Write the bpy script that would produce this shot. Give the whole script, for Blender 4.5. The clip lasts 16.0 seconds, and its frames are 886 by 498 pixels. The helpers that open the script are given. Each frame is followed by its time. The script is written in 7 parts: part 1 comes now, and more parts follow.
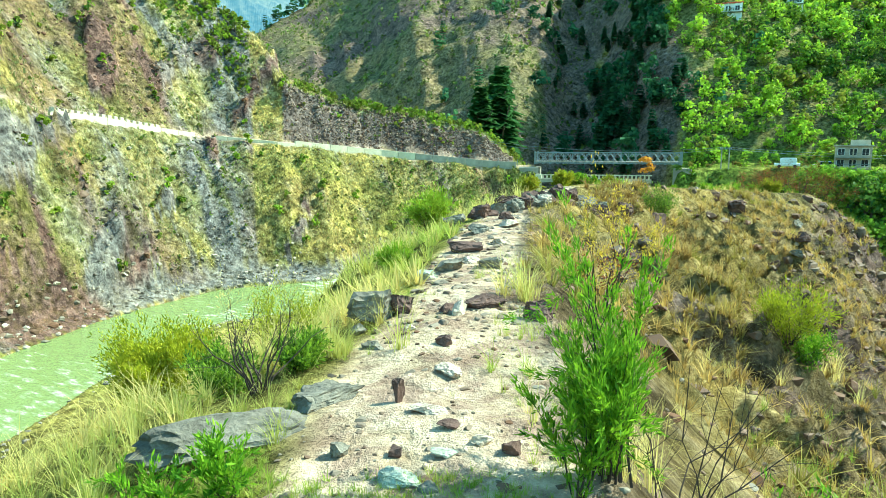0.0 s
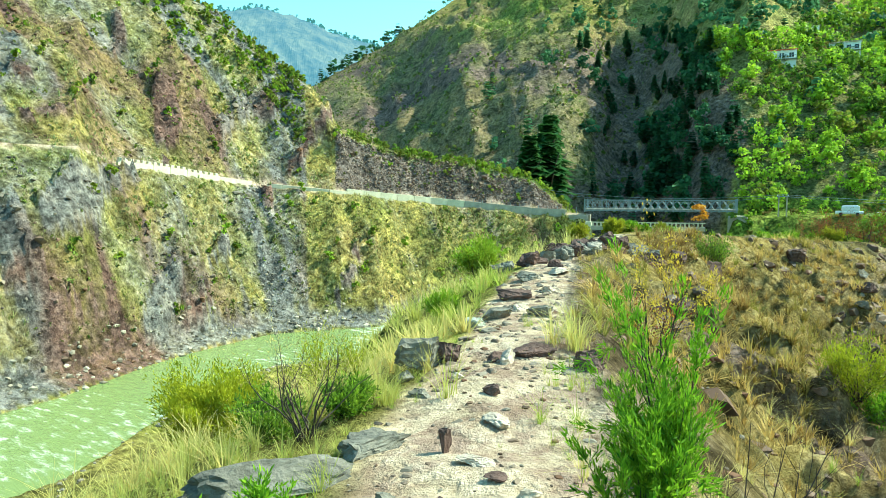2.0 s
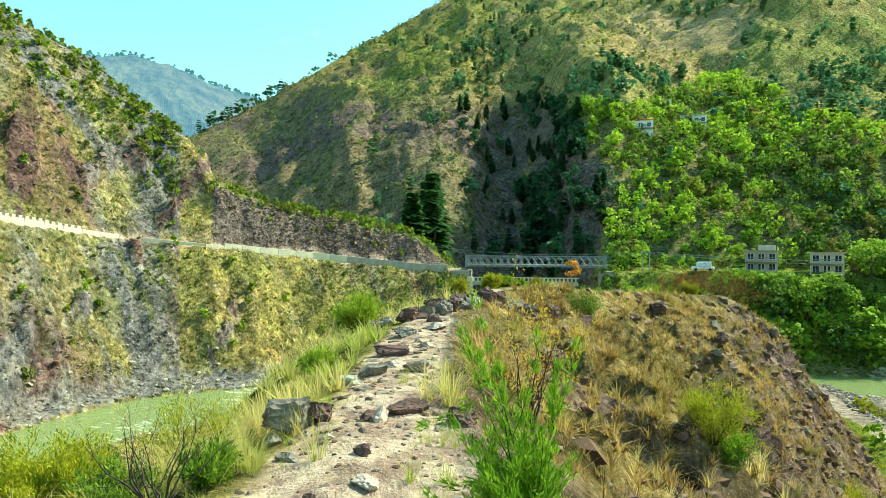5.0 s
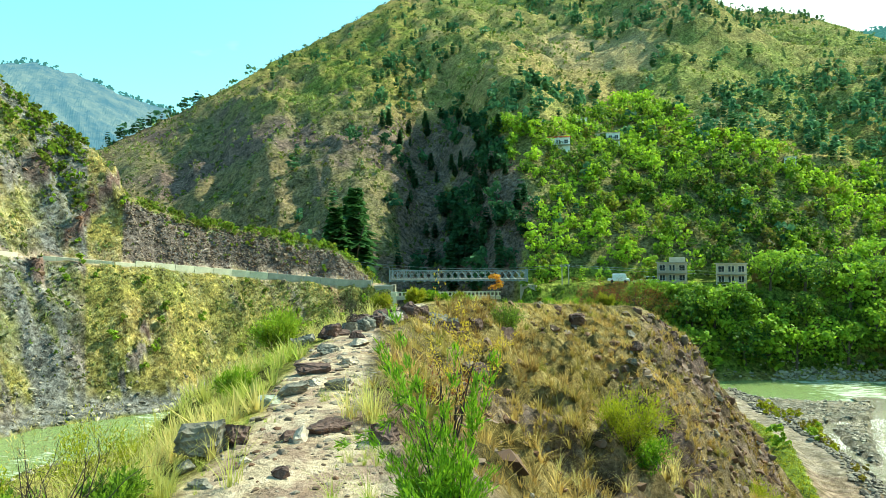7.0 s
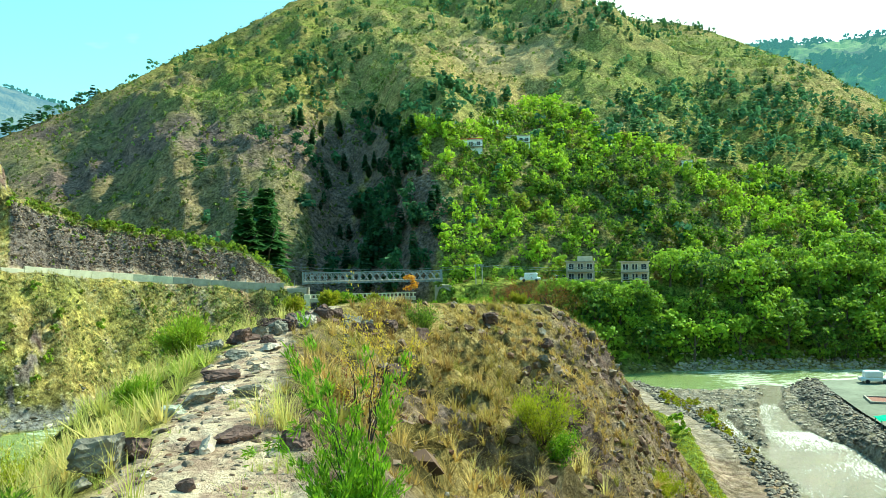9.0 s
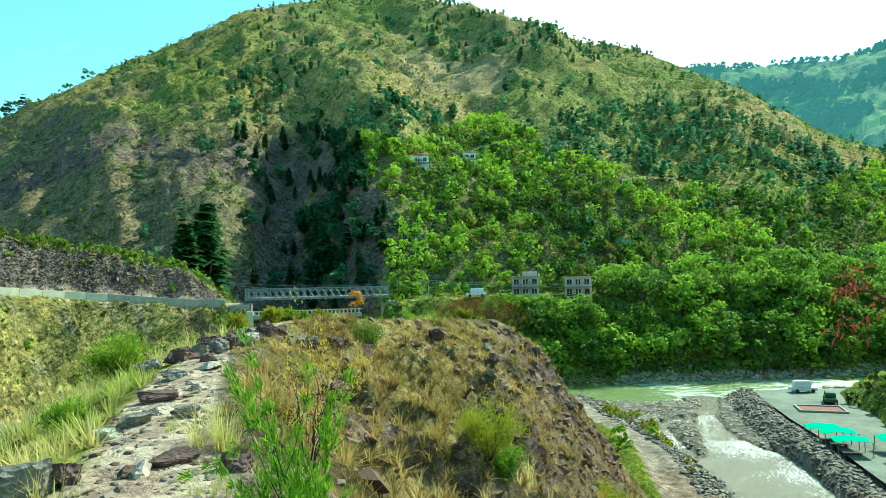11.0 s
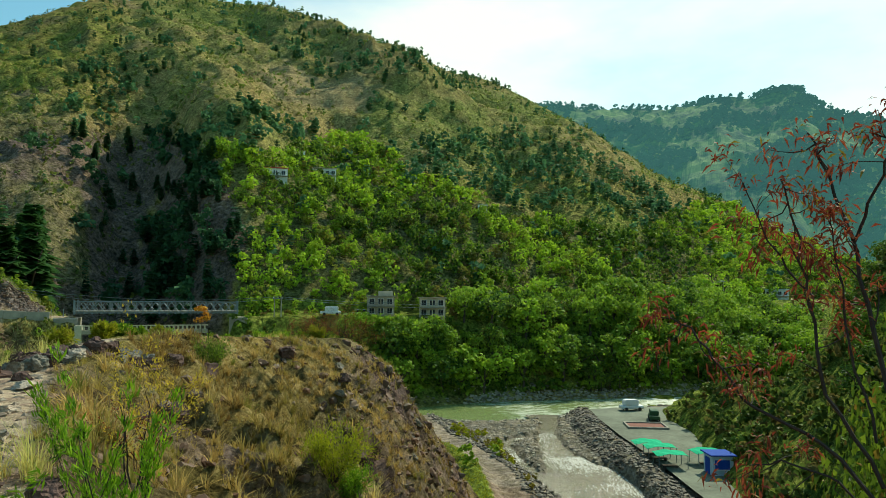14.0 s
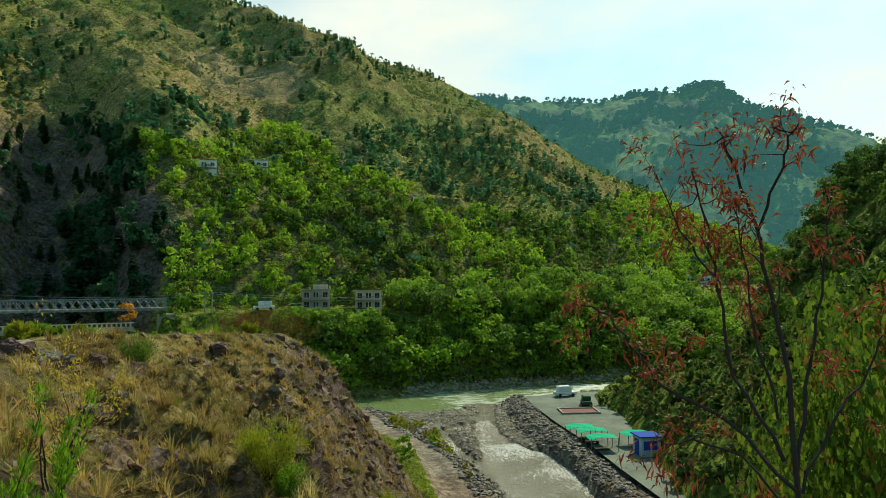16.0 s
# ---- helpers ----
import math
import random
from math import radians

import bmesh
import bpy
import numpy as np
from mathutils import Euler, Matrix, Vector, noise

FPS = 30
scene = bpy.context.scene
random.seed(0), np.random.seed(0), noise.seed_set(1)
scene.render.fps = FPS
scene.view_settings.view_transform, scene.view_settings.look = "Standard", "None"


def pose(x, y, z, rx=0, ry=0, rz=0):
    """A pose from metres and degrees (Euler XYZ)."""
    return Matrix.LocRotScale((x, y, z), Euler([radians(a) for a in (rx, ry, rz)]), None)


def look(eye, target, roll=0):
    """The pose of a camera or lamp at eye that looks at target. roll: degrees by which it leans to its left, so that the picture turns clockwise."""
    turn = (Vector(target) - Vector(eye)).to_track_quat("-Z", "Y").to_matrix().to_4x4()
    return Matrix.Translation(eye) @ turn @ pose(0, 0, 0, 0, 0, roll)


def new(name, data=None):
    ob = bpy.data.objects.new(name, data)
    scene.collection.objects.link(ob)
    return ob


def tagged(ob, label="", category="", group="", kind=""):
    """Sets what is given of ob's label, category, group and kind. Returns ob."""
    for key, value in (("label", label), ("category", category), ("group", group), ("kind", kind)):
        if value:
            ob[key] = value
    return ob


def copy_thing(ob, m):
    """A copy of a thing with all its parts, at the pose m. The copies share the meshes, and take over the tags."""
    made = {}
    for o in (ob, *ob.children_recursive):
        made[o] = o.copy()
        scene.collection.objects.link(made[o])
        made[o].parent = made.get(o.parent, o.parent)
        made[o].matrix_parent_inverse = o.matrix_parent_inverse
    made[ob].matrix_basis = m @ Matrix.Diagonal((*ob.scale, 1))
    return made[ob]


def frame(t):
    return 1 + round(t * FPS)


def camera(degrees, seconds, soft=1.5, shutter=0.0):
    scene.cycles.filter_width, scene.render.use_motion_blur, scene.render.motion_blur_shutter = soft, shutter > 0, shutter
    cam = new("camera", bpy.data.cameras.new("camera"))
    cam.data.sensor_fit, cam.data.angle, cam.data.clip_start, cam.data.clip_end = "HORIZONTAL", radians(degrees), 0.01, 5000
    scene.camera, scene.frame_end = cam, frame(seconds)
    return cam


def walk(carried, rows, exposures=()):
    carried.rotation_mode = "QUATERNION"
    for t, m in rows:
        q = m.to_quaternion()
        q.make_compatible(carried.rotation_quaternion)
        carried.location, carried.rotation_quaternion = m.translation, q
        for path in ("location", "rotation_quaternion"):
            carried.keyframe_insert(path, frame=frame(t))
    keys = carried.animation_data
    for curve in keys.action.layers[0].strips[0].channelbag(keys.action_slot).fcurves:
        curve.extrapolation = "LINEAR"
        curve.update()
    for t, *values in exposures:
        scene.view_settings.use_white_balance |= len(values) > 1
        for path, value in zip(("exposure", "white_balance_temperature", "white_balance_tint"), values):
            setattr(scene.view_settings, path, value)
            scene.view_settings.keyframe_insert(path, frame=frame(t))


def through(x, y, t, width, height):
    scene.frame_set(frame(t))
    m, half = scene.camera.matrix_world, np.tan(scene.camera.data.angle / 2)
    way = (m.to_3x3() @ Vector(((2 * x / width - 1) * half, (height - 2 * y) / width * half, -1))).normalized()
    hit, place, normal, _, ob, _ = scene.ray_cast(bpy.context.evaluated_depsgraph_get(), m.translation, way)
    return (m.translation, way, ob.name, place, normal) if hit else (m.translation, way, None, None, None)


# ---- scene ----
cam = camera(67.84, 16.0, 0.4)
PATH = [
    (0.0, pose(0.000, 0.000, 1.6, 81.29, -0.12, -0.00)),
    (0.5, pose(-0.003, 0.002, 1.6, 82.17, -0.11, 0.90)),
    (1.0, pose(-0.007, 0.004, 1.6, 83.30, -0.04, 2.22)),
    (1.5, pose(-0.010, 0.007, 1.6, 84.27, -0.04, 3.53)),
    (2.0, pose(0.000, 0.009, 1.6, 85.37, -0.08, 4.23)),
    (2.5, pose(0.020, 0.011, 1.6, 86.44, -0.58, 3.63)),
    (3.0, pose(0.035, 0.013, 1.6, 87.61, -1.02, 2.33)),
    (3.5, pose(0.053, 0.016, 1.6, 88.28, -0.89, 1.02)),
    (4.0, pose(0.072, 0.018, 1.6, 88.80, -0.54, -1.18)),
    (4.5, pose(0.090, 0.020, 1.6, 89.57, -0.44, -3.65)),
    (7.0, pose(0.133, 0.026, 1.6, 91.52, 0.31, -12.45)),
    (7.5, pose(0.141, 0.027, 1.6, 91.75, 0.59, -13.98)),
    (8.0, pose(0.150, 0.028, 1.6, 91.87, 0.76, -15.60)),
    (8.5, pose(0.153, 0.029, 1.6, 91.72, 0.87, -17.92)),
    (9.0, pose(0.156, 0.030, 1.6, 91.52, 1.03, -19.84)),
    (11.5, pose(0.170, 0.020, 1.6, 93.32, 1.23, -25.91)),
    (12.0, pose(0.177, 0.012, 1.6, 93.86, 1.13, -27.86)),
    (12.5, pose(0.184, 0.004, 1.6, 94.06, 0.53, -30.50)),
    (13.0, pose(0.192, -0.003, 1.6, 94.34, -0.07, -32.77)),
    (13.5, pose(0.199, -0.011, 1.6, 94.32, -0.31, -34.91)),
    (14.0, pose(0.206, -0.019, 1.6, 94.36, -0.39, -36.95)),
    (14.5, pose(0.213, -0.027, 1.6, 94.19, -0.21, -38.23)),
    (15.0, pose(0.221, -0.034, 1.6, 93.95, -0.18, -39.65)),
    (15.5, pose(0.228, -0.042, 1.6, 93.56, 0.03, -41.17)),
    (16.0, pose(0.235, -0.050, 1.6, 93.64, 0.65, -42.46)),
]
EXPOSURES = [(0.0, 1.32, 5950, -18), (2.0, 1.12, 6100, -16), (3.0, 1.0, 6700, -9), (4.5, 0.95, 6750, -8), (7.0, 0.98, 6600, -13), (9.0, 1.0, 6400, -16),
             (11.5, 0.66, 5800, -19), (12.5, 0.24, 6400, -13), (13.0, 0.0, 6600, -10), (14.0, -0.1, 6950, -4), (16.0, -0.26, 6950, -4)]
walk(cam, PATH, EXPOSURES)

# ---- sky and sun ----
SUN_BEARING, SUN_HEIGHT = 73.0, 44.0          # clockwise from +y, and above the horizon
world = bpy.data.worlds.new("sky")
scene.world = world
world.use_nodes = True
wt = world.node_tree
sky = wt.nodes.new("ShaderNodeTexSky")
sky.sky_type, sky.sun_disc = "NISHITA", False
sky.sun_elevation, sky.sun_rotation = radians(SUN_HEIGHT), radians(SUN_BEARING)
sky.altitude, sky.air_density, sky.dust_density, sky.ozone_density = 900.0, 1.3, 1.6, 0.2
# thin bright cloud drifts over the clear sky
gen = wt.nodes.new("ShaderNodeTexCoord")
stretch = wt.nodes.new("ShaderNodeMapping")
stretch.inputs["Scale"].default_value = (1.0, 1.0, 2.6)
cloud = wt.nodes.new("ShaderNodeTexNoise")
cloud.inputs["Scale"].default_value, cloud.inputs["Detail"].default_value, cloud.inputs["Roughness"].default_value = 1.7, 6.0, 0.55
fade = wt.nodes.new("ShaderNodeValToRGB")
fade.color_ramp.elements[0].position, fade.color_ramp.elements[1].position = 0.44, 0.78
veil = wt.nodes.new("ShaderNodeMix")
veil.data_type = "RGBA"
veil.inputs[7].default_value = (7.8, 7.9, 7.9, 1)
wt.links.new(gen.outputs["Generated"], stretch.inputs["Vector"])
wt.links.new(stretch.outputs[0], cloud.inputs["Vector"])
# the veil thickens towards the sun
toward = wt.nodes.new("ShaderNodeVectorMath")
toward.operation = "DOT_PRODUCT"
toward.inputs[1].default_value = (math.sin(radians(70.0)), math.cos(radians(70.0)), 0.25)
thick = wt.nodes.new("ShaderNodeMath")
thick.operation, thick.inputs[1].default_value, thick.inputs[2].default_value = "MULTIPLY_ADD", 0.66, -0.46
wt.links.new(gen.outputs["Generated"], toward.inputs[0])
wt.links.new(toward.outputs["Value"], thick.inputs[0])
summed = wt.nodes.new("ShaderNodeMath")
wt.links.new(thick.outputs[0], summed.inputs[0])
wt.links.new(cloud.outputs["Fac"], summed.inputs[1])
wt.links.new(summed.outputs[0], fade.inputs["Fac"])
wt.links.new(fade.outputs["Color"], veil.inputs[0])
clear = wt.nodes.new("ShaderNodeMix")                  # the clear part leans to turquoise
clear.data_type, clear.blend_type, clear.inputs[0].default_value = "RGBA", "MULTIPLY", 1.0
clear.inputs[7].default_value = (0.74, 1.15, 1.17, 1)
wt.links.new(sky.outputs[0], clear.inputs[6])
wt.links.new(clear.outputs[2], veil.inputs[6])
wt.links.new(veil.outputs[2], wt.nodes["Background"].inputs[0])
wt.nodes["Background"].inputs[1].default_value = 0.15
sun = new("sun", bpy.data.lights.new("sun", "SUN"))
sun.data.energy, sun.data.angle, sun.data.color = 5.0, radians(0.55), (1.0, 0.95, 0.86)
sb, sh = radians(SUN_BEARING), radians(SUN_HEIGHT)
sun.matrix_world = look((math.sin(sb) * math.cos(sh) * 300, math.cos(sb) * math.cos(sh) * 300, math.sin(sh) * 300), (0, 0, 0))

# ---- noise and mesh helpers ----
TABLE = np.random.default_rng(3).random(65536)


def lattice(ix, iy, seed):
    h = (ix.astype(np.int64) * 73856093) ^ (iy.astype(np.int64) * 19349663) ^ (seed * 83492791)
    return TABLE[(h ^ (h >> 13)) & 65535]


def vnoise(x, y, seed=0):
    ix, iy = np.floor(x), np.floor(y)
    fx, fy = x - ix, y - iy
    fx, fy = fx * fx * (3 - 2 * fx), fy * fy * (3 - 2 * fy)
    a, b = lattice(ix, iy, seed), lattice(ix + 1, iy, seed)
    c, d = lattice(ix, iy + 1, seed), lattice(ix + 1, iy + 1, seed)
    return (a + (b - a) * fx) * (1 - fy) + (c + (d - c) * fx) * fy


def fbm(x, y, size, octaves=4, seed=0, ridged=False):
    """Noise about 0, within -1 to 1, whose largest features are size metres."""
    total, amp, norm = 0.0, 1.0, 0.0
    for o in range(octaves):
        n = vnoise(x / size + 17.3 * o, y / size - 9.1 * o, seed + o) * 2 - 1
        total = total + amp * (1 - 2 * np.abs(n) if ridged else n)
        norm, amp, size = norm + amp, amp * 0.5, size * 0.5
    return total / norm


def polar(bearing, r):
    b = np.radians(bearing)
    return r * np.sin(b), r * np.cos(b)


def smooth(a, b, v):
    t = np.clip((v - a) / (b - a), 0, 1)
    return t * t * (3 - 2 * t)


def mesh_object(name, verts, faces, material, parent=None, cover=None, shade=False):
    """One mesh from arrays: verts (n, 3), faces (m, 3 or 4), cover (n, 3) a colour a point."""
    verts, faces = np.asarray(verts, np.float32), np.asarray(faces, np.int32)
    me = bpy.data.meshes.new(name)
    me.vertices.add(len(verts))
    me.vertices.foreach_set("co", verts.ravel())
    k = faces.shape[1]
    me.loops.add(faces.size)
    me.loops.foreach_set("vertex_index", faces.ravel())
    me.polygons.add(len(faces))
    me.polygons.foreach_set("loop_start", np.arange(len(faces), dtype=np.int32) * k)
    me.polygons.foreach_set("use_smooth", np.full(len(faces), shade))
    if cover is not None:
        at = me.attributes.new("cover", "FLOAT_COLOR", "POINT")
        at.data.foreach_set("color", (cover if cover.shape[1] == 4 else np.c_[cover, np.ones(len(cover))]).astype(np.float32).ravel())
    me.update(calc_edges=True)
    me.materials.append(material)
    ob = new(name, me)
    if parent is not None:
        ob.parent = parent
    return ob


def bm_object(name, bm, material, parent=None, shade=False):
    me = bpy.data.meshes.new(name)
    bm.to_mesh(me)
    bm.free()
    if shade:
        me.polygons.foreach_set("use_smooth", np.full(len(me.polygons), True))
    for m in material if isinstance(material, (list, tuple)) else [material]:
        me.materials.append(m)
    ob = new(name, me)
    if parent is not None:
        ob.parent = parent
    return ob


def part(name, bm, material, parent, label="", shade=False):
    ob = bm_object(name, bm, material, parent, shade)
    return tagged(ob, label) if label else ob


def add_box(bm, x0, y0, z0, x1, y1, z1, bevel=0.0):
    m = Matrix.Translation(((x0 + x1) / 2, (y0 + y1) / 2, (z0 + z1) / 2)) @ Matrix.Diagonal((x1 - x0, y1 - y0, z1 - z0, 1))
    made = bmesh.ops.create_cube(bm, size=1, matrix=m)["verts"]
    if bevel:
        edges = list({e for v in made for e in v.link_edges})
        bmesh.ops.bevel(bm, geom=edges, offset=bevel, segments=1, affect="EDGES")
    return bm


def box(x0, y0, z0, x1, y1, z1, bevel=0.0):
    return add_box(bmesh.new(), x0, y0, z0, x1, y1, z1, bevel)


def add_rod(bm, a, b, r0, r1=None, sides=6):
    a, b = Vector(a), Vector(b)
    d = b - a
    m = Matrix.Translation((a + b) / 2) @ d.to_track_quat("Z", "Y").to_matrix().to_4x4()
    bmesh.ops.create_cone(bm, cap_ends=True, segments=sides, radius1=r0, radius2=r0 if r1 is None else r1, depth=d.length, matrix=m)
    return bm


def rod(a, b, r0, r1=None, sides=6):
    return add_rod(bmesh.new(), a, b, r0, r1, sides)


def empty(name, place, turn=0.0):
    ob = new(name)
    ob.matrix_world = pose(*place, 0, 0, turn)
    ob.empty_display_size = 0.2
    return ob

# ---- materials ----
def material(name, roughness=0.9):
    m = bpy.data.materials.new(name)
    m.use_nodes = True
    nt = m.node_tree
    bsdf = nt.nodes["Principled BSDF"]
    bsdf.inputs["Roughness"].default_value = roughness
    bsdf.inputs["Specular IOR Level"].default_value = 0.25
    return m, nt, bsdf


def node(nt, kind, links=(), **values):
    n = nt.nodes.new(kind)
    for key, value in values.items():
        if key in n.inputs:
            n.inputs[key].default_value = value
        else:
            n.attribute_name = value
    for socket, source in links:
        nt.links.new(source, n.inputs[socket])
    return n


def tex_noise(nt, coord, scale, detail=4.0, rough=0.6):
    n = node(nt, "ShaderNodeTexNoise", [("Vector", coord)], Scale=scale, Detail=detail, Roughness=rough)
    return n.outputs["Fac"]


def ramp(nt, fac, stops):
    n = node(nt, "ShaderNodeValToRGB", [("Fac", fac)])
    el = n.color_ramp.elements
    while len(el) < len(stops):
        el.new(0.5)
    for e, (p, c) in zip(el, stops):
        e.position, e.color = p, (*c, 1)
    return n.outputs["Color"]


def mix(nt, fac, a, b, mode="MIX"):
    n = nt.nodes.new("ShaderNodeMix")
    n.data_type, n.blend_type = "RGBA", mode
    for socket, v in ((n.inputs[0], fac), (n.inputs[6], a), (n.inputs[7], b)):
        if isinstance(v, (int, float)):
            socket.default_value = v
        elif isinstance(v, tuple):
            socket.default_value = (*v, 1)
        else:
            nt.links.new(v, socket)
    return n.outputs[2]


def math_node(nt, op, a, b=0.5, clamp=False):
    n = nt.nodes.new("ShaderNodeMath")
    n.operation, n.use_clamp = op, clamp
    for socket, v in ((n.inputs[0], a), (n.inputs[1], b)):
        if isinstance(v, (int, float)):
            socket.default_value = v
        else:
            nt.links.new(v, socket)
    return n.outputs[0]


def bump(nt, bsdf, height, strength, distance):
    b = node(nt, "ShaderNodeBump", [("Height", height)], Strength=strength, Distance=distance)
    nt.links.new(b.outputs[0], bsdf.inputs["Normal"])


def plain(name, colour, rough=0.8, vary=0.25, scale=3.0, metal=0.0, relief=0.0):
    """A surface of one colour with stains and grain at two scales."""
    m, nt, bsdf = material(name, rough)
    at = node(nt, "ShaderNodeTexCoord").outputs["Object"]
    n1, n2 = tex_noise(nt, at, scale), tex_noise(nt, at, scale * 9)
    f = math_node(nt, "ADD", math_node(nt, "MULTIPLY", n1, 0.65), math_node(nt, "MULTIPLY", n2, 0.35))
    lo, hi = tuple(c * (1 - vary) for c in colour), tuple(min(1, c * (1 + vary)) for c in colour)
    nt.links.new(ramp(nt, f, [(0.3, lo), (0.7, hi)]), bsdf.inputs["Base Color"])
    bsdf.inputs["Metallic"].default_value = metal
    if relief:
        bump(nt, bsdf, n2, 0.6, relief)
    return m


def foliage(name, dark, light, through=0.45, single=False, dead=(0.20, 0.11, 0.04)):
    """Leaves: colour varies leaf by leaf and plant by plant; light comes through."""
    m, nt, bsdf = material(name, 0.6)
    bsdf.inputs["Specular IOR Level"].default_value = 0.12
    v = node(nt, "ShaderNodeNewGeometry").outputs["Random Per Island"]
    if single:
        plant, brown = node(nt, "ShaderNodeObjectInfo").outputs["Random"], 0.0
    else:
        at = node(nt, "ShaderNodeAttribute", attribute_name="cover")
        tint = node(nt, "ShaderNodeSeparateColor", [("Color", at.outputs["Color"])])
        plant, brown = tint.outputs[0], tint.outputs[1]
    f = math_node(nt, "ADD", math_node(nt, "MULTIPLY", v, 0.4), math_node(nt, "MULTIPLY", plant, 0.6))
    col = mix(nt, brown, ramp(nt, f, [(0.0, dark), (1.0, light)]), dead)
    nt.links.new(col, bsdf.inputs["Base Color"])
    tr = node(nt, "ShaderNodeBsdfTranslucent", [("Color", col)])
    ms = node(nt, "ShaderNodeMixShader", [(1, bsdf.outputs[0]), (2, tr.outputs[0])], Fac=through)
    nt.links.new(ms.outputs[0], nt.nodes["Material Output"].inputs[0])
    return m


def ground_material():
    m, nt, bsdf = material("hillside_ground", 1.0)
    bsdf.inputs["Specular IOR Level"].default_value = 0.02
    pos = node(nt, "ShaderNodeNewGeometry").outputs["Position"]
    at = node(nt, "ShaderNodeAttribute", attribute_name="cover")
    c = node(nt, "ShaderNodeSeparateColor", [("Color", at.outputs["Color"])])
    n_s, n_m, n_l = tex_noise(nt, pos, 9.0, 6, 0.75), tex_noise(nt, pos, 0.9, 8, 0.75), tex_noise(nt, pos, 0.06, 6, 0.65)
    n_f = math_node(nt, "ADD", math_node(nt, "MULTIPLY", n_m, 0.6), math_node(nt, "MULTIPLY", n_s, 0.4))
    dry = ramp(nt, n_f, [(0.36, (0.06, 0.042, 0.016)), (0.5, (0.28, 0.21, 0.07)), (0.62, (0.56, 0.45, 0.17))])
    green = ramp(nt, n_f, [(0.36, (0.025, 0.042, 0.008)), (0.5, (0.135, 0.18, 0.03)), (0.63, (0.32, 0.38, 0.065))])
    grey = ramp(nt, n_f, [(0.36, (0.04, 0.038, 0.038)), (0.5, (0.175, 0.166, 0.148)), (0.64, (0.38, 0.365, 0.335))])
    maroon = ramp(nt, n_f, [(0.36, (0.03, 0.014, 0.011)), (0.5, (0.13, 0.078, 0.064)), (0.64, (0.30, 0.20, 0.165))])
    rock = mix(nt, at.outputs["Alpha"], grey, maroon)
    sand = ramp(nt, n_f, [(0.34, (0.24, 0.165, 0.10)), (0.5, (0.50, 0.38, 0.255)), (0.66, (0.68, 0.555, 0.40))])
    earth = ramp(nt, n_f, [(0.36, (0.19, 0.115, 0.08)), (0.64, (0.42, 0.30, 0.22))])
    sand = mix(nt, ramp(nt, tex_noise(nt, pos, 1.6, 5, 0.7), [(0.45, (0, 0, 0)), (0.58, (1, 1, 1))]), sand, earth)
    col = mix(nt, math_node(nt, "ADD", c.outputs[1], math_node(nt, "MULTIPLY", math_node(nt, "SUBTRACT", n_l, 0.5), 2.2), True), dry, green)
    fr = math_node(nt, "ADD", math_node(nt, "MULTIPLY", c.outputs[2], 1.6), math_node(nt, "MULTIPLY", math_node(nt, "SUBTRACT", n_m, 0.68), 1.8), True)
    col = mix(nt, fr, col, rock)
    fs = math_node(nt, "ADD", c.outputs[0], math_node(nt, "MULTIPLY", math_node(nt, "SUBTRACT", n_m, 0.5), 0.9), True)
    col = mix(nt, math_node(nt, "MULTIPLY", fs, math_node(nt, "GREATER_THAN", c.outputs[0], 0.02)), col, sand)
    # mottled growth, a few paces across
    mott = ramp(nt, tex_noise(nt, pos, 0.22, 5, 0.75), [(0.36, (0.42, 0.45, 0.45)), (0.5, (0.95, 0.95, 0.95)), (0.62, (1.3, 1.25, 1.15))])
    clods = ramp(nt, tex_noise(nt, pos, 1.2, 4, 0.7), [(0.38, (0.45, 0.44, 0.42)), (0.5, (1.0, 1.0, 1.0)), (0.62, (1.28, 1.25, 1.2))])
    mott = mix(nt, 1.0, mott, clods, "MULTIPLY")
    col = mix(nt, math_node(nt, "SUBTRACT", 1.0, c.outputs[0], True), col, mix(nt, 1.0, col, mott, "MULTIPLY"))
    nt.links.new(col, bsdf.inputs["Base Color"])
    relief = math_node(nt, "ADD", math_node(nt, "MULTIPLY", n_s, 0.35), math_node(nt, "MULTIPLY", n_m, 4.0))
    trodden = math_node(nt, "SUBTRACT", 1.0, math_node(nt, "MULTIPLY", c.outputs[0], 0.6), True)
    bump(nt, bsdf, math_node(nt, "MULTIPLY", relief, trodden), 0.9, 0.2)
    return m


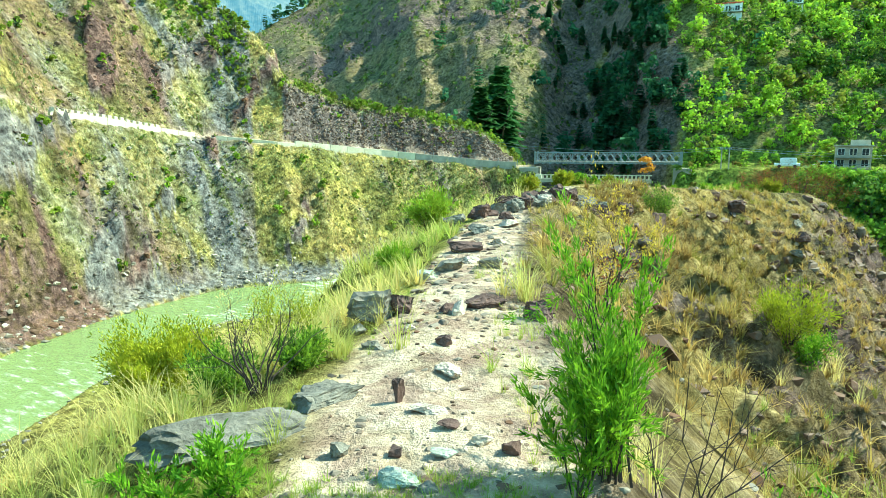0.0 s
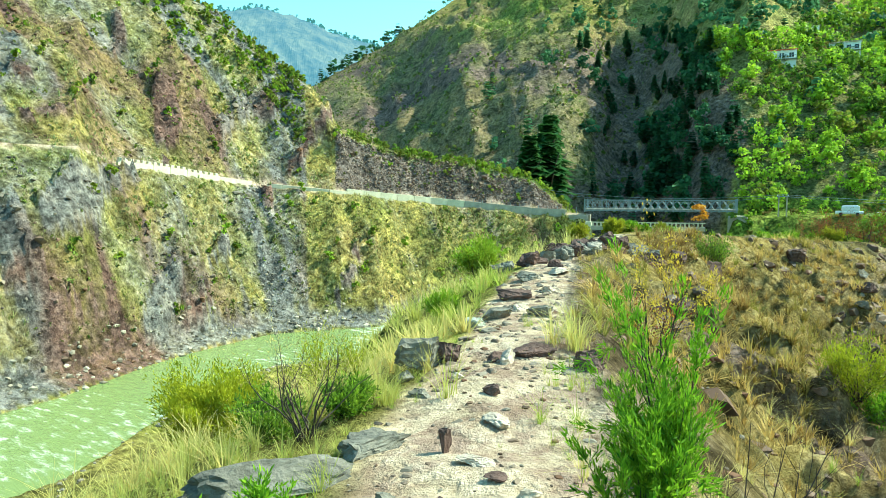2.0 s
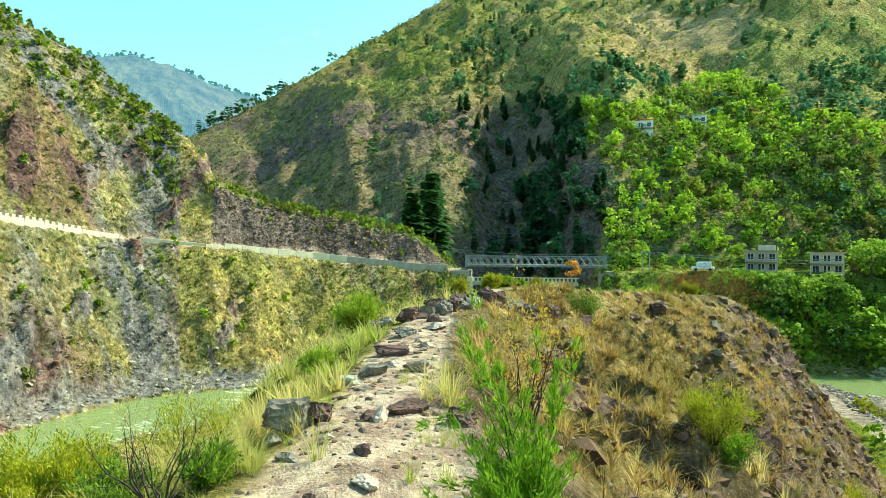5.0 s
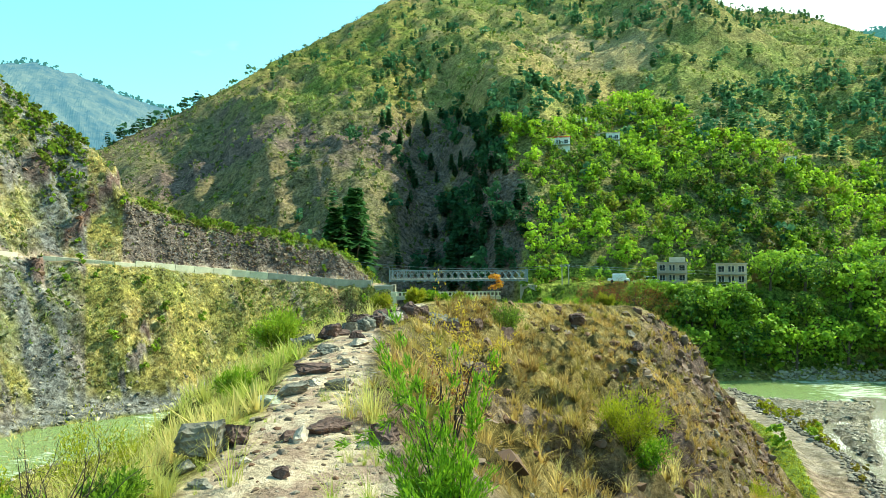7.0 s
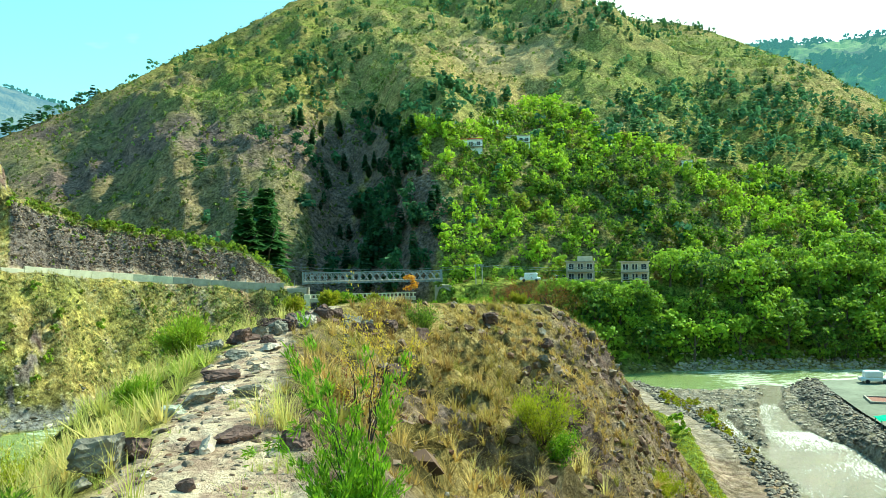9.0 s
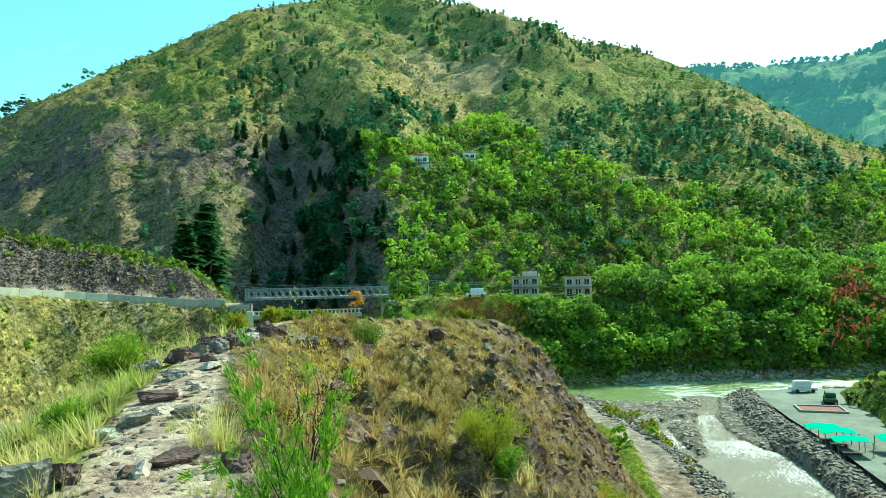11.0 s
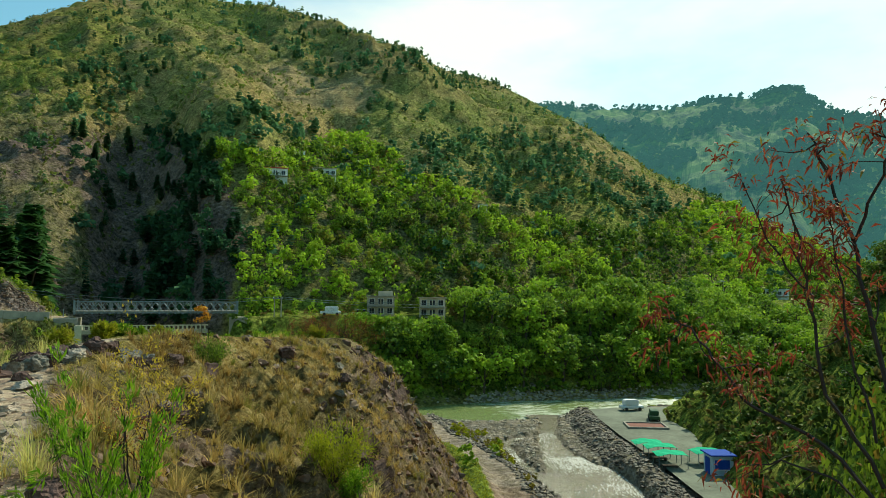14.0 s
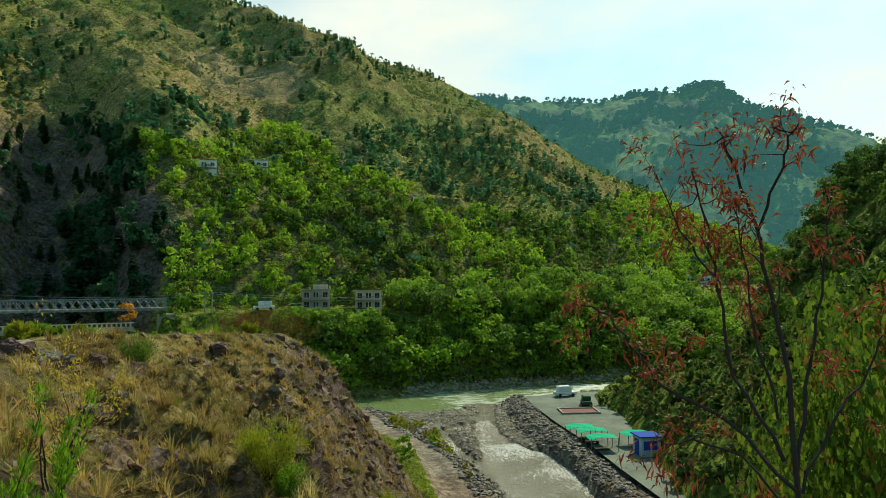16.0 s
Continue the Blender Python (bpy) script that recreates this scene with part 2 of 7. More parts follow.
def water_material(name, deep, foam_amount, size=1.3, stretch=(0.35, 0.12, 1.0), turn=0.0):
    m, nt, bsdf = material(name, 0.12)
    pos = node(nt, "ShaderNodeNewGeometry").outputs["Position"]
    w = node(nt, "ShaderNodeMapping", [("Vector", pos)], Rotation=(0, 0, radians(turn)))
    w = node(nt, "ShaderNodeMapping", [("Vector", w.outputs[0])], Scale=stretch)
    n1, n2 = tex_noise(nt, w.outputs[0], size, 7, 0.7), tex_noise(nt, pos, 2.5, 4, 0.6)
    at = node(nt, "ShaderNodeAttribute", attribute_name="cover")
    c = node(nt, "ShaderNodeSeparateColor", [("Color", at.outputs["Color"])])
    f = math_node(nt, "ADD", math_node(nt, "ADD", n1, -foam_amount), math_node(nt, "MULTIPLY", c.outputs[0], 0.32))
    foam = ramp(nt, f, [(0.0, (0, 0, 0)), (0.34, (1, 1, 1))])
    nt.links.new(mix(nt, foam, deep, (0.78, 0.80, 0.72)), bsdf.inputs["Base Color"])
    nt.links.new(ramp(nt, foam, [(0, (0.15,) * 3), (1, (0.7,) * 3)]), bsdf.inputs["Roughness"])
    bsdf.inputs["Specular IOR Level"].default_value = 0.5
    bump(nt, bsdf, math_node(nt, "ADD", n1, math_node(nt, "MULTIPLY", n2, 0.3)), 0.5, 0.5)
    return m


M_GROUND = ground_material()
M_WATER = water_material("green_river", (0.21, 0.27, 0.09), 0.68, 1.3, (0.30, 0.9, 1.0), 31.0)
# the stream's white is foam, with sun glints painted into the same colour
M_STREAM = water_material("white_stream", (0.21, 0.18, 0.11), 0.69, 2.6, (0.6, 2.4, 1.0), -49.0)
M_BROAD = foliage("broad_leaves", (0.014, 0.058, 0.016), (0.46, 0.64, 0.045), 0.42)
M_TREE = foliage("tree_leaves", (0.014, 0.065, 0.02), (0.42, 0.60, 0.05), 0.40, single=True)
# darker copy of the tree leaves, with the right slope's shade in its colour
M_TREE_SHADE = foliage("tree_leaves_painted_shade", (0.02, 0.06, 0.014), (0.16, 0.26, 0.03), 0.4, single=True)
M_OLIVE = foliage("olive_scrub_leaves", (0.022, 0.048, 0.014), (0.30, 0.40, 0.07), 0.34, dead=(0.22, 0.15, 0.05))
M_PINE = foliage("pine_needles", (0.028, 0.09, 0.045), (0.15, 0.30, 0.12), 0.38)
# a darker copy of the pine needles, carrying the hollow's shade in its colour
M_PINE_PAINTED_SHADE = foliage("pine_needles_painted_shade", (0.015, 0.054, 0.026), (0.085, 0.19, 0.07), 0.35)
M_TALL_PINE = foliage("green_pine_needles", (0.014, 0.055, 0.016), (0.085, 0.19, 0.045), 0.35)
M_GRASS = foliage("dry_grass", (0.40, 0.32, 0.08), (0.84, 0.70, 0.27), 0.55, dead=(0.25, 0.36, 0.035))
M_CLIFF_GRASS = foliage("slope_grass_blades", (0.19, 0.165, 0.075), (0.84, 0.72, 0.31), 0.45, dead=(0.25, 0.30, 0.11))
M_STRAW = foliage("straw_grass", (0.12, 0.065, 0.018), (0.70, 0.49, 0.15), 0.42, dead=(0.20, 0.23, 0.03))
M_BUSH = foliage("yellow_green_leaves", (0.15, 0.19, 0.01), (0.48, 0.48, 0.03), 0.45)
M_SHRUB = foliage("fresh_green_leaves", (0.03, 0.11, 0.008), (0.34, 0.54, 0.03), 0.42, dead=(0.45, 0.42, 0.05))
M_NEAR_BUSH = foliage("olive_green_leaves", (0.03, 0.08, 0.012), (0.26, 0.35, 0.03), 0.35, dead=(0.30, 0.12, 0.03))
M_AUTUMN = foliage("orange_autumn_leaves", (0.40, 0.14, 0.02), (0.72, 0.40, 0.05), 0.4)
M_YELLOW = foliage("thin_yellow_leaves", (0.30, 0.19, 0.02), (0.70, 0.52, 0.06), 0.45)
M_RED = foliage("withered_red_leaves", (0.13, 0.022, 0.014), (0.40, 0.10, 0.045), 0.35, dead=(0.25, 0.22, 0.03))
M_BARK = plain("bark", (0.10, 0.075, 0.055), 0.95, 0.4, 8.0, relief=0.02)
M_TWIG = plain("dark_twigs", (0.055, 0.04, 0.032), 0.9, 0.3, 20.0)
M_STEEL = plain("galvanised_steel", (0.19, 0.23, 0.24), 0.5, 0.2, 2.0, 0.3)
M_CONCRETE = plain("grey_concrete", (0.31, 0.285, 0.225), 0.9, 0.35, 0.8, relief=0.01)
M_PALE = plain("pale_lime_render", (0.52, 0.47, 0.33), 0.9, 0.3, 0.5, relief=0.02)
M_ROCK = plain("grey_rock", (0.165, 0.148, 0.115), 0.9, 0.7, 2.2, relief=0.04)
M_ROCK_RED = plain("maroon_rock", (0.11, 0.065, 0.052), 0.9, 0.6, 2.2, relief=0.04)
M_ROCK_GREEN = plain("greenish_pale_stone", (0.34, 0.35, 0.27), 0.85, 0.35, 4.0, relief=0.03)
M_ROCK_SAND = plain("sandy_pale_stone", (0.46, 0.37, 0.28), 0.9, 0.4, 4.0, relief=0.03)
M_GLASS = plain("dark_window_glass", (0.03, 0.035, 0.04), 0.1, 0.2, 3.0)
M_CREAM = plain("cream_plaster", (0.60, 0.50, 0.36), 0.9, 0.25, 0.8)
M_GREY = plain("grey_plaster", (0.46, 0.38, 0.29), 0.9, 0.25, 0.8)
M_WHITE = plain("white_paint", (0.75, 0.75, 0.72), 0.6, 0.1, 2.0)
M_BLUE = plain("blue_paint", (0.015, 0.07, 0.36), 0.9, 0.15, 2.0)
M_PALEBLUE = plain("pale_blue_paint", (0.45, 0.58, 0.66), 0.6, 0.15, 2.0)
M_TARP = plain("turquoise_green_sheet", (0.01, 0.42, 0.20), 0.95, 0.1, 2.0)
M_REDROOF = plain("red_painted_roof", (0.55, 0.09, 0.05), 0.6, 0.2, 2.0)
M_REDEARTH = plain("red_brown_floor", (0.20, 0.07, 0.045), 0.8, 0.3, 0.8)
M_LOT = plain("damp_grey_gravel_lot", (0.15, 0.165, 0.115), 0.9, 0.5, 0.18)
M_JEEP = plain("dark_green_paint", (0.03, 0.09, 0.035), 0.45, 0.2, 2.0)
M_RUBBER = plain("dark_rubber", (0.03, 0.03, 0.03), 0.8, 0.2, 5.0)

# ---- the lie of the land: bearings clockwise from +y, distances and heights in metres ----
WATER = -21.0
FOOT = ((-180, 100), (-60, 70), (-40, 80), (-35, 84), (-31, 90), (-26, 99), (-19, 110), (-10, 113), (-5, 125), (0, 132), (8, 138),
        (20, 139), (35, 140), (41, 148), (44, 151), (51, 159), (56, 168), (62, 182), (70, 200), (85, 220), (180, 250))
NEAR_BANK = ((-180, 60), (-60, 45), (-35, 57), (-31, 62), (-26, 73), (-19, 85), (-10, 90), (0, 100), (10, 108), (20, 114), (30, 118), (35, 122),
             (41, 121), (46, 126), (51, 134), (56, 150), (62, 166), (70, 190), (85, 210), (180, 240))
# the road on the left slope, then the top of the wooded bank: bearing, distance, height
ROAD = ((-180, 150, 10), (-60, 95, 10), (-40, 104, 8.5), (-33, 107, 8.5), (-30.5, 115, 6.6), (-26, 122, 5.6), (-19.7, 133, 3.7),
        (-13.8, 134, 2.4), (-5, 145, 0.3), (4.2, 150, -2.1), (8.0, 151, -2.4), (8.9, 154, -13), (18.4, 151, -13), (19.6, 150, -2.6),
        (28, 154, -2.2), (36, 158, -2.2), (41, 166, -1.8), (51, 185, -1.5), (56, 202, -1), (62, 260, 2), (70, 300, 3), (180, 300, 5))
HILL = ((-180, 250, 20), (-60, 190, 75), (-40, 180, 66), (-28, 168, 52), (-22.4, 170, 44.6), (-19.3, 165, 35), (-15.3, 158, 26.6),
        (-12.9, 150, 15.5), (-8.1, 154, 11.2), (-2.3, 157, 9), (3.6, 160, 5.2), (6.5, 162, -2), (8.9, 170, -12), (19, 166, -12), (22, 168, -1), (180, 320, 5))
PEAK_BASE = ((-40, 330, -20), (-14, 230, -10), (-5, 200, -8), (4, 178, -12), (12, 172, -11), (20, 164, -3), (28, 164, -1.5), (36, 170, -1.5),
             (51, 196, -1), (62, 270, 2), (75, 330, 4), (100, 400, 4))
PEAK = ((-40, 400, 0), (-25, 410, 30), (-14.6, 440, 75), (-10, 460, 99), (-5.4, 480, 127), (1.6, 530, 181), (8, 570, 233), (15.2, 640, 280),
        (21.5, 660, 290), (29.5, 680, 278), (36.5, 640, 231), (41.4, 600, 202), (45.6, 570, 169), (51, 520, 123), (54.7, 480, 91),
        (61, 430, 58), (64.3, 400, 36), (70, 380, 17), (78, 430, 9), (100, 520, 6))
# the spur's crest: x, y, z
CREST = ((-14, -60, 12), (-3, -20, 1.5), (-0.4, -4, 0.1), (0, 0, 0), (-0.1, 4, 0.0), (0.8, 11.7, 0.0), (1.6, 16, 0.05), (4.2, 24.6, 0.1),
         (6.4, 28.3, 0.1), (15.9, 36.7, -0.7), (21.8, 40.5, -1.1), (26.2, 42.6, -3.2), (31.3, 45.2, -8), (37, 47, -13.7), (43, 48.5, -20))
TRACK = ((71, 104), (66, 92), (61, 80.5), (58.7, 71), (55, 62), (50, 54.3), (44, 45), (36, 30))        # the earth track below: x, y


STREAM = ((94, 92, 3.0), (88, 84.5, 1.8), (81.2, 78.5, 1.7), (75, 71.7, 2.4), (69.5, 64.3, 3.6), (64, 56.3, 5.6), (58.5, 49, 6.4), (51, 38, 7), (44, 26, 7), (40, 10, 7))      # white water on the gravel: x, y, half width
SIDE_STREAMS = (((73, 68, 0.6), (71, 60.5, 1.2), (70.3, 56.8, 1.3), (66.5, 51.1, 1.5), (62.4, 46.2, 1.6), (52, 33, 1.6)),
                ((79.5, 77.9, 0.5), (74.5, 78.2, 1.0), (70.2, 77.0, 1.1), (66.5, 71.5, 1.0), (64.1, 67.5, 1.1), (60.8, 61.2, 1.3), (58.1, 54.8, 1.5)))
BERM = ((98.5, 87), (91, 78.5), (83, 69), (75, 57.5), (66, 46), (57, 34), (48, 20))                      # heaped stone bank: x, y
KNOLL = ((-180, 0), (50, -11), (55, -9), (57, -7.6), (60, -7.2), (64, -7.2), (67, -5), (70, 1.0), (74.5, 9), (78, 13), (90, 18), (180, 5))      # bearing, height angle


# what grows where on the mountain: outlines in bearing and height angle
WOOD = ((20.4, -4), (19.6, 2.7), (20.3, 5.3), (18.7, 8.0), (16.3, 10.8), (14.6, 12.5), (17.7, 12.3), (20.8, 11.6), (23.5, 11.6), (27.4, 13.4), (31.4, 12.8), (32.9, 10.9),
        (36.3, 10.0), (41.1, 7.9), (44.9, 7.2), (49.4, 6.3), (54.1, 5.9), (57.4, 7.2), (60, 8.0), (66, 8), (76, 4), (76, -6), (20.4, -6))
# within WOOD: leaf tint is lowered here to paint in shade
WOOD_PAINTED_SHADE = ((36.5, 6.7), (41.1, 7.1), (54.5, 4.4), (58.3, 0.8), (50.1, -0.5), (41.5, 1.5), (38.2, 4.5))
PINE_BELT = ((32.4, 10.4), (32.9, 13.1), (39.4, 14.5), (44.6, 13.6), (49.6, 12.3), (54.3, 9.4), (57.4, 6.9), (55.8, 5.9), (49.4, 6.7), (44.0, 7.5), (37.8, 9.6))
SCARP = ((2.3, 9.9), (5.3, 11.8), (9.1, 12.4), (12.1, 12.3), (13.5, 9.2), (12.2, 5.0), (13.7, -4.0), (6.8, -4), (8.4, 2.2), (9.2, 5.9), (7.8, 9.0), (5.7, 9.7))
GORGE_WOOD = ((11.9, 12.9), (14.6, 12.5), (16.3, 10.8), (18.9, 8.0), (20.3, 5.1), (19.9, 2.7), (18.4, -4), (12.8, -4), (12.3, 4.1), (13.5, 9.2))
UPPER_PINES = ((4.9, 11.8), (7.3, 16.9), (13.4, 18.8), (19.6, 16.9), (25.5, 15.7), (26.4, 13.4), (17.7, 12.5), (12.1, 12.6))
BROWN_BROW = ((19.6, 18.8), (23.5, 19.8), (25.5, 18.3), (29.5, 18.8), (31.7, 17.1), (30.9, 15.7), (26.5, 16.2), (23.5, 16.9))
TERRACES = ((31, 17.5), (41.5, 16.6), (42, 13.8), (39.4, 14.5), (32.9, 13.3), (28, 13.6))
# bedrock that stands out of the left slope: bearing, height angle, half width, half height, lean, maroon
OUTCROPS = ((-15.4, 4.8, 0.7, 3.6, -0.63, 1.0), (-19.0, 7.6, 0.9, 1.1, -0.4, 0.8), (-26.7, 6.8, 1.0, 4.2, 0.0, 1.0), (-27.5, -8.2, 1.0, 2.8, -0.39, 0.0), (-24.9, -9.3, 1.0, 1.9, -0.3, 1.0),
            (-19.1, 0.4, 0.45, 1.4, 0.0, 1.0), (-11.5, -4.5, 0.9, 1.3, -0.4, 1.0), (-12.6, -7.4, 0.8, 1.7, -0.5, 0.55), (-21.4, 6.5, 1.1, 1.8, -0.5, 0.3), (-32.7, 0.2, 2.6, 2.9, -0.5, 0.05),
            (-34.9, 6.2, 1.6, 1.0, -0.8, 0.9), (-35.9, 8.8, 1.0, 1.0, 0.0, 1.0), (-36.6, -5.3, 1.5, 1.6, -0.4, 0.9), (-33.4, -8.2, 1.6, 0.9, 0.0, 0.9), (-30.0, 12.5, 0.6, 1.8, 0.0, 0.8), (-23.0, -4.5, 0.8, 1.6, -0.5, 0.2))


def inside(outline, b, e):
    """Whether bearing and height angle lie within an outline."""
    hit = np.zeros(np.shape(b), bool)
    for (x0, y0), (x1, y1) in zip(outline, outline[1:] + outline[:1]):
        if y0 != y1:
            hit ^= ((y0 > e) != (y1 > e)) & (b < (x1 - x0) * (e - y0) / (y1 - y0) + x0)
    return hit


def growth(x, y, z):
    """Bearing and height angle with ragged edges, for the outlines above."""
    b, r = np.degrees(np.arctan2(x, y)), np.hypot(x, y)
    e = np.degrees(np.arctan2(z - 1.6, r))
    return b + 1.8 * fbm(x, y, 34, 4, 76), e + 1.0 * fbm(x, y, 26, 4, 77)


def outcrop(x, y, z, b, r):
    """How far the place belongs to bare bedrock, and how maroon that rock is."""
    e = np.degrees(np.arctan2(z - 1.6, r))
    ragged = 1.5 * fbm(x, y, 4, 4, 70)
    hit, red = np.zeros(np.shape(x)), np.zeros(np.shape(x))
    for pb, pe, wb_, we, lean, m in OUTCROPS:
        q = ((b - pb - lean * (pe - e)) / wb_) ** 2 + ((e - pe) / we) ** 2 + ragged
        h = 1 - smooth(0.5, 1.1, q)
        red = np.where(h > hit, m, red)
        hit = np.maximum(hit, h)
    return hit, red


def line(table, b, k=1):
    t = np.array(table, float)
    return np.interp(b, t[:, 0], t[:, k])


def along(x, y, points):
    """Distance to a polyline, its height (or 0) at the nearest place, and the side (+ to the right)."""
    p = np.array(points, float)
    best, height, side = np.full(np.shape(x), 1e9), np.zeros(np.shape(x)), np.ones(np.shape(x))
    for a, b in zip(p[:-1], p[1:]):
        d = b[:2] - a[:2]
        t = np.clip(((x - a[0]) * d[0] + (y - a[1]) * d[1]) / (d @ d), 0, 1)
        dist = np.hypot(x - a[0] - t * d[0], y - a[1] - t * d[1])
        s = np.sign((x - a[0]) * d[1] - (y - a[1]) * d[0])
        near = dist < best
        best, side = np.where(near, dist, best), np.where(near, s, side)
        if len(a) > 2:
            height = np.where(near, a[2] + t * (b[2] - a[2]), height)
    return best, height, side


def spur_height(x, y):
    d, zc, side = along(x, y, CREST)
    wob = fbm(x, y, 3.0, 4, 5)
    left = zc - np.minimum(d, 6) ** 1.9 * np.interp(y, (4.2, 7.5), (0.1, 0.17)) - np.maximum(d - 6, 0) * 0.95
    right = zc - np.maximum(d - 0.9, 0) * 0.78 - np.minimum(np.maximum(d - 0.9, 0), 3) * 0.12
    z = np.where(side < 0, left, right)
    rough = smooth(0.6, 4, d)
    knob = fbm(x, y, 4.5, 3, 33, True)
    ledge = fbm(x + 2 * wob, y, 1.7, 3, 34, True)
    z = z + wob * (0.05 + 0.5 * rough) + fbm(x, y, 11, 3, 31, True) * 1.0 * smooth(3, 9, d) + fbm(x, y, 0.6, 3, 8) * 0.06
    z = z + rough * np.where(side < 0, 0.4, 1) * smooth(4, 14, np.hypot(x, y)) * (knob * 1.35 + ledge * 0.9 + fbm(x, y, 0.75, 3, 35, True) * 0.26)
    # the river has cut the nose off steeply
    s = x * math.cos(radians(36.5)) - y * math.sin(radians(36.5))
    cut = -9.4 - 1.84 * (s + 0.9 * wob + 0.5 * ledge)
    return np.where(np.hypot(x, y) > 16, np.minimum(z, cut + 14 * smooth(22, 16, np.hypot(x, y))), z)


def hill_height(x, y, b, r):
    """River bed, banks, the road and the slope above it."""
    rf, rn = line(FOOT, b), line(NEAR_BANK, b)
    rt, zt = line(ROAD, b), line(ROAD, b, 2)
    rc, zc = line(HILL, b), line(HILL, b, 2)
    rc = np.maximum(rc, rt + 7)
    gully = fbm(b * 1.6 + r * 0.40 + 2 * fbm(x, y, 30, 2, 12), r * 0.13, 4.6, 5, 11, True)
    lump = fbm(x, y, 9, 5, 21)
    floor = WATER + 0.9 + fbm(x, y, 6, 4, 2) * 0.35
    z = np.where(r < rn, floor, WATER - 1.2)
    z = np.where(r < rn, z, np.maximum(z, floor - (r - rn) * 0.8))
    beach = rf + 4
    t = (r - rf) / 4
    z = np.where(r >= rf - 2, WATER - 1.2 + np.clip((r - rf + 2) / 2, 0, 1) * 1.4, z)
    z = np.where(r >= rf, WATER + 0.2 + np.clip(t, 0, 1) * 1.6 + lump * 0.6, z)
    s = np.clip((r - beach) / np.maximum(rt - beach, 1), 0, 1)
    slope = WATER + 1.8 + (zt - WATER - 1.8) * (0.55 * s + 0.45 * s ** 0.8)
    env = np.sin(np.pi * s) ** 0.7
    z = np.where(r >= beach, slope + env * (gully * 2.5 + lump * 2.4 + fbm(x, y, 5, 4, 22, True) * 1.7), z)
    u = np.clip((r - rt - 5) / np.maximum(rc - rt - 5, 1), 0, 1)
    up = zt + (zc - zt) * u
    env = np.sin(np.pi * u) * smooth(0, 12, zc - zt)
    z = np.where(r >= rt, zt, z)
    z = np.where(r >= rt + 5, up + env * (gully * 3.6 + lump * 2.4 + fbm(x, y, 5, 4, 22, True) * 1.7) + fbm(x, y, 5, 3, 4) * 0.5 * (u > 0), z)
    hit, _ = outcrop(x, y, z, b, r)
    hit = hit * (b < 2) * ((r < rt - 1.5) | (r > rt + 6))
    rib = fbm(b * 1.6 + r * 0.40, r * 0.05, 1.3, 3, 23, True)
    z = z + hit * (0.9 + 1.7 * rib + 0.7 * fbm(x, y, 1.6, 3, 24, True))
    flat = rc + np.where(b < 8, 10, 60)
    z = np.where(r >= flat, zc - (r - flat) * np.where(b < 8, 0.6, 0.02), z)
    return np.maximum(z, np.where(r > rc, -22, -24))


def peak_height(x, y, b, r):
    rb, zb = line(PEAK_BASE, b), line(PEAK_BASE, b, 2)
    rc, zc = line(PEAK, b), line(PEAK, b, 2)
    s = (r - rb) / (rc - rb)
    u = np.clip(s, 0, 1)
    z = zb + (zc - zb) * u ** 0.93
    rib = fbm(b + 0.03 * r + 3 * fbm(x, y, 120, 2, 47), r * 0.03, 9.0, 5, 41, True)
    lump = fbm(x, y, 60, 5, 42)
    env = np.sin(np.pi * u) ** 0.8
    big = smooth(20, 150, zc)
    z = z + env * big * (rib * 12 + lump * 7 + fbm(x, y, 24, 4, 46, True) * 6.5)
    # the dark hollow behind the bridge and the rib beside it
    wavy = b + 1.6 * fbm(x, y, 45, 3, 45)
    z = z - 21 * np.exp(-((wavy - 11.5 - 0.006 * (r - 200)) / 3.9) ** 2) * smooth(0, 0.12, u) * (1 - smooth(0.3, 0.55, u))
    z = z + 13 * np.exp(-((wavy - 19.0 + 0.02 * (r - 200)) / 3.4) ** 2) * smooth(0, 0.12, u) * (1 - smooth(0.25, 0.5, u))
    # the brown shoulder below the top
    d, _, _ = along(x, y, (polar(24, 520), polar(28, 480), polar(32, 440), polar(35, 390)))
    z = z + 20 * np.exp(-(d / 32) ** 2)
    z = z + (fbm(x, y, 14, 4, 44) * 2.4 + fbm(x, y, 11, 3, 57, True) * 2.6 * big * (1 - 0.6 * smooth(14, 24, b))) * smooth(0, 0.05, u)
    # old field terraces on the upper slope
    step = z + 5 * fbm(x, y, 50, 3, 58)
    z = z - 1.45 * np.sin(2 * np.pi * step / 11.0) * smooth(16, 24, b) * smooth(70, 100, z) * smooth(-0.15, 0.2, fbm(x, y, 80, 2, 59))
    z = np.where(s > 1, zc - (r - rc) * 0.55 + fbm(x, y, 14, 4, 44) * 1.6, z)
    return np.where(s < 0, -60, z)


def bank_hill_height(x, y):
    """The wooded slope beyond the car park on the right."""
    d = (x - 38) * 0.68 - (y - 9) * 0.733 + fbm(x, y, 18, 3, 51) * 3
    end = smooth(150, 118, x * 0.733 + y * 0.68)
    r, b = np.hypot(x, y), np.degrees(np.arctan2(x, y))
    rise = -20.0 + np.minimum(d * end, 42) * np.where(y < -30, 0.4, 1)
    top = 1.6 + r * np.tan(np.radians(line(KNOLL, b) + 0.7 * fbm(x, y, 20, 3, 56)))
    return np.where((x > 20) & (d > 0), np.maximum(np.minimum(rise, top), -21) + fbm(x, y, 8, 4, 52) * 1.0, -60)


